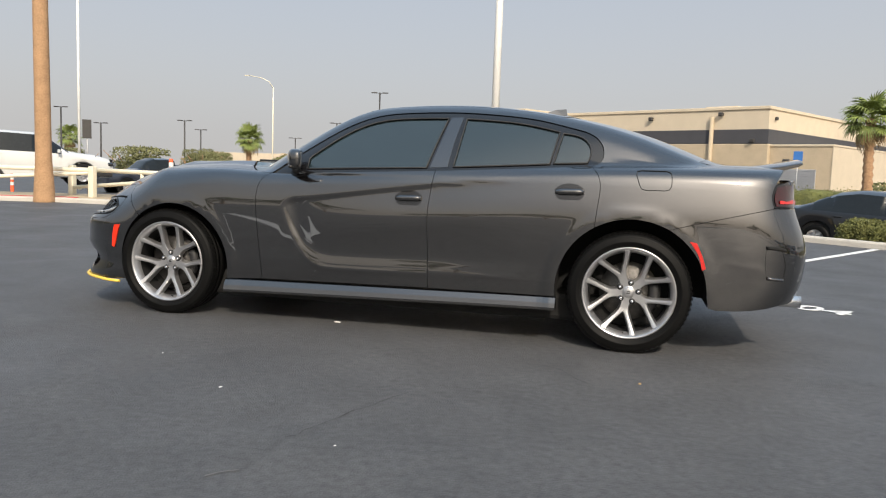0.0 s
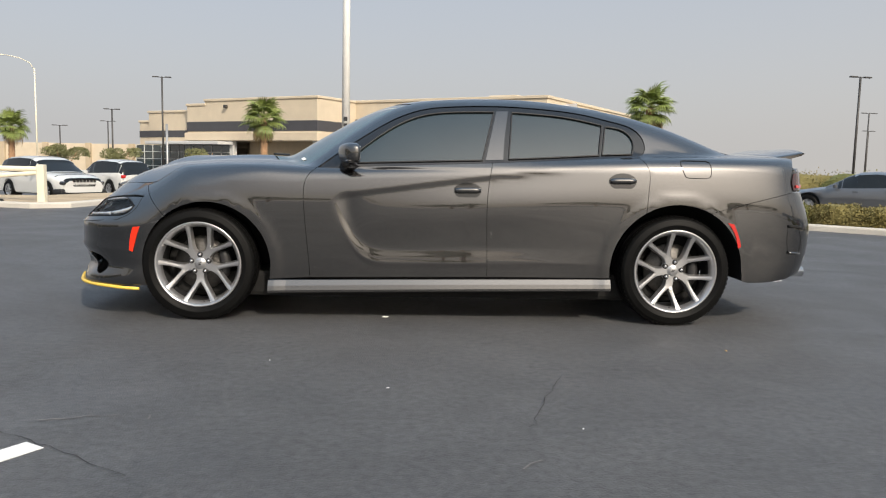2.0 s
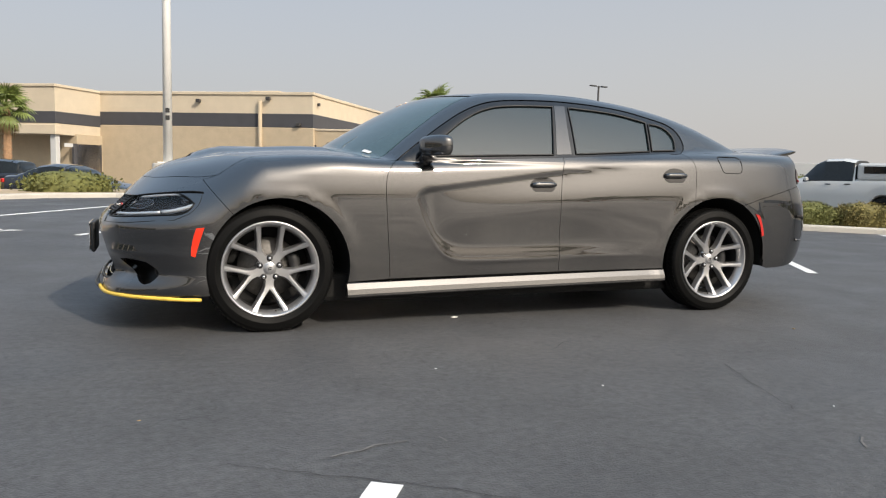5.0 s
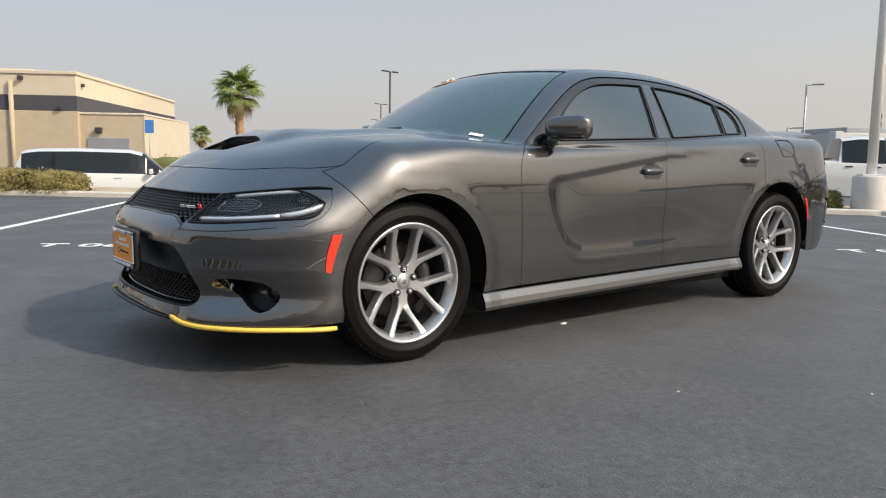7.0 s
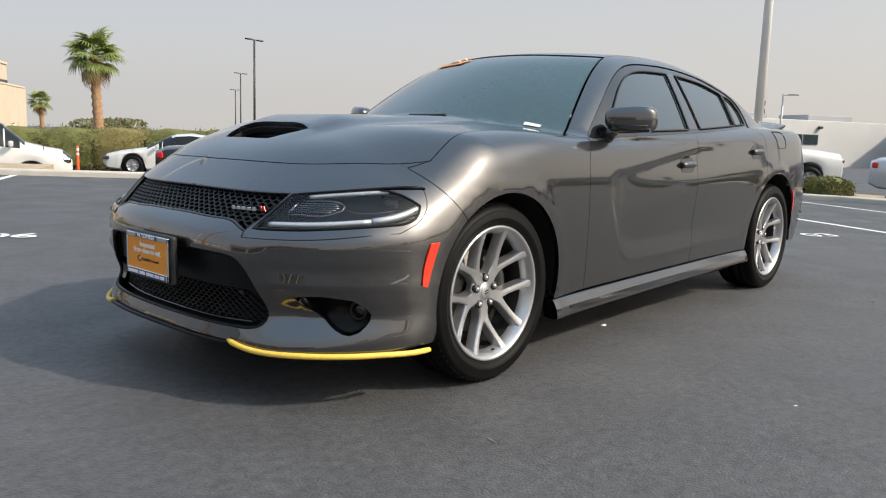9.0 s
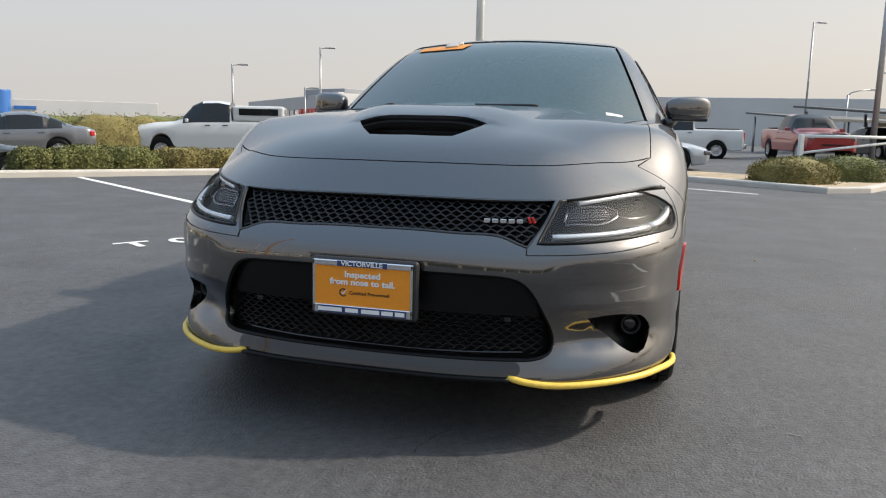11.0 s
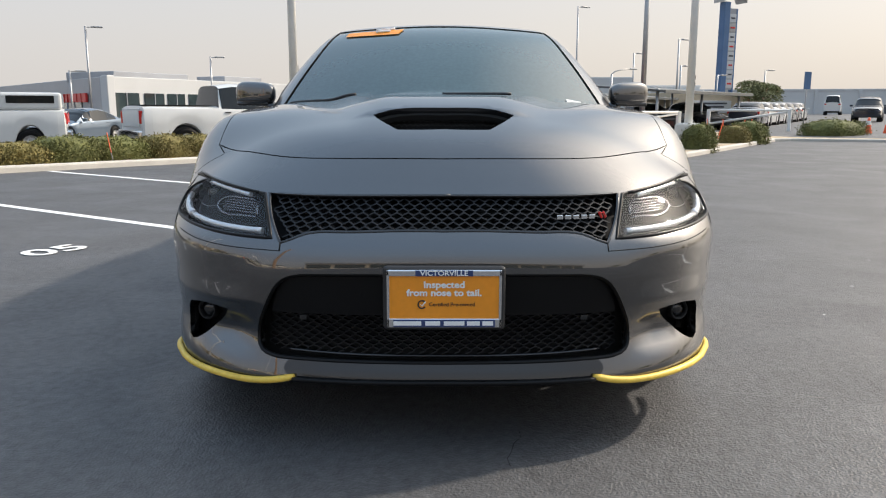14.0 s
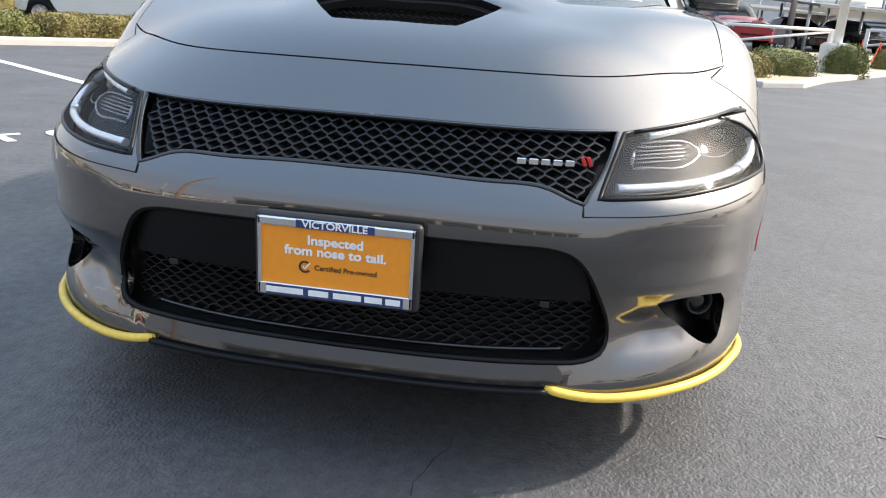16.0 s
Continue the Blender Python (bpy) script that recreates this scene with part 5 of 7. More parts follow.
# door handles
def handle(x0, x1, z0, z1, door, k):
    cup = loop(on_side((x0, z1 - .012), (x0 + .012, z1), (x1 - .012, z1), (x1, z1 - .012)), on_side((x1, z1 - .012), (x1 - .004, z0 + .025), (x1 - .03, z0)), on_side((x1 - .03, z0), (x0 + .03, z0)), on_side((x0 + .03, z0), (x0 + .004, z0 + .025), (x0, z1 - .012)))
    h = part("handle_cup", sheet("handle_cup", SideChart, cup, GLOSS_BLACK, level=.0015, gap=0, depth=.004, grid=.02, mirror=k == 1), parent=door, label="dark handle recess")
    zc = z1 - .026
    p = on_side((x0 + .004, zc), (x0 + .06, zc + .002), (x1 - .06, zc + .003), (x1 - .004, zc + .003), level=.010) * (1, 1 if k == 0 else -1, 1)
    bm = tube([tuple(q) for q in p], [.012] + [.019] * (len(p) - 2) + [.012], 14)
    part("door_handle", bm, PAINT, h, "painted pull handle")


for k in (0, 1):
    handle(.081, .256, .815, .884, doors[k], k)
    handle(1.072, 1.246, .890, .962, rears[k], k)

# spoiler, aerial, exhausts, wipers
bm, rows = bmesh.new(), []
for u in np.linspace(-1, 1, 25):
    y, drop = .655 * u, .035 * abs(u) ** 4
    x0 = -.05 * u * u
    sec = [(2.18, 1.130), (2.30, 1.142), (2.42, 1.162), (2.510, 1.182), (2.520, 1.178), (2.495, 1.163), (2.42, 1.140), (2.33, 1.120), (2.24, 1.112)]
    rows.append([bm.verts.new((x + x0, y, z - drop)) for x, z in sec])
for a, b in zip(rows, rows[1:]):
    for i in range(len(a)):
        j = (i + 1) % len(a)
        bm.faces.new((a[i], a[j], b[j], b[i])).smooth = i not in (4, 7)
bm.faces.new(rows[0][::-1])
bm.faces.new(rows[-1])
part("spoiler", bm, PAINT, car, "painted rear lip spoiler")
fin = bmesh.new()
a = [fin.verts.new(p) for p in ((.86, -.022, 1.452), (.86, .022, 1.452), (1.05, .026, 1.425), (1.05, -.026, 1.425))]
b = [fin.verts.new(p) for p in ((.96, -.005, 1.490), (.96, .005, 1.490), (1.035, .006, 1.497), (1.035, -.006, 1.497))]
fin.faces.new(a[::-1])
fin.faces.new(b)
for i in range(4):
    fin.faces.new((a[i], a[(i + 1) % 4], b[(i + 1) % 4], b[i]))
part("roof_aerial", fin, PAINT, car, "painted shark-fin aerial")
for s in (-1, 1):
    part("exhaust_tip", lathe([(.028, .0), (.034, .0), (.036, .006), (.036, .12), (.028, .12)], 28, "x"), CHROME, car, "chrome exhaust tip", at=pose(2.40, s * .62, .335))
    y = -.30 if s < 0 else .38
    p = on_top((-1.175 + .05 * abs(y), y), (-1.10, y + .30), level=.006)
    part("wiper", tube([tuple(q) for q in p], .007, 6), BLACK_PLASTIC, car, "black wiper arm")
sticker = loop(on_top((-.932, -.585), (-.905, -.660)), on_top((-.905, -.660), (-.885, -.655)), on_top((-.885, -.655), (-.912, -.58)), on_top((-.912, -.58), (-.932, -.585)))
part("windscreen_label", sheet("windscreen_label", TopChart, sticker, WHITE_INK, level=.001, gap=0, depth=.001, grid=.03), parent=car, label="small white windscreen label")
flag = loop(on_top((-.385, .20), (-.36, .35), (-.305, .50)), on_top((-.305, .50), (-.36, .515)), on_top((-.36, .515), (-.43, .36), (-.462, .23)), on_top((-.462, .23), (-.385, .20)))
flag_ob = part("windscreen_banner", sheet("windscreen_banner", TopChart, flag, ORANGE, level=.001, gap=0, depth=.001, grid=.03), parent=car, label="orange dealer banner on the windscreen")
for x, y, ln in ((-.378, .30, .10), (-.410, .31, .075)):
    p = on_top((x, y - ln / 2), (x + .012, y + ln / 2), level=.005)
    part("banner_bar", tube([tuple(q) for q in p], .006, 6), WHITE_INK, flag_ob)



# ---- things round the car park ----
def lamp_pole(name, x, y, high, label, heads=2, mat=None, base=0.0, r=.075, arm=.75, turn=0.0, group="parking lot lamps", lean=None):
    """A tall lot lamp: pole, arms and flat heads, on a concrete footing where one shows."""
    mat = mat or BRONZE
    ground_z = lot_level(x, y) if base else float(level_at(x, y))
    high -= ground_z
    p = thing(name, label, "street lamp", pose(x, y, ground_z, 0, 0, turn), group)
    if base:
        part("footing", lathe([(.0, base), (.30, base), (.33, base - .03), (.33, -.2)], 28), CONCRETE, p, "round concrete footing")
    part("pole", tube([(0, 0, -.05 if not base else base - .02), (0, 0, high)], [r, r * .78], 14), mat, p)
    if base:
        for n in range(2):
            part("number_bar", boxed((.085, .012, .10), pose(0, -r * .98, base + 1.15 - .16 * n), .003), BLACK_PLASTIC, p)
        part("base_plate", boxed((r * 4.4, r * 4.4, .03), pose(0, 0, base + .015), .005), mat, p)
    for n in range(heads):
        s = 1 if n == 0 else -1
        part("arm", tube([(0, 0, high - .08), (s * arm * .5, 0, high - .05)], .03, 8), mat, p)
        part("lamp_head", boxed((arm * .62, .30, .11), pose(s * arm * .60, 0, high - .03), .035), mat, p)
    return p


def curved_lamp(x, y, high, turn, mat=None, reach=1.0):
    high -= float(level_at(x, y))
    p = thing("street_lamp", "pale steel street lamp with a curved arm", "street lamp", on_ground(x, y, 0, turn), "street lamps")
    part("pole", tube([(0, 0, -.05), (0, 0, high * .93)], [.10, .07], 12), mat or STEEL, p)
    part("arm", tube([(0, 0, high * .92), (-.3 * reach, 0, high * .975), (-.9 * reach, 0, high * 1.01), (-1.8 * reach, 0, high * 1.03)], .045, 8), mat or STEEL, p)
    part("lamp_head", boxed((.65, .22, .12), pose(-2.05 * reach, 0, high * 1.03), .04), mat or STEEL, p)
    return p


def fan_leaf(size, droop, seed):
    """One fan-shaped palm leaf: a stalk and a spray of pointed blades."""
    rnd = random.Random(seed)
    bm = bmesh.new()
    tube([(0, 0, 0), (size * .30, 0, size * .06), (size * .55, 0, size * .02)], [.022, .016, .010], 5, bm)
    hub = Vector((size * .55, 0, size * .02))
    for k in range(19):
        a = radians(-112 + 224 * k / 18) + rnd.uniform(-.03, .03)
        ln = size * (.62 - .12 * abs(k - 9) / 9) * rnd.uniform(.88, 1.08)
        d = Vector((math.cos(a), math.sin(a), 0))
        s = Vector((-d.y, d.x, 0)) * size * .035
        fold = Vector((0, 0, size * .018))
        q = [hub, hub + d * ln * .45, hub + d * ln * .75, hub + d * ln]
        dz = [0, -droop * ln * .10, -droop * ln * .30, -droop * ln * .75]
        pts = [Vector((p.x, p.y, p.z + z)) for p, z in zip(q, dz)]
        w = [.5, 1.0, .7, .05]
        left = [bm.verts.new(p - s * f) for p, f in zip(pts, w)]
        mid = [bm.verts.new(p + fold * f) for p, f in zip(pts, w)]
        right = [bm.verts.new(p + s * f) for p, f in zip(pts, w)]
        for i in range(3):
            bm.faces.new((left[i], mid[i], mid[i + 1], left[i + 1]))
            bm.faces.new((mid[i], right[i], right[i + 1], mid[i + 1]))
    return bm


LEAVES = {}


def palm(x, y, high, crown, r=.24, shaved=False, seed=1, leaves=36, label="tall fan palm with a green crown and dry skirt"):
    rnd = random.Random(seed)
    base_z = lot_level(x, y) if shaved else float(level_at(x, y))
    high -= base_z
    p = thing("palm_tree", label, "palm tree", pose(x, y, base_z), "fan palms")
    bm = bmesh.new()
    n = max(12, int(high / .16))
    pts, rad = [], []
    for i in range(n + 1):
        u = i / n
        pts.append((.10 * math.sin(2.2 * u + seed) * u, .08 * math.sin(1.7 * u + 2 * seed) * u, -.1 + (high + .1) * u))
        rough = 0 if shaved else (.035 if i % 2 else -.02)
        flare = .35 * max(0, 1 - u * 9)
        rad.append(r * (1.0 - .22 * u + flare) + rough * (.5 + .8 * u))
    tube(pts, rad, 16, bm)
    part("trunk", bm, SMOOTH_BARK if shaved else BARK, p)
    if not crown:
        return p
    if not LEAVES:
        for k in range(3):
            for dry in (0, 1):
                b = fan_leaf(1.0, (.35, .7, 1.0)[k] + dry * .5, 10 * k + dry)
                me = bpy.data.meshes.new("frond")
                b.to_mesh(me)
                b.free()
                me.materials.append(DEAD_FROND if dry else FROND)
                LEAVES[k, dry] = me
    top = Vector(pts[-1])
    for k in range(leaves):
        u = (k + .5) / leaves
        dry = u > .90
        pitch = 78 - 118 * u ** .85 if not dry else rnd.uniform(-62, -40)
        yaw = 137.5 * k + rnd.uniform(-15, 15)
        m = Matrix.Translation(top + Vector((0, 0, .10 - .30 * u))) @ pose(0, 0, 0, 0, -pitch + rnd.uniform(-8, 8), yaw)
        ob = part("frond", LEAVES[rnd.randrange(3), int(dry)], parent=p, at=m @ Matrix.Scale(crown * rnd.uniform(.85, 1.1), 4))
        if dry:
            ob["label"] = "dry brown frond"
    return p


def leaf_cloud(name, blobs, mat, seed, count=1800, leaf=.05, parent=None, label=""):
    """Clumped foliage: many small leaves over rough mounds; blobs are (x, y, z, rx, ry, rz)."""
    rnd = np.random.RandomState(seed)
    vs, fs = [], []
    share = np.array([b[3] * b[4] + b[3] * b[5] for b in blobs])
    share = (share / share.sum() * count).astype(int)
    for (x, y, z, rx, ry, rz), c in zip(blobs, share):
        d = rnd.normal(size=(c, 3))
        d /= np.linalg.norm(d, axis=1, keepdims=True)
        d[:, 2] = np.abs(d[:, 2]) * 1.0 - .25
        bump = 1 + .10 * np.sin(7 * d[:, 0] + seed) * np.sin(6 * d[:, 1] + 2) + .07 * rnd.normal(size=c)
        e = np.sign(d) * np.abs(d) ** .75
        bump = bump * rnd.uniform(.86, 1.03, c)
        p = np.c_[x + rx * e[:, 0] * bump, y + ry * e[:, 1] * bump, z + rz * e[:, 2] * bump]
        a = rnd.normal(size=(c, 3))
        a /= np.linalg.norm(a, axis=1, keepdims=True)
        b = np.cross(a, d + .6 * rnd.normal(size=(c, 3)))
        b /= np.maximum(np.linalg.norm(b, axis=1, keepdims=True), 1e-6)
        size = leaf * rnd.uniform(.6, 1.3, (c, 1))
        o = sum(len(v) for v in vs)
        vs.append(np.stack([p - a * size, p + b * size * .55, p + a * size, p - b * size * .55], 1).reshape(-1, 3))
        fs += [(o + 4 * i, o + 4 * i + 1, o + 4 * i + 2, o + 4 * i + 3) for i in range(c)]
    me = mesh_of(name, np.concatenate(vs), fs, mat, smooth=False)
    return part(name, me, parent=parent, label=label)


def mound(blobs, shrink_by=.82):
    bm = bmesh.new()
    for k, (x, y, z, rx, ry, rz) in enumerate(blobs):
        made = bmesh.ops.create_icosphere(bm, subdivisions=3, radius=1)
        for v in made["verts"]:
            e = Vector([math.copysign(abs(c) ** .75, c) for c in v.co])
            f = shrink_by * (1 + .12 * noise.noise(e * 2.4 + Vector((k, k, 0))))
            v.co = (x + rx * e.x * f, y + ry * e.y * f, z + rz * max(e.z, -.3) * f)
    return bm


def shrub(x, y, blobs, label, mat=None, seed=1, count=2200, leaf=.045, turn=0.0, group="clipped hedges", low=False):
    h = thing("hedge", label, "hedge", pose(x, y, float(level_at(x, y)) if low else lot_level(x, y) + .08, 0, 0, turn), group)
    part("bush_core", mound(blobs), mat or SHRUB, h)
    leaf_cloud("leaves", blobs, mat or SHRUB, seed, count, leaf, h)
    return h


def tree(x, y, high, wide, seed, label="grey-green tree far across the car park"):
    high -= float(level_at(x, y))
    t = thing("tree", label, "tree", on_ground(x, y), "far trees")
    rnd = random.Random(seed)
    bm = tube([(0, 0, -.1), (.05, 0, high * .3), (0, .08, high * .55)], [.16, .11, .06], 8)
    for k in range(5):
        a = k * 1.3 + seed
        tube([(.03, 0, high * .3), (wide * .25 * math.cos(a), wide * .25 * math.sin(a), high * .55), (wide * .4 * math.cos(a), wide * .4 * math.sin(a), high * .75)], [.07, .04, .02], 6, bm)
    part("trunk", bm, BARK, t)
    blobs = [(rnd.uniform(-.32, .32) * wide, rnd.uniform(-.32, .32) * wide, high * rnd.uniform(.42, .78), wide * rnd.uniform(.16, .28), wide * rnd.uniform(.16, .28), high * rnd.uniform(.12, .2)) for _ in range(9)]
    leaf_cloud("crown", blobs, TREE_LEAF, seed, 4200, .085, t)
    return t


# vehicles: profiles are rows of (x, half width, low edge, belt, top)
SHAPES = {
    "sedan": [(-2.36, .62, .40, .54, .60), (-2.26, .78, .24, .62, .70), (-1.9, .87, .20, .70, .80), (-1.4, .90, .20, .78, .88), (-.95, .91, .20, .86, .95), (-.45, .91, .20, .90, 1.24), (-.05, .91, .20, .91, 1.41), (.5, .91, .20, .93, 1.45), (1.0, .90, .20, .95, 1.38), (1.45, .89, .20, .97, 1.18), (1.75, .88, .22, .98, 1.06), (2.2, .84, .26, .95, 1.03), (2.36, .72, .38, .80, .92)],
    "suv": [(-2.35, .68, .42, .66, .78), (-2.25, .84, .30, .78, .92), (-1.8, .92, .28, .90, 1.04), (-1.2, .94, .28, 1.00, 1.10), (-.95, .94, .28, 1.02, 1.15), (-.45, .94, .28, 1.04, 1.55), (-.05, .94, .28, 1.05, 1.70), (.8, .94, .28, 1.07, 1.73), (1.7, .93, .28, 1.09, 1.68), (2.05, .92, .30, 1.10, 1.58), (2.28, .88, .36, 1.05, 1.15), (2.36, .78, .44, .85, .95)],
    "van": [(-2.35, .70, .40, .66, .80), (-2.2, .86, .26, .80, .98), (-1.7, .91, .24, .92, 1.06), (-1.25, .92, .24, 1.00, 1.18), (-.85, .92, .24, 1.04, 1.58), (-.5, .92, .24, 1.05, 1.68), (.8, .92, .24, 1.06, 1.70), (1.8, .92, .24, 1.07, 1.68), (2.2, .91, .26, 1.07, 1.62), (2.34, .88, .32, 1.0, 1.30), (2.38, .84, .40, .85, .95)],
    "pickup": [(-2.95, .80, .50, .88, 1.02), (-2.85, .94, .40, .98, 1.14), (-2.2, .99, .38, 1.06, 1.22), (-1.5, 1.0, .38, 1.14, 1.26), (-1.2, 1.0, .38, 1.18, 1.36), (-.75, 1.0, .38, 1.22, 1.78), (-.35, 1.0, .38, 1.23, 1.92), (.3, 1.0, .38, 1.24, 1.94), (.72, 1.0, .38, 1.25, 1.88), (.80, 1.0, .38, 1.26, 1.34), (.95, 1.0, .38, 1.26, 1.33), (2.7, 1.0, .40, 1.27, 1.34), (2.92, .98, .44, 1.26, 1.33), (2.97, .94, .52, 1.0, 1.10)],
}
CAR_PAINT = {}
CAR_GLASS = material("parked_car_glass", (.010, .012, .013), rough=.08, spread=.2, Specular_IOR_Level=.45)


def car_paint(name, color, metal=.3):
    if name not in CAR_PAINT:
        CAR_PAINT[name] = material(name + "_car_paint", color, rough=.30, metal=metal, coat=1.0, spread=.05, scale=1, Specular_IOR_Level=.25)
    return CAR_PAINT[name]


SIMPLE_WHEEL = {}


def small_wheel(parent, x, y, r, s):
    if r not in SIMPLE_WHEEL:
        a = lathe([(r * .62, -.012), (r * .80, -.020), (r * .95, -.008), (r, .03), (r, .17), (r * .93, .20), (r * .5, .20)], 28, "y")
        b = lathe([(.0, .004), (r * .14, .0), (r * .18, .012), (r * .20, .05), (r * .58, .05), (r * .63, -.006), (r * .66, -.010), (r * .66, .06)], 24, "y")
        for k in range(7):
            box(b, (r * .46, .02, r * .13), Matrix.Rotation(2 * math.pi * k / 7, 4, "Y") @ pose(r * .40, .006, 0), .004)
        pair = []
        for bm, mat, nm in ((a, RUBBER, "tyre"), (b, ALLOY, "rim")):
            me = bpy.data.meshes.new(nm)
            bmesh.ops.recalc_face_normals(bm, faces=bm.faces)
            bm.to_mesh(me)
            bm.free()
            me.materials.append(mat)
            pair.append(me)
        SIMPLE_WHEEL[r] = pair
    tyre, rim = SIMPLE_WHEEL[r]
    w = part("wheel", tyre, parent=parent, at=pose(x, y, r, 0, 0, 0 if s < 0 else 180))
    part("rim", rim, parent=w)


def vehicle(kind, paint, x, y, turn, label, stretch=1.0, wide=1.0, tall=1.0, lift=0.0, red_tail=True, cap=False, name=None):
    """A parked vehicle at the far side of the kerb, its front towards -x before it is turned."""
    rows = SHAPES[kind]
    v = thing(name or {"sedan": "sedan", "suv": "suv", "van": "van", "pickup": "pickup_truck"}[kind], label, {"sedan": "car", "suv": "car", "van": "van", "pickup": "truck"}[kind], on_ground(x, y, lift, turn), "parked vehicles")
    xs = np.unique(np.r_[np.linspace(rows[0][0], rows[-1][0], 46), [r[0] for r in rows]])
    col = [np.interp(xs, [r[0] for r in rows], [r[k] for r in rows]) for k in range(1, 5)]
    if kind != "pickup":
        for c in (1, 2, 3, 0):
            col[c] = np.convolve(np.pad(col[c], 2, mode="edge"), [.1, .22, .36, .22, .1], "valid")
    w, low, belt, top = col
    r = .40 if kind == "pickup" else .36 if kind == "suv" else .325
    axles = {"sedan": (-1.42, 1.30), "suv": (-1.40, 1.32), "van": (-1.42, 1.35), "pickup": (-1.95, 1.78)}[kind]
    for ax in axles:
        d = np.abs(xs - ax)
        low = np.where(d < r + .07, np.maximum(low, r * .98 + np.sqrt(np.maximum((r + .07) ** 2 - d * d, 0))), low)
    h = np.clip((top - belt - .08) / .35, 0, 1)
    sec = [(w * .88, low - .02), (w * .975, low + .02), (w, np.maximum((low + belt) / 2, low + .03)), (w * .985, np.maximum(belt - .05, low + .05)), (w * .955, np.maximum(belt, low + .06)), (w * (.93 - .17 * h), np.maximum(belt + .01, top - .09)), (w * (.80 - .20 * h), top - .028), (w * .40, top - .004), (w * 0, top)]
    k, m = len(sec), len(xs)
    pts = [np.c_[xs * stretch, s * a * wide, b * tall] for s in (-1, 1) for a, b in sec]
    grid = np.concatenate(pts)
    body_f, glass_f = [], []
    for side in (0, 1):
        for a in range(k - 1):
            for i in range(m - 1):
                q = [(side * k + a) * m + i, (side * k + a) * m + i + 1, (side * k + a + 1) * m + i + 1, (side * k + a + 1) * m + i]
                if side == 1:
                    q = q[::-1]
                rise = (top[i] + top[i + 1] - belt[i] - belt[i + 1]) / 2
                steep = abs(top[i + 1] - top[i]) / max(xs[i + 1] - xs[i], 1e-3)
                glassy = (a == 4 and rise > .25 and steep < 1.6) or (a >= 5 and rise > .10 and steep > .34 and kind != "x")
                if kind == "pickup" and xs[i] > .9:
                    glassy = False
                (glass_f if glassy else body_f).append(q)
    body_f += [[(side * k + a) * m + i for side, order in ((0, range(k)), (1, range(k - 1, -1, -1))) for a in order] for i in (0, m - 1)]
    shell_mesh = mesh_of("body", grid, body_f, paint)
    shell_mesh.set_sharp_from_angle(angle=radians(30))
    part("body", shell_mesh, parent=v)
    used = sorted({i for f in glass_f for i in f})
    if used:
        lead = {i: i for i in used}

        def root(i):
            while lead[i] != i:
                i = lead[i]
            return i
        for f in glass_f:
            for i in f[1:]:
                lead[root(i)] = root(f[0])
        for first in sorted({root(i) for i in used}):
            at = {j: n for n, j in enumerate(i for i in used if root(i) == first)}
            part("window_glass", mesh_of("window_glass", grid[list(at)], [[at[i] for i in f] for f in glass_f if root(f[0]) == first], CAR_GLASS), parent=v, label="dark window glass")
    for ax in axles:
        for s in (-1, 1):
            part("wheel_arch", lathe([(.0, .0), (r + .06, .0), (r + .06, .25)], 24, "y"), DARK, v, at=pose(ax * stretch, s * (np.interp(ax, xs, w) * wide - .07), r, 0, 0, 0 if s < 0 else 180))
            small_wheel(v, ax * stretch, s * (np.interp(ax, xs, w) * wide - .01), r, s)
    part("underside", boxed(((rows[-1][0] - rows[0][0]) * stretch * .9, 1.5 * wide, .2), pose(0, 0, low.min() + .16), .02), DARK, v)
    xf, xr = rows[1][0] * stretch, rows[-2][0] * stretch
    zf, zr = rows[1][3] * tall - .06, rows[-2][3] * tall - .12
    for s in (-1, 1):
        part("headlight", boxed((.22, .34, .13), pose(xf + .04, s * w.max() * wide * .72, zf, 0, 0, s * 22), .04), LAMP_BOWL, v, "clear headlight")
        part("tail_light", boxed((.14, .26 if kind != "pickup" else .16, .15 if kind != "pickup" else .36), pose(xr + .02, s * w.max() * wide * .80, zr - (.12 if kind == "pickup" else 0), 0, 0, -s * 16), .03), RED_LENS, v, "red tail light")
        xm = {"sedan": -.62, "suv": -.68, "van": -1.0, "pickup": -.92}[kind] * stretch
        part("door_mirror", boxed((.10, .19, .13), pose(xm, s * (w.max() * wide + .10), np.interp(xm, xs, belt) * tall + .08), .03), paint, v)
        for xd in {"sedan": (-.05, .85), "suv": (-.05, .95), "van": (-.15, .9), "pickup": (-.15, .55)}[kind]:
            part("door_handle", boxed((.18, .03, .035), pose(xd * stretch, s * w.max() * wide * .992, np.interp(xd, xs, belt) * tall - .10), .01), BLACK_PLASTIC if kind == "pickup" else paint, v)
    if kind == "suv":
        part("lower_cladding", boxed(((rows[-1][0] - rows[0][0]) * stretch * .985, 1.80 * wide, .20), pose(0, 0, .40 * tall), .05), BLACK_PLASTIC, v, "black lower bumper trim")
        for n in range(7):
            part("grille_slot", boxed((.10, .085, .15), pose(rows[0][0] * stretch - .005, (n - 3) * .135, .83 * tall), .02), GLOSS_BLACK, v)
    part("front_grille", boxed((.06, .95, .14), pose(rows[0][0] * stretch + .03, 0, rows[0][2] + .18), .03), BLACK_PLASTIC, v)
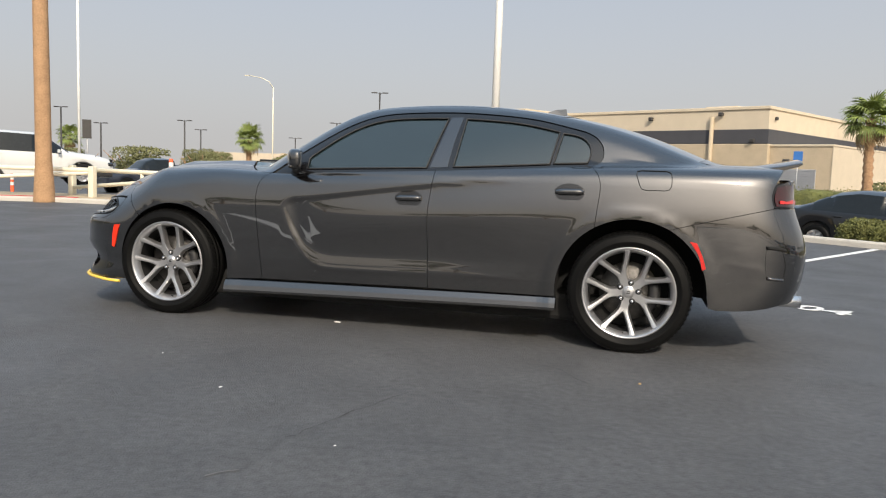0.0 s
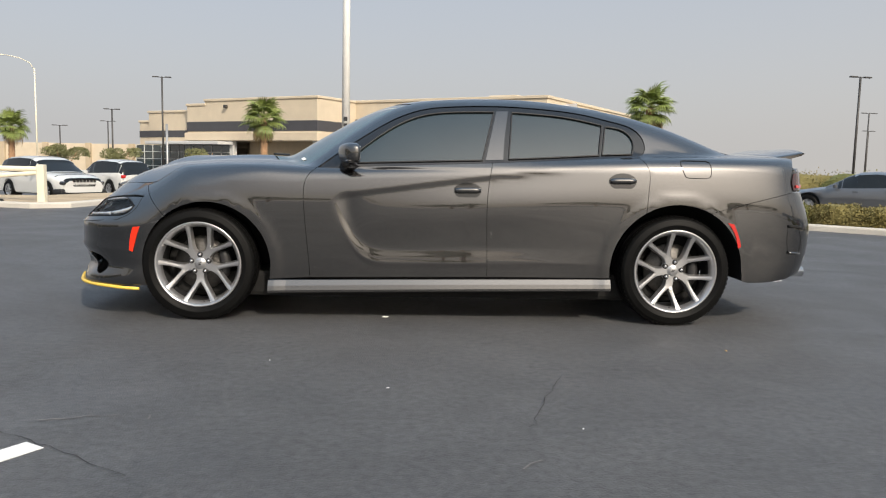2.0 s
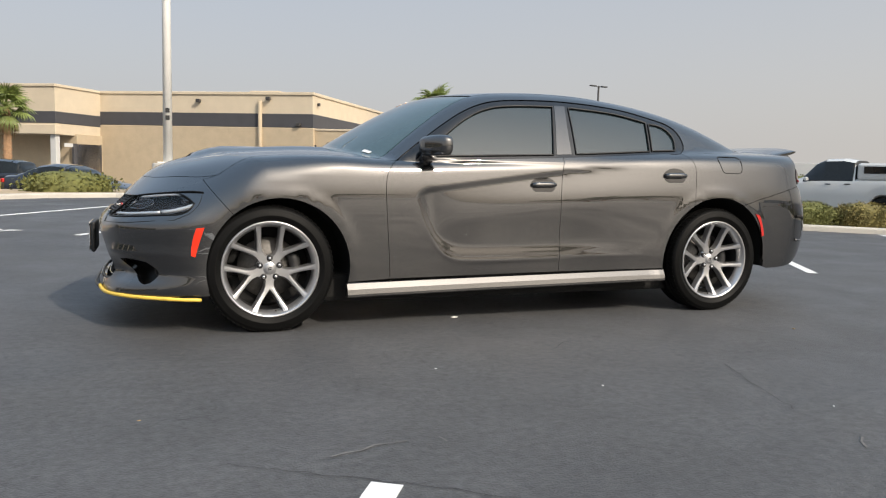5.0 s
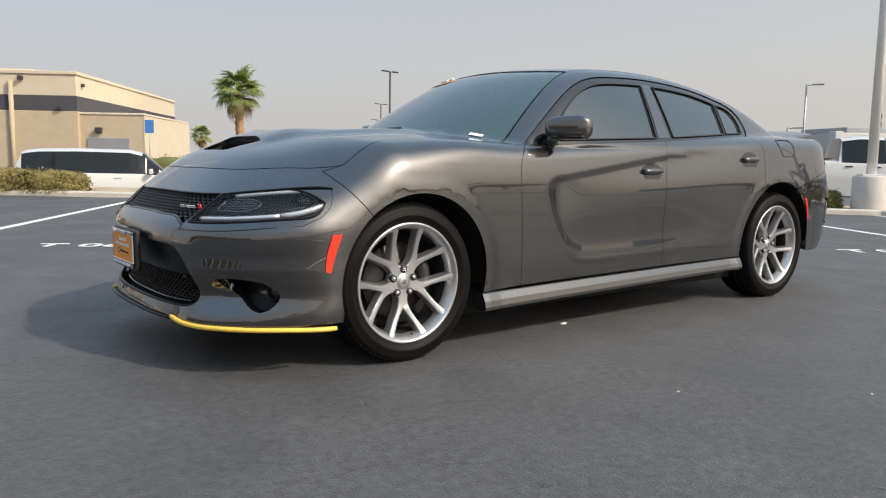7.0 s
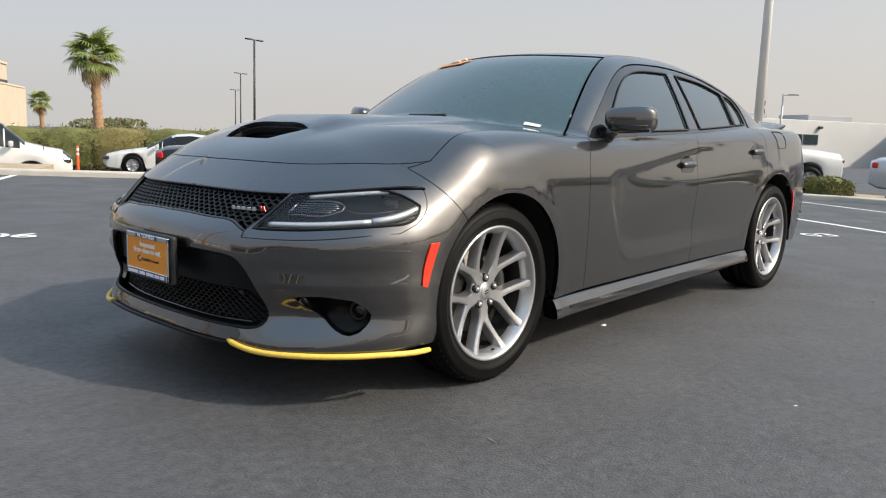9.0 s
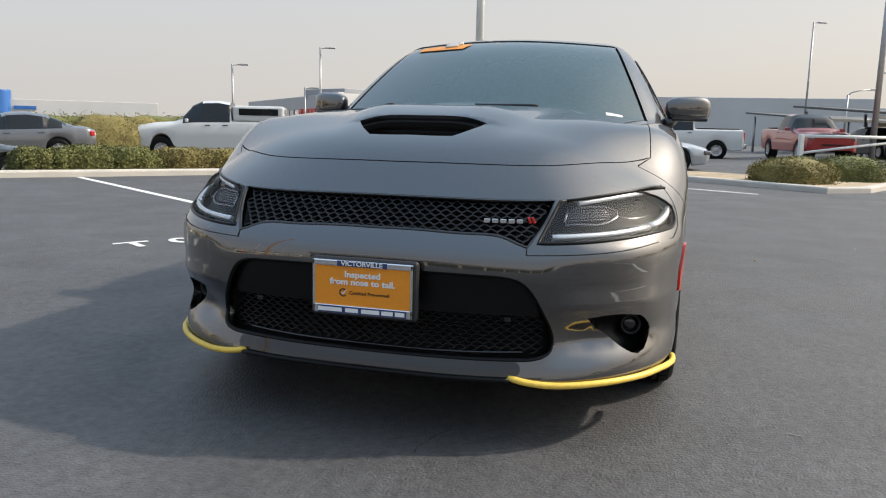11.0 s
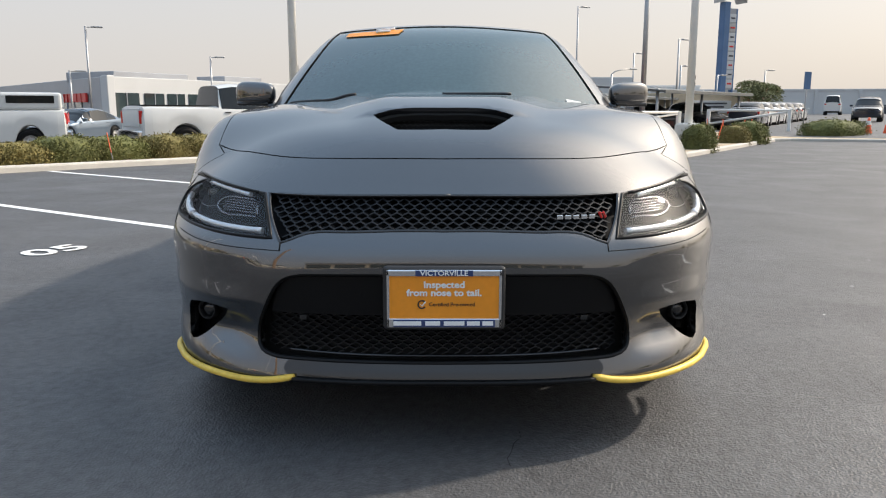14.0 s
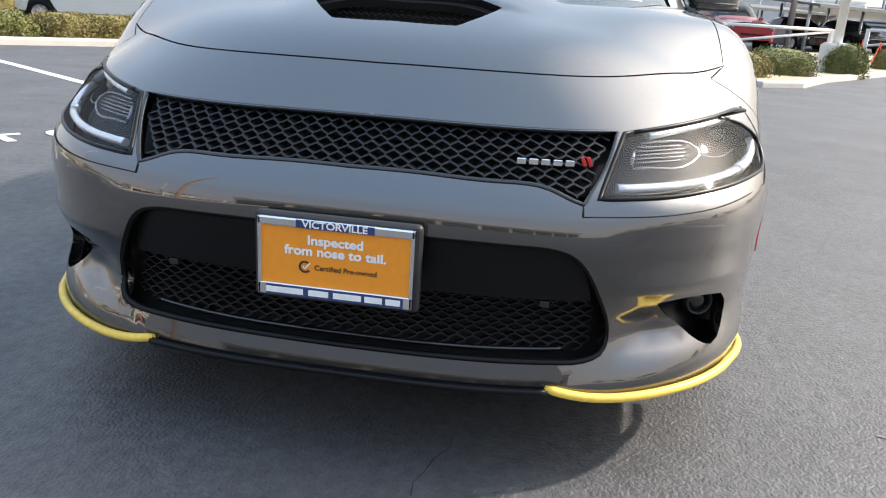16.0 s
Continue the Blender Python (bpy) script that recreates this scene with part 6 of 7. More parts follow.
    if kind == "pickup":
        part("tailgate", boxed((.05, 1.46 * wide, .52), pose(rows[-1][0] * stretch + .015, 0, 1.02 * tall), .02), paint, v)
        part("rear_bumper", boxed((.16, 1.84 * wide, .20), pose(rows[-1][0] * stretch + .06, 0, .60 * tall), .04), CHROME, v, "chrome rear bumper")
        part("bed_rail", boxed((1.95 * stretch, 1.5 * wide, .02), pose(1.9 * stretch, 0, 1.345 * tall), .005), DARK, v)
    if cap:
        bm = bmesh.new()
        box(bm, (2.05 * stretch, 1.86, .56), pose(1.86 * stretch, 0, 1.72), .10, 3)
        shell = part("bed_cap", bm, paint, v, "white fibreglass bed cap")
        for s in (-1, 1):
            part("cap_window", boxed((1.55 * stretch, .02, .24), pose(1.86 * stretch, s * .935, 1.78), .008), CAR_GLASS, shell)
    return v


WHITE_CAR, BLACK_CAR, GREY_CAR = car_paint("white", (.62, .62, .60), 0), car_paint("black", (.006, .006, .007), .0), car_paint("grey", (.16, .165, .175), .6)
SILVER_CAR, BLUE_CAR, RED_CAR, DARK_CAR = car_paint("silver", (.50, .52, .54), .5), car_paint("slate_blue", (.10, .14, .19), .5), car_paint("red", (.30, .02, .02), .2), car_paint("dark_blue", (.03, .035, .05), .4)

# north-west: gate, palm, delineators
palm(-11.08, 8.8, 9.5, 0, r=.172, shaved=True, seed=4, label="shaved brown palm trunk standing by a red kerb")
red = tagged(part("red_kerb", draped([(-16, 7.55), (-10.6, 9.15), (-10.65, 9.35), (-16, 7.75)], .110, .105), RED_PAINT), "red painted kerb edge", "kerb", kind="structure")


def gate(x0, y0, x1, y1, label):
    """A white pipe barrier: two posts, a level top rail and a sloping lower rail."""
    g = thing("barrier_gate", label, "gate", pose(x0, y0, lot_level(x0, y0) + .09), "pipe barrier gates")
    d = Vector((x1 - x0, y1 - y0, 0))
    dz = lot_level(x1, y1) - lot_level(x0, y0)
    for o in (Vector(), d):
        part("post", boxed((.14, .14, .72), pose(*(o + Vector((0, 0, .35 + dz * (o.length > 0))))), .015), CREAM_PAINT, g)
    part("top_rail", tube([(0, 0, .62), tuple(d + Vector((0, 0, .62 + dz)))], .05, 10), CREAM_PAINT, g)
    part("lower_rail", tube([(0, 0, .56), tuple(d + Vector((0, 0, .18 + dz)))], .045, 10), CREAM_PAINT, g)
    part("brace", tube([tuple(d * .45 + Vector((0, 0, .38 + dz))), tuple(d * .45 + Vector((0, 0, .62 + dz)))], .04, 8), CREAM_PAINT, g)
    return g


gate(-7.15, 8.95, -11.6, 10.3, "cream painted pipe barrier gate behind the kerb")
gate(-10.6, 9.75, -16.5, 9.2, "cream painted pipe barrier gate beside the palm trunk")


def delineator(x, y, lean=0.0, high=.95, lift=.09, turn=0.0):
    d = thing("delineator_post", "orange plastic delineator post with white bands", "traffic post", pose(x, y, (lot_level(x, y) if lift else float(level_at(x, y))) + lift, 0, 0, turn) @ pose(0, 0, 0, lean), "orange delineator posts")
    part("post", lathe([(.0, high), (.035, high), (.045, high - .05), (.050, .03), (.050, .0)], 16), DELINEATOR, d)
    part("foot", lathe([(.0, .035), (.14, .035), (.17, .01), (.17, -.02)], 20), DARK, d)
    for z in (.62, .78):
        part("white_band", lathe([(.0495, z), (.0495, z + .09)], 16), WHITE_PAINT, d)
    return d


delineator(-8.15, 9.15)
delineator(-15.5, 12.6, lift=0)
delineator(-7.6, 17.0, lift=0, high=.8)
delineator(7.4, 24.4, lift=0, high=.95)
delineator(13.6, .78, 4, high=1.12)


def traffic_cone(x, y):
    c = thing("traffic_cone", "faded orange traffic cone on bare soil", "traffic cone", pose(x, y, lot_level(x, y) + .09), "traffic cones")
    part("cone", lathe([(.0, .72), (.03, .72), (.05, .66), (.15, .05), (.15, .0)], 16), DELINEATOR, c)
    part("foot", boxed((.38, .38, .04), pose(0, 0, .02), .01), DARK, c)
    part("white_band", lathe([(.072, .58), (.100, .42)], 16), WHITE_PAINT, c)
    return c


traffic_cone(26.6, -17.3)
traffic_cone(26.3, -17.9)


def flag(x, y, high=.55, lean=14, turn=0.0):
    """A narrow orange marker ribbon standing in a hedge."""
    d = thing("marker_ribbon", "thin orange marker strip standing in a hedge", "marker", pose(x, y, lot_level(x, y) + .09, 0, 0, turn) @ pose(0, 0, 0, lean), "orange marker strips")
    part("strip", boxed((.055, .012, high), pose(0, 0, .16 + high / 2), .004), DELINEATOR, d)
    part("stake", tube([(0, 0, 0), (0, 0, .32)], .008, 6), STEEL, d)
    return d


def road_sign(x, y, high, mat, label, w=.45, h=.9, turn=0.0, lift=.09):
    s = thing("road_sign", label, "sign", pose(x, y, (lot_level(x, y) if lift else float(level_at(x, y))) + lift, 0, 0, turn), "sign posts")
    high -= 0 if lift else float(level_at(x, y))
    part("post", tube([(0, 0, -.05), (0, 0, high)], .03, 8), STEEL, s)
    part("panel", boxed((w, .02, h), pose(0, -.04, high - h / 2), .004), mat, s)
    return s


road_sign(-21.3, 22.9, 2.75, BRONZE, "dark back of a narrow sign panel on a steel post", .36, .80, 30, 0)
road_sign(11.1, 45.0, 3.05, BLUE, "blue parking sign on a steel post", .52, .80, -10, 0)
road_sign(32.0, -17.2, 2.75, FADED_BLUE, "blue sign on a steel post across the lot", .38, .80, -75, 0)

post = thing("steel_post", "thin grey steel post standing in the ground behind the kerb", "post", on_ground(-7.38, 17.12))
part("pole", tube([(0, 0, -.05), (0, 0, 2.55)], .035, 10), STEEL, post)
part("guy_wire", tube([(0, 0, .95), (-.35, .1, .35), (-.55, .15, .02)], .010, 6), STEEL, post)

# lamps
lamp_pole("lot_lamp", -1.80, 12.85, 8.2, "tall white lamp pole on a round concrete footing", 2, WHITE_PAINT, .80, .10)
lamp_pole("lot_lamp", 12.42, 3.18, 8.6, "tall white lamp pole on a concrete footing by the hedge", 2, WHITE_PAINT, .75, .095, turn=40)
lamp_pole("lot_lamp", 14.9, -6.25, 8.4, "tall white lamp pole on a concrete footing among shrubs", 2, WHITE_PAINT, .70, .10)
lamp_pole("lot_lamp", 31.5, -9.4, 9.5, "tall pale grey lamp pole", 2, STEEL, 0, .13)
lamp_pole("lot_lamp", -28.4, 31.1, 11, "tall white lamp pole across the car park", 2, WHITE_PAINT, 0, .085)
for x, y, h, wide in ((-27.0, 78.2, 9.8, 1.05), (35.66, 55.4, 8.8, 1.1), (62.4, 98.3, 9.4, 1.4), (76.5, 121.5, 8.3, 1.4), (-60, 66.9, 6.8, .8), (-60, 73.4, 5.5, .9), (-52.3, 78.8, 6.3, 1.0), (-55.9, 88.3, 5.7, .9), (-36, 87.8, 6.9, 1.0), (-47.3, 115.6, 6.8, 1.2), (-53.4, 112.9, 5.9, 1.2)):
    lamp_pole("lot_lamp", x, y, h, "dark bronze twin-headed lot lamp far away", 2, BRONZE, 0, .11, wide, turn=12)
curved_lamp(-41.8, 81.4, 11.6, 10, CREAM_PAINT, 1.6)
curved_lamp(56, -13.3, 4.0, 115)
for x, y, h in ((53.1, 25.8, 6.9), (40.2, 4.8, 3.5), (64.3, -12, 9.8), (62.3, -20.3, 6.9), (58.5, -19.4, 4.5), (69.2, -30.7, 4.7), (48.0, 30.7, 5.2), (63.0, 19.7, 5.4), (55.1, 28.15, 3.85), (73.1, -19.2, 6.5), (66.1, -25.1, 4.1)):
    lamp_pole("lot_lamp", x, y, h, "pale steel single-headed lot lamp far away", 1, STEEL, 0, .09, 1.3, turn=-60)

# palms and trees
palm(-9.67, 43.5, 3.75, 1.30, r=.25, seed=7)
palm(11.64, 32.2, 4.05, 1.18, r=.23, seed=3)
palm(-36.2, 65.0, 3.7, 1.45, r=.30, seed=5)
palm(35.2, 101.5, 3.7, 1.5, r=.3, seed=9, leaves=28)
palm(-69, 79, 4.0, 1.6, r=.3, seed=11, leaves=28)
for n, (x, y, h, w) in enumerate(((-38, 60, 2.9, 4.4), (-33, 68, 2.6, 3.6), (-43, 66, 2.7, 4), (-29, 72, 2.7, 3.4), (-49, 78, 3.2, 5), (-24, 82, 3.0, 3.4), (-31.5, 40, 2.6, 4.8), (50.7, -22.6, 3.3, 3.6), (-57, 66, 2.8, 5))):
    tree(x, y, h, w, 20 + n)
tree(15.6, 39.5, 1.9, 3.6, 41, "rounded green tree beside a fan palm")

# hedges along the kerb
K_TURN = math.degrees(math.atan2(-.73, 1))
shrub(-.65, 12.75, [(-.55, 0, .12, .70, .5, .36), (.30, .05, .10, .62, .5, .34)], "low clipped green hedge behind the kerb", OLIVE_SHRUB, seed=2, turn=K_TURN, count=6500, leaf=.03)
for n, (x, y, ln, h, mat) in enumerate(((6.0, 7.75, .75, .34, SHRUB), (7.35, 6.85, .85, .31, OLIVE_SHRUB), (8.75, 5.85, 1.0, .40, SHRUB), (10.3, 4.75, .9, .40, OLIVE_SHRUB), (11.5, 3.9, .7, .36, SHRUB), (5.2, 8.3, .5, .29, SHRUB))):
    shrub(x + .35, y + .3, [(-ln * .5, 0, .1, ln * .62, .52, h), (ln * .4, .06, .1, ln * .6, .55, h * .92)], "rounded clipped hedge in a dry soil strip" if mat is SHRUB else "yellowing clipped hedge in a dry soil strip", mat, 30 + n, 16000, .021, K_TURN)
for n, (x, y, w, h) in enumerate(((12.9, -4.6, .85, .50), (11.3, -3.3, .8, .45), (13.4, 2.0, .5, .34), (16.6, -4.2, .7, .36))):
    shrub(x, y, [(0, 0, .08, w, w * .85, h), (w * .45, .1, .05, w * .6, w * .6, h * .85)], "rounded clipped shrub in dry soil", OLIVE_SHRUB if n % 3 == 1 else SHRUB, 50 + n, 10000, .023, 30 * n)
for n, (x, y, w, h) in enumerate(((14.9, -6.55, .50, .64), (19.05, -9.05, .52, .52), (20.6, -10.1, .70, .66))):
    shrub(x, y, [(-w * .55, 0, .10, w * .8, w * .85, h), (w * .55, .05, .10, w * .8, w * .85, h * .96)], "square clipped green hedge block in dry soil", OLIVE_SHRUB if n == 1 else SHRUB, 150 + n, 12000, .024, -32)
shrub(25.2, -15.2, [(0, 0, .05, 1.25, 1.15, .72), (.3, .2, .0, 1.1, 1.0, .64)], "large domed clipped green hedge on bare soil", SHRUB, 160, 14000, .03, -60)
flag(8.57, 5.59, .34, -8, turn=20)
flag(13.15, 2.75, .40, 10, turn=30)
flag(18.0, -8.1)
flag(18.9, -8.7, lean=-10)
flag(20.2, -9.6)
flag(20.9, -10.2, lean=6)
flag(21.9, -9.2, lean=-5)
for n in range(17):                              # the long hedge row behind the parked cars
    u = n / 16
    hx, hy = (6.0 + 13 * u / .6, 30.5 - 13.5 * u / .6) if u < .6 else (19.0 + 16 * (u - .6) / .4, 17.0 + 2.5 * (u - .6) / .4)
    shrub(hx, hy, [(0, 0, .5, 1.6, 1.0, 1.34), (.9, .2, .5, 1.5, .95, 1.32)], "long rough green hedge behind parked cars", SHRUB if n % 3 else OLIVE_SHRUB, 70 + n, 6500, .036, -40, "far hedge row", True)
shrub(8.6, 28.4, [(-.7, .2, .4, 1.3, .9, .95), (.7, -.1, .3, 1.2, .9, .85)], "yellow-green clipped hedge by a palm trunk", OLIVE_SHRUB, 97, 4000, .045, -20, "clipped hedges", True)
shrub(-8.2, 26.5, [(0, 0, .3, 1.6, 1.0, .75), (1.4, .2, .3, 1.2, .9, .7)], "yellow-green hedge beside parked cars", OLIVE_SHRUB, 95, 1500, .06, 10, "clipped hedges", True)
shrub(-3.9, 14.2, [(0, 0, .0, 1.1, .6, .55)], "green hedge behind the kerb", SHRUB, 96, 1500, .05, 10)

# parked vehicles
vehicle("suv", WHITE_CAR, -19.3, 17.5, 229, "white large sport utility vehicle parked behind the barrier", 1.1, 1, 1.08, lift=.55)
vehicle("pickup", DARK_CAR, -23.7, 31.2, 60, "dark blue pickup truck parked across the lot")
vehicle("suv", WHITE_CAR, -14.1, 24.3, 145, "white compact sport utility vehicle with a black grille", .95, 1, .96)
vehicle("suv", WHITE_CAR, -15.0, 32.5, 325, "white boxy sport utility vehicle parked facing away", .95, 1, 1.0)
vehicle("sedan", DARK_CAR, -23.5, 37.5, 200, "dark blue sedan parked behind the barrier")
vehicle("sedan", GREY_CAR, -11.4, 30.5, -20, "grey sedan parked on the far side of the kerb")
vehicle("suv", DARK_CAR, -9.2, 34.0, -20, "dark sport utility vehicle parked behind the hedge")
vehicle("van", WHITE_CAR, 1.8, 16.9, 161, "white boxy wagon parked behind the hedge", .91, .97, .94)
vehicle("sedan", DARK_CAR, -4.6, 24.5, 150, "dark blue car parked behind the lamp footing")
vehicle("sedan", WHITE_CAR, 10.1, 22.5, -32, "white sedan parked behind the black car")
vehicle("sedan", BLACK_CAR, 7.1, 13.1, 145, "glossy black sedan parked against the kerb")
vehicle("sedan", GREY_CAR, 14.2, 18.1, -42, "grey sedan parked behind the hedge", lift=.22)
vehicle("pickup", WHITE_CAR, 19.0, 6.3, 128, "white pickup truck with red tail lights", 1.0, 1, 1.06)
vehicle("pickup", WHITE_CAR, 20.4, 14.9, -66, "white pickup truck with a bed cap", .88, 1, 1.12, cap=True)
vehicle("sedan", SILVER_CAR, 19.6, .2, 100, "silver sedan parked past the end of the hedge")
vehicle("pickup", WHITE_CAR, 32.0, -1.4, -84, "white crew-cab truck parked in the next row", .95)
vehicle("sedan", BLUE_CAR, 27.6, 15.1, -16, "slate blue sedan parked beyond the hedge", lift=.12)
vehicle("pickup", RED_CAR, 31.5, -6.8, 10, "dark red pickup truck beside the carport")
vehicle("sedan", BLACK_CAR, 35, -10.6, 15, "black sedan parked under the carport")
vehicle("sedan", BLACK_CAR, 36.5, -13.4, 15, "black sedan parked under the carport")
for n in range(7):
    vehicle("sedan", [DARK_CAR, WHITE_CAR, SILVER_CAR, WHITE_CAR, GREY_CAR][n % 5], 40.5 + 3.0 * n, -18.0 - 1.8 * n, 150, "sedan in a long row of parked cars")
vehicle("suv", DARK_CAR, 49.7, -30.0, -31, "dark sport utility vehicle facing the open lot")
vehicle("van", WHITE_CAR, 96, -51, 150, "white truck cab parked far across the lot", .85, 1.1, 1.5)
vehicle("sedan", RED_CAR, 42, 24, 120, "dark red car far across the lot")

# the far side of the lot, behind the walk: a line of trees and palms against the sky
for n in range(13):
    tree(-46 + 7.6 * n + (n * 37 % 5), -44 - (n * 53 % 17), 4.2 + (n * 29 % 23) / 10, 6.5 + (n % 3), 60 + n, "dark tree in a line across the lot")
for n, (x, y) in enumerate(((-34, -66), (4, -72), (41, -70))):
    palm(x, y, 6.5 + .6 * n, 1.5, r=.24, seed=31 + n, leaves=26)


# ---- buildings ----
def block(name, size, at, mat, parent, label="", bevel=.03):
    if name in ("wall", "wainscot", "annex", "column", "doorway", "entrance_block"):      # the walls go down to the lower ground
        size, at = (size[0], size[1], size[2] + 3.0), at @ pose(0, 0, -1.5)
    return part(name, boxed(size, at, bevel, 1), mat, parent, label)


def store():
    """The long cream store: stepped parapets, a charcoal band, a covered glazed entrance and an east block with a service annex."""
    b = thing("store_building", "long cream stucco store with a charcoal band and glazed entrance", "building", pose(0, 0, 0))
    m = pose(-12, 90, 0, 0, 0, -32)                # the entrance block; its near corner is the origin
    def upper(x0, x1, y0, y1, top, band_hi, band_lo, low):
        cx, cy, wx, wy = (x0 + x1) / 2, (y0 + y1) / 2, x1 - x0, y1 - y0
        part("wall", boxed((wx, wy, top - low), m @ pose(cx, cy, (top + low) / 2), .03, 1), STUCCO, b, "cream stucco wall")
        part("coping", boxed((wx + .3, wy + .3, .32), m @ pose(cx, cy, top - .1), .04, 1), STUCCO, b)
        part("band", boxed((wx + .10, wy + .10, band_hi - band_lo), m @ pose(cx, cy, (band_hi + band_lo) / 2), .02, 1), BAND, b, "charcoal painted band")
    upper(-19.3, 0, 0, 14, 9.2, 6.25, 4.95, 3.7)
    upper(-22.8, -19.31, .05, 14, 8.65, 6.25, 4.95, 3.7)
    upper(-31.6, -22.81, .9, 14, 7.9, 5.15, 4.2, 3.0)
    upper(-34.2, -31.61, 1.4, 14, 6.6, 5.15, 4.2, 3.0)
    part("fascia", boxed((23.2, 1.0, 1.05), m @ pose(-11.4, .2, 4.25), .04, 1), STUCCO, b, "cream canopy edge")
    part("porch_wall", boxed((14.5, 8, 7.0), m @ pose(-7.0, 7.2, .4), .03, 1), STUCCO_LOW, b, "tan wall under the canopy")
    for x in (-.45, -14.6):
        part("column", boxed((.7, .7, 7.2), m @ pose(x, .45, .3), .03, 1), WHITE_WALL, b, "pale corner column")
    part("canopy", boxed((14.0, 3.4, .42), m @ pose(-21.2, -1.0, 3.35), .05, 1), WHITE_WALL, b, "pale flat entrance canopy")
    for k in range(11):
        x = -33.4 + 1.78 * k
        y = .85 if k < 6 else .25
        w = part("window", boxed((1.70, .14, 4.6), m @ pose(x, y, .8), .01, 1), STORE_GLASS, b)
        for dz in (-.75, .25, 1.25):
            part("mullion", boxed((1.74, .08, .09), m @ pose(x, y - .09, .9 + dz), .006, 1), WHITE_WALL, w)
        part("mullion", boxed((.10, .10, 4.6), m @ pose(x - .89, y - .09, .8), .006, 1), WHITE_WALL, w)
    part("doorway", boxed((5.0, .3, 5.2), m @ pose(.10, 5.2, .2, 0, 0, 90), .02, 1), BAND, b, "recessed dark side entrance")
    for y in (2.0, 8.6):
        part("notice", boxed((1.5, .1, .42), m @ pose(.08, y, 2.6, 0, 0, 90), .01, 1), WHITE_WALL, b, "pale notice panel")
    e = pose(15.1, 82.4, 0, 0, 0, -32)               # the east block; its near corner is the origin
    part("wall", boxed((46, 40, 12.2), e @ pose(-23, 20, 3.1), .04, 1), STUCCO, b, "cream stucco wall")
    part("coping", boxed((46.3, 40.3, .35), e @ pose(-23, 20, 9.1), .04, 1), STUCCO, b)
    part("band", boxed((46.1, 40.1, 1.55), e @ pose(-23, 20, 6.05), .02, 1), BAND, b, "charcoal painted band")
    part("wainscot", boxed((46.2, 20.2, 8.2), e @ pose(-23, 10, 1.1), .03, 1), STUCCO_LOW, b, "tan split-face block base")
    part("annex", boxed((12.4, 19.5, 8.2), e @ pose(.3, 10.2, 1.0), .03, 1), STUCCO_LOW, b, "tan block service annex")
    part("annex_coping", boxed((12.6, 19.7, .22), e @ pose(.3, 10.2, 5.1), .03, 1), STUCCO, b)
    part("side_wall", boxed((.12, 20.0, 8.0), e @ pose(6.52, 10.4, .95), .02, 1), STUCCO, b, "cream annex side wall")
    part("service_door", boxed((4.2, .2, 5.2), e @ pose(2.9, .42, .05), .02, 1), GREY_PANEL, b, "grey roll-up door")
    for k in range(12):
        part("door_slat", boxed((4.1, .05, .035), e @ pose(2.9, .31, -.3 + .25 * k), .005, 1), GREY_PANEL, b)
    part("wall_light", boxed((.7, .5, .55), e @ pose(2.0, .2, 3.4), .08, 1), BRONZE, b)
    pipe = [tuple((e @ pose(-6.3, -.25, z)).translation) for z in (-3, 8.2)]
    part("downpipe", tube(pipe, .24, 10), STUCCO_LOW, b, "tan downpipe")
    for x, z in ((-1.6, 5.6), (-5.3, 8.5), (-14.0, 8.2)):
        part("wall_light", boxed((.5, .45, .4), e @ pose(x, -.3, z), .06, 1), BRONZE, b)
    part("wall_light", boxed((.3, .4, .35), e @ pose(.2, 1.4, 8.0), .05, 1), BRONZE, b)
    part("wall_light", boxed((.5, .45, .4), m @ pose(-15.2, -.3, 8.2), .06, 1), BRONZE, b)
    part("roof_unit", boxed((4.2, 3.4, 1.3), e @ pose(-10.5, 12, 9.8), .05, 1), STUCCO, b, "cream rooftop unit")
    return b


store()


def home_store():
    b = thing("warehouse_store", "low tan warehouse store with an orange sign far away", "building", pose(-56, 118, -1.9, 0, 0, -6))
    block("wall", (60, 20, 5.2), pose(10, 10, 2.6), STUCCO, b)
    block("wall", (12, 8, 6.2), pose(25, 2, 3.1), STUCCO_LOW, b)
    for k, w in enumerate((1.6, 2.2, 2.0)):
        block("sign_bar", (w, .2, 1.0), pose(21.6 + 2.5 * k + w / 2, -2.15, 4.9), SIGN_ORANGE, b, "orange bar in place of a store name")
    for k in range(6):
        block("pier", (.8, .6, 5.3), pose(-16 + 7 * k, -.2, 2.65), STUCCO_LOW, b)
    return b


home_store()


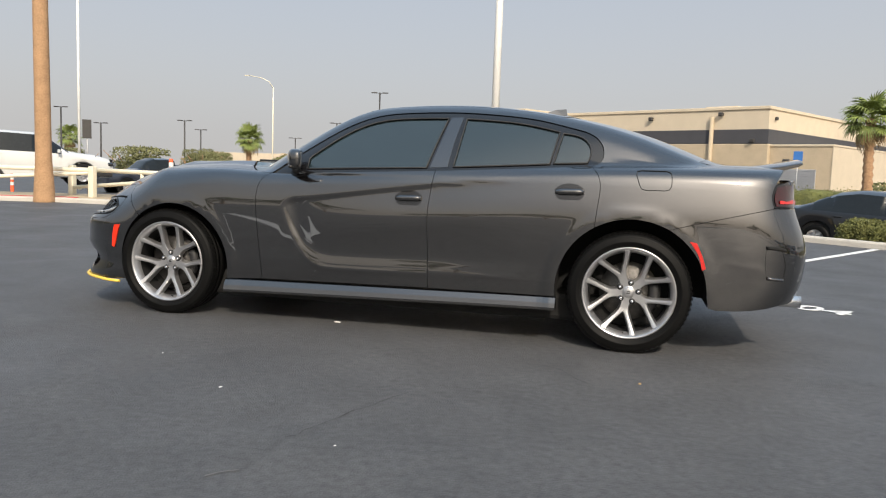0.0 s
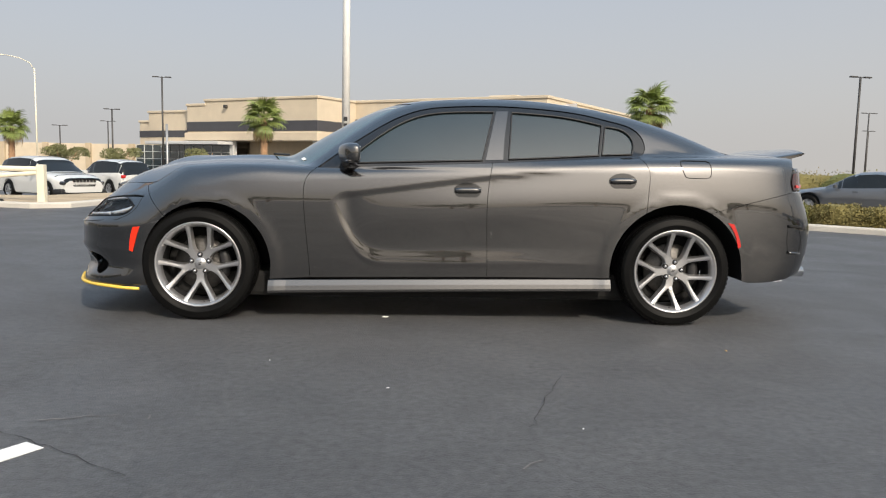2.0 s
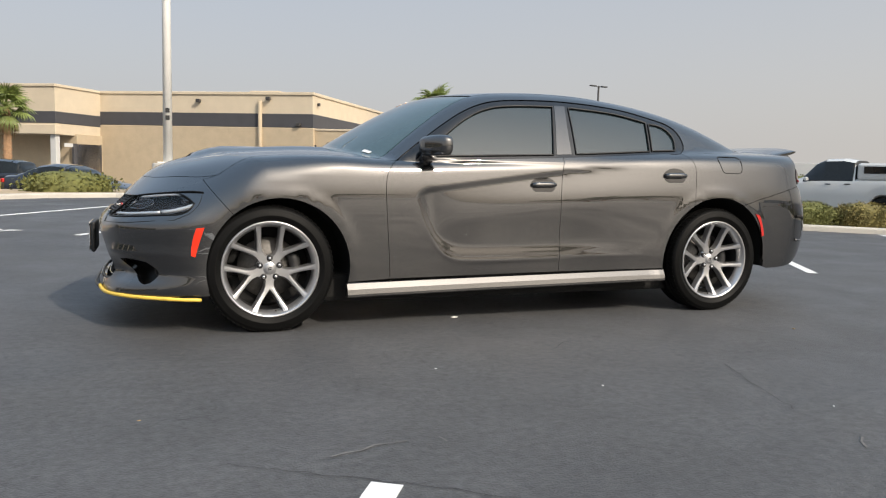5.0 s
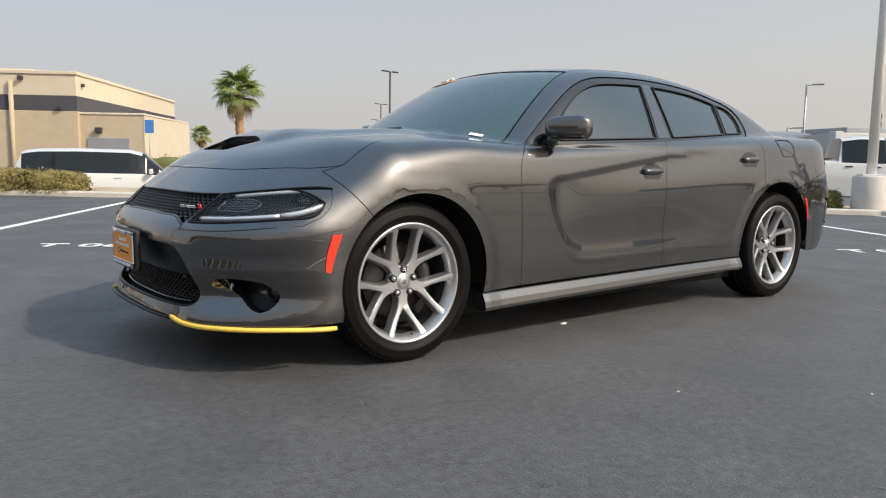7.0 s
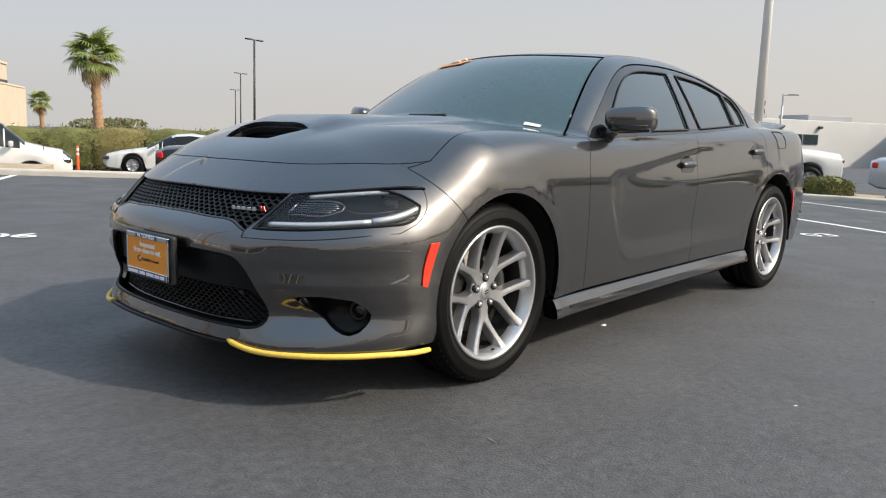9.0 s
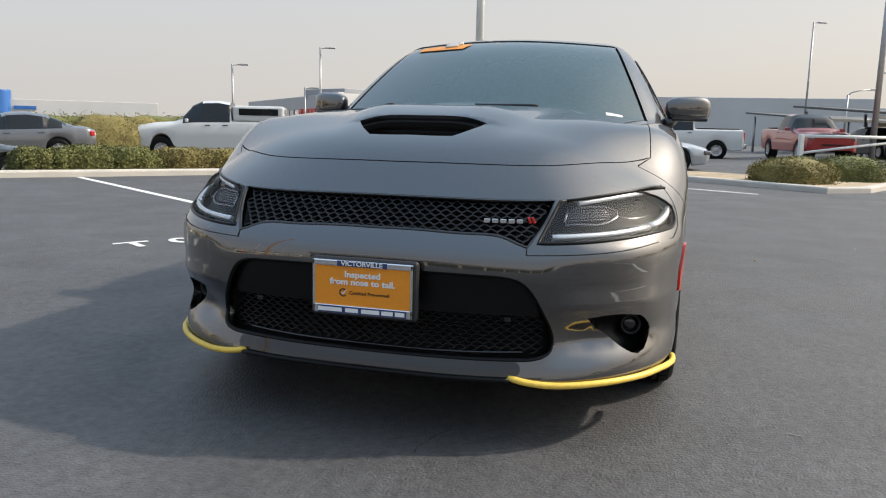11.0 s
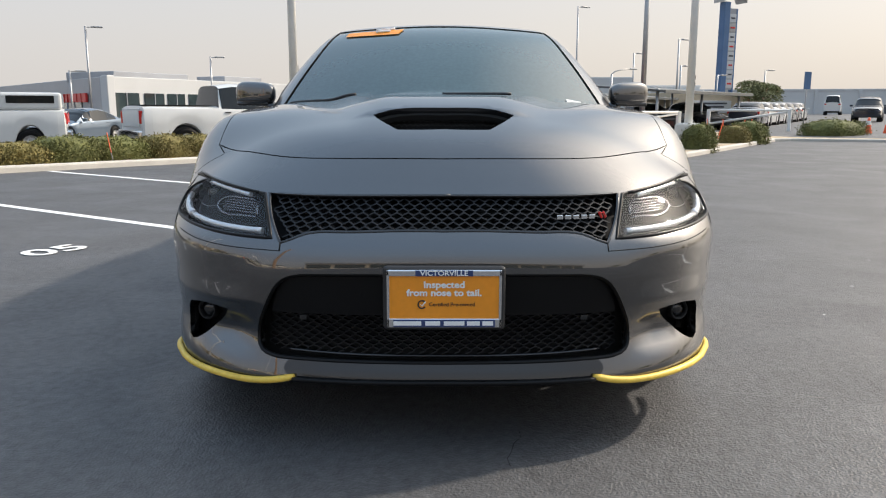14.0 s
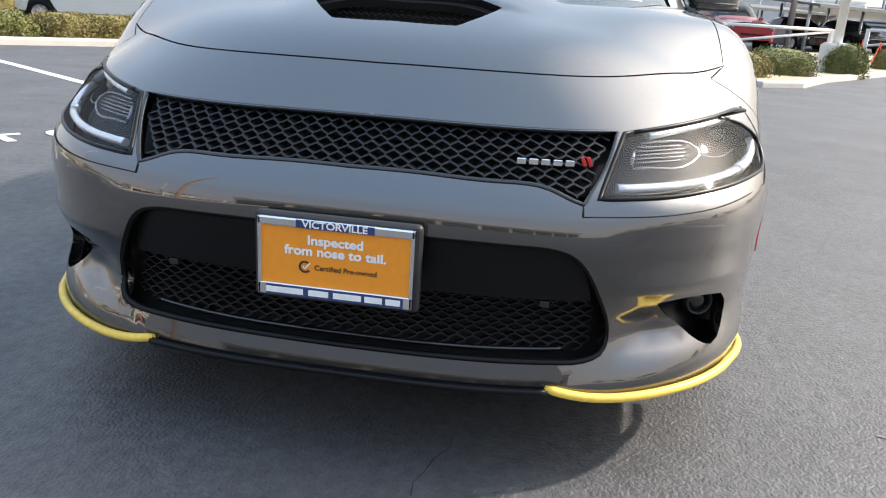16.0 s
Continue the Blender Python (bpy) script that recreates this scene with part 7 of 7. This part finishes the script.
def showroom_grey():
    """The grey and white two-part showroom seen over the hedge."""
    b = thing("car_showroom", "grey panelled car showroom with a white wing and red sign", "building", pose(73.5, 33.3, 0))
    g, w = pose(0, 0, 0, 0, 0, 40), pose(0, 0, 0, 0, 0, -29)      # the grey wing runs back, the white one across
    part("wall", boxed((51.4, 3, 6.2), g @ pose(28.3, -1.7, 1.1), .05, 1), GREY_PANEL, b, "grey metal panel wall")
    part("corner_panel", boxed((2.59, .5, 6.2), g @ pose(1.3, -.45, 1.1), .03, 1), GREY_PANEL, b)
    for k in range(14):
        x = 10.5 + 2.75 * k
        pane = part("window", boxed((2.5, .16, 3.6), g @ pose(x, -.16, .7), .01, 1), STORE_GLASS, b)
        part("mullion", boxed((.22, .2, 3.8), g @ pose(x + 1.37, -.12, .7), .01, 1), FADED_BLUE if k % 2 else GREY_PANEL, pane)
    for k, wd in enumerate((1.4, .7, 1.3, 1.3, 1.3, 1.4)):
        part("sign_bar", boxed((wd, .25, .95), g @ pose(16 - 1.7 * k, .02, 2.15), .02, 1), SIGN_RED, b, "red bar in place of a maker's name")
    part("wall", boxed((30, 1.0, 6.2), w @ pose(15.4, .9, 1.1), .05, 1), WHITE_WALL, b, "white rendered wing")
    part("rear_block", boxed((23, 10.4, 6.1), w @ pose(18.7, 6.62, 1.05), .05, 1), WHITE_WALL, b)
    part("corner_pier", boxed((.9, .9, 6.3), w @ pose(.4, .2, 1.15), .05, 1), WHITE_WALL, b)
    part("parapet", boxed((10.5, 8, 1.1), w @ pose(10.2, 9, 4.45), .05, 1), GREY_PANEL, b)
    for x, wd, hi in ((2.6, 3.2, 2.6), (6.2, 2.6, 1.2), (9.2, 2.4, 1.2), (12.3, 2.6, 1.2), (16.4, 4.6, 1.1)):
        p = part("window", boxed((wd, .16, hi), w @ pose(x, .36, 2.2 - hi / 2 + .4), .01, 1), STORE_GLASS, b)
        part("mullion", boxed((.10, .12, hi), w @ pose(x, .27, 2.2 - hi / 2 + .4), .006, 1), GREY_PANEL, p)
    part("screen_wall", boxed((5.5, .5, 2.4), w @ pose(8.0, -1.4, .2), .04, 1), GREY_PANEL, b)
    part("wall_light", boxed((.5, .4, .3), w @ pose(18.8, .2, 3.4), .05, 1), BRONZE, b)
    part("roof_unit", boxed((7, 5, 1.1), w @ pose(26.5, 9, 4.6), .05, 1), GREY_PANEL, b)
    return b


showroom_grey()


def showroom_east():
    b = thing("car_showroom", "pale grey dealership building with red sign bars", "building", pose(85.1, 8.0, 0))
    g, w = pose(0, 0, 0, 0, 0, 32), pose(0, 0, 0, 0, 0, -92)
    part("wall", boxed((22, 12, 6.6), g @ pose(11, -6.0, 1.3), .05, 1), GREY_PANEL, b, "grey metal panel wall")
    part("wall", boxed((30, 14, 6.6), w @ pose(15, 7.2, 1.33), .05, 1), WHITE_WALL, b, "white rendered wall")
    part("parapet", boxed((9.0, 5, .9), w @ pose(-1.2, 9.5, 5.3), .05, 1), GREY_PANEL, b)
    part("parapet", boxed((3.6, 5.4, .95), w @ pose(-4.1, 9.3, 5.35), .05, 1), WHITE_WALL, b)
    for k, wd in enumerate((.95, .4, .9, .9, .95, .95)):
        part("sign_bar", boxed((wd, .25, .85), w @ pose(5.0 + 1.12 * k, -.2, 3.0), .02, 1), SIGN_RED, b, "red bar in place of a maker's name")
    part("wall_light", boxed((.5, .4, .3), w @ pose(2.4, .1, 2.4), .05, 1), WHITE_WALL, b)
    return b


showroom_east()


def blue_showroom():
    b = thing("car_showroom", "far white dealership with a tall rounded blue entrance block", "building", pose(99.1, 106.8, 0, 0, 0, -44))
    part("wall", boxed((11, 10, 6.5), pose(-8.4, 6, .75), .05, 1), WHITE_WALL, b, "pale wall")
    drum = bmesh.new()
    rows = []
    for z in (-3, 5.1, 5.3):
        rows.append([drum.verts.new((math.copysign(abs(math.cos(a)) ** .6, math.cos(a)) * 3.3 * (1 if z < 5.2 else .985), 3 + math.copysign(abs(math.sin(a)) ** .6, math.sin(a)) * 3.3, z)) for a in np.linspace(0, 2 * math.pi, 48, endpoint=False)])
    for p, q in zip(rows, rows[1:]):
        for i in range(48):
            drum.faces.new((p[i], p[(i + 1) % 48], q[(i + 1) % 48], q[i])).smooth = True
    drum.faces.new(rows[-1])
    part("entrance_block", drum, BLUE, b, "tall rounded blue entrance block")
    part("emblem", boxed((1.5, .3, 1.7), pose(-1.3, -.35, 3.3), .06, 1), WHITE_WALL, b, "white square emblem shape")
    part("emblem_bar", boxed((.8, .1, .25), pose(-1.3, -.54, 3.3), .02, 1), BLUE, b)
    part("wall", boxed((24, 10, 6.3), pose(14.8, 6, .65), .05, 1), WHITE_WALL, b)
    for x, wd in ((5.2, 3.4), (-10.4, 2.6)):
        part("sign_bar", boxed((wd, .2, .6), pose(x, .9, 2.4), .02, 1), BLUE, b, "blue bar in place of writing")
    for k in range(6):
        part("parasol", lathe([(.0, 1.3), (.5, 1.05), (1.0, .7)], 10), BLUE if k % 2 else WHITE_WALL, b, at=pose(-13 + 1.9 * k, -1, -.6))
    return b


blue_showroom()


def dealership():
    """The long low dealership on the west side of the lot, seen only in reflections."""
    b = thing("dealership_building", "long low dealership with dark glazing, reflected in the car paint", "building", pose(-36, -6, 0, 0, 0, 68))
    part("wall", boxed((46, 9, 8.2), pose(0, 6, 1.1), .04, 1), STUCCO, b, "cream stucco wall")
    part("fascia", boxed((46.4, 1.4, 1.3), pose(0, 1.0, 4.6), .04, 1), GREY_PANEL, b, "grey metal fascia")
    for k in range(9):
        part("window", boxed((4.4, .2, 3.0), pose(-20.4 + 5.1 * k, 1.42, 1.5), .01, 1), STORE_GLASS, b)
    return b


dealership()


def far_sheds():
    for x, y, turn, ln, h, mat, label in ((112, -52, -105, 70, 3.9, WHITE_WALL, "long pale grey warehouse far beyond the lot"), (120, -18, -95, 46, 4.6, WHITE_WALL, "long white warehouse behind the carports"), (150, 40, -70, 60, 4.5, WHITE_WALL, "far pale industrial building")):
        b = thing("warehouse", label, "building", pose(x, y, 0, 0, 0, turn))
        block("wall", (ln, 16, h), pose(0, 8, h / 2), mat, b)
        block("coping", (ln + .2, 16.2, .3), pose(0, 8, h), WHITE_WALL, b)
        for k in range(int(ln / 6)):
            block("pier", (.4, .25, h), pose(-ln / 2 + 3 + 6 * k, -.1, h / 2), mat, b)
        if ln > 60:
            block("sign_bar", (5, .2, .8), pose(-8, -.2, h * .55), OLIVE_SHRUB, b, "dark bar in place of unreadable writing")
            for k in range(2):
                block("dock_door", (4, .2, 1.3), pose(14 + 6 * k, -.05, .8), BAND, b)


far_sheds()


def pylon_sign():
    p = thing("pylon_sign", "tall blue pylon sign with white panels and a curved steel top", "sign", pose(75.2, -29.1, 0, 0, 0, -68))
    part("post", boxed((.72, .8, 11.6), pose(-.54, 0, 5.8), .06), FADED_BLUE, p, "blue post")
    part("post", boxed((.20, .5, 11.0), pose(.83, 0, 5.5), .04), FADED_BLUE, p)
    part("panel_back", boxed((.90, .35, 8.0), pose(.29, -.05, 7.0), .03), GREY_PANEL, p)
    for k in range(8):
        pn = part("panel", boxed((.80, .10, .82), pose(.29, -.26, 3.6 + .92 * k), .02), WHITE_WALL if k != 6 else STEEL, p)
        part("writing_bar", boxed((.56 - .06 * (k % 3), .02, .16), pose(.29, -.32, 3.6 + .92 * k), .003), BAND if k % 2 else SIGN_RED, pn)
    bm = bmesh.new()
    rows = []
    for k in range(13):
        a = radians(20 + 140 * k / 12)
        rows.append([bm.verts.new((.1 - 1.5 * math.cos(a), y, 11.0 + 1.55 * math.sin(a) + z)) for y, z in ((-.8, 0), (.8, 0), (.8, .3), (-.8, .3))])
    for a, b in zip(rows, rows[1:]):
        for i in range(4):
            bm.faces.new((a[i], a[(i + 1) % 4], b[(i + 1) % 4], b[i]))
    bm.faces.new(rows[0])
    bm.faces.new(rows[-1][::-1])
    part("curved_top", bm, STEEL, p, "curved steel canopy top")
    return p


pylon_sign()


def carport(x, y, ln, turn):
    c = thing("carport", "long flat carport roof on thin steel posts", "carport", on_ground(x, y, 0, turn), "carports")
    part("roof", boxed((ln, 5.0, .10), pose(ln / 2, 0, 2.15, 4), .02), ROOF_DARK, c)
    part("fascia", boxed((ln, .08, .16), pose(ln / 2, -2.5, 1.95), .01), ROOF_DARK, c)
    for k in range(int(ln / 5) + 1):
        for yy in (-2.0, 2.0):
            part("post", tube([(.3 + k * 5.0, yy, -.05), (.3 + k * 5.0, yy, 2.1)], .07, 8), STEEL, c)
    return c


carport(33, -8.5, 11, -42)
carport(44, -7.5, 16, -42)


def row_barrier(x, y, ln, turn):
    g = thing("barrier_gate", "pale pipe barrier with a sloping brace across the lot", "gate", on_ground(x, y, 0, turn), "pipe barrier gates")
    for k in (0, ln):
        part("post", boxed((.16, .16, 1.0), pose(k, 0, .5), .01), WHITE_PAINT, g)
    part("top_rail", tube([(0, 0, .95), (ln, 0, .95)], .06, 8), WHITE_PAINT, g)
    part("brace", tube([(0, 0, .9), (ln, 0, .3)], .05, 8), WHITE_PAINT, g)
    return g


row_barrier(31.3, -16.2, 3.6, 62)
row_barrier(29.5, -10.5, 5.0, 115)
low = thing("site_cabin", "low tan cabin with a white notice board", "building", on_ground(52, -20.5, 0, -70))
part("wall", boxed((9, 4, 2.2), pose(0, 2, 1.1), .04), STUCCO_LOW, low)
part("notice_board", boxed((4.0, .1, .9), pose(-1.2, -.06, 1.2), .01), WHITE_WALL, low)
for k in range(3):
    part("writing_bar", boxed((3.2 - .5 * k, .02, .12), pose(-1.2, -.12, 1.45 - .24 * k), .003), BAND, low)
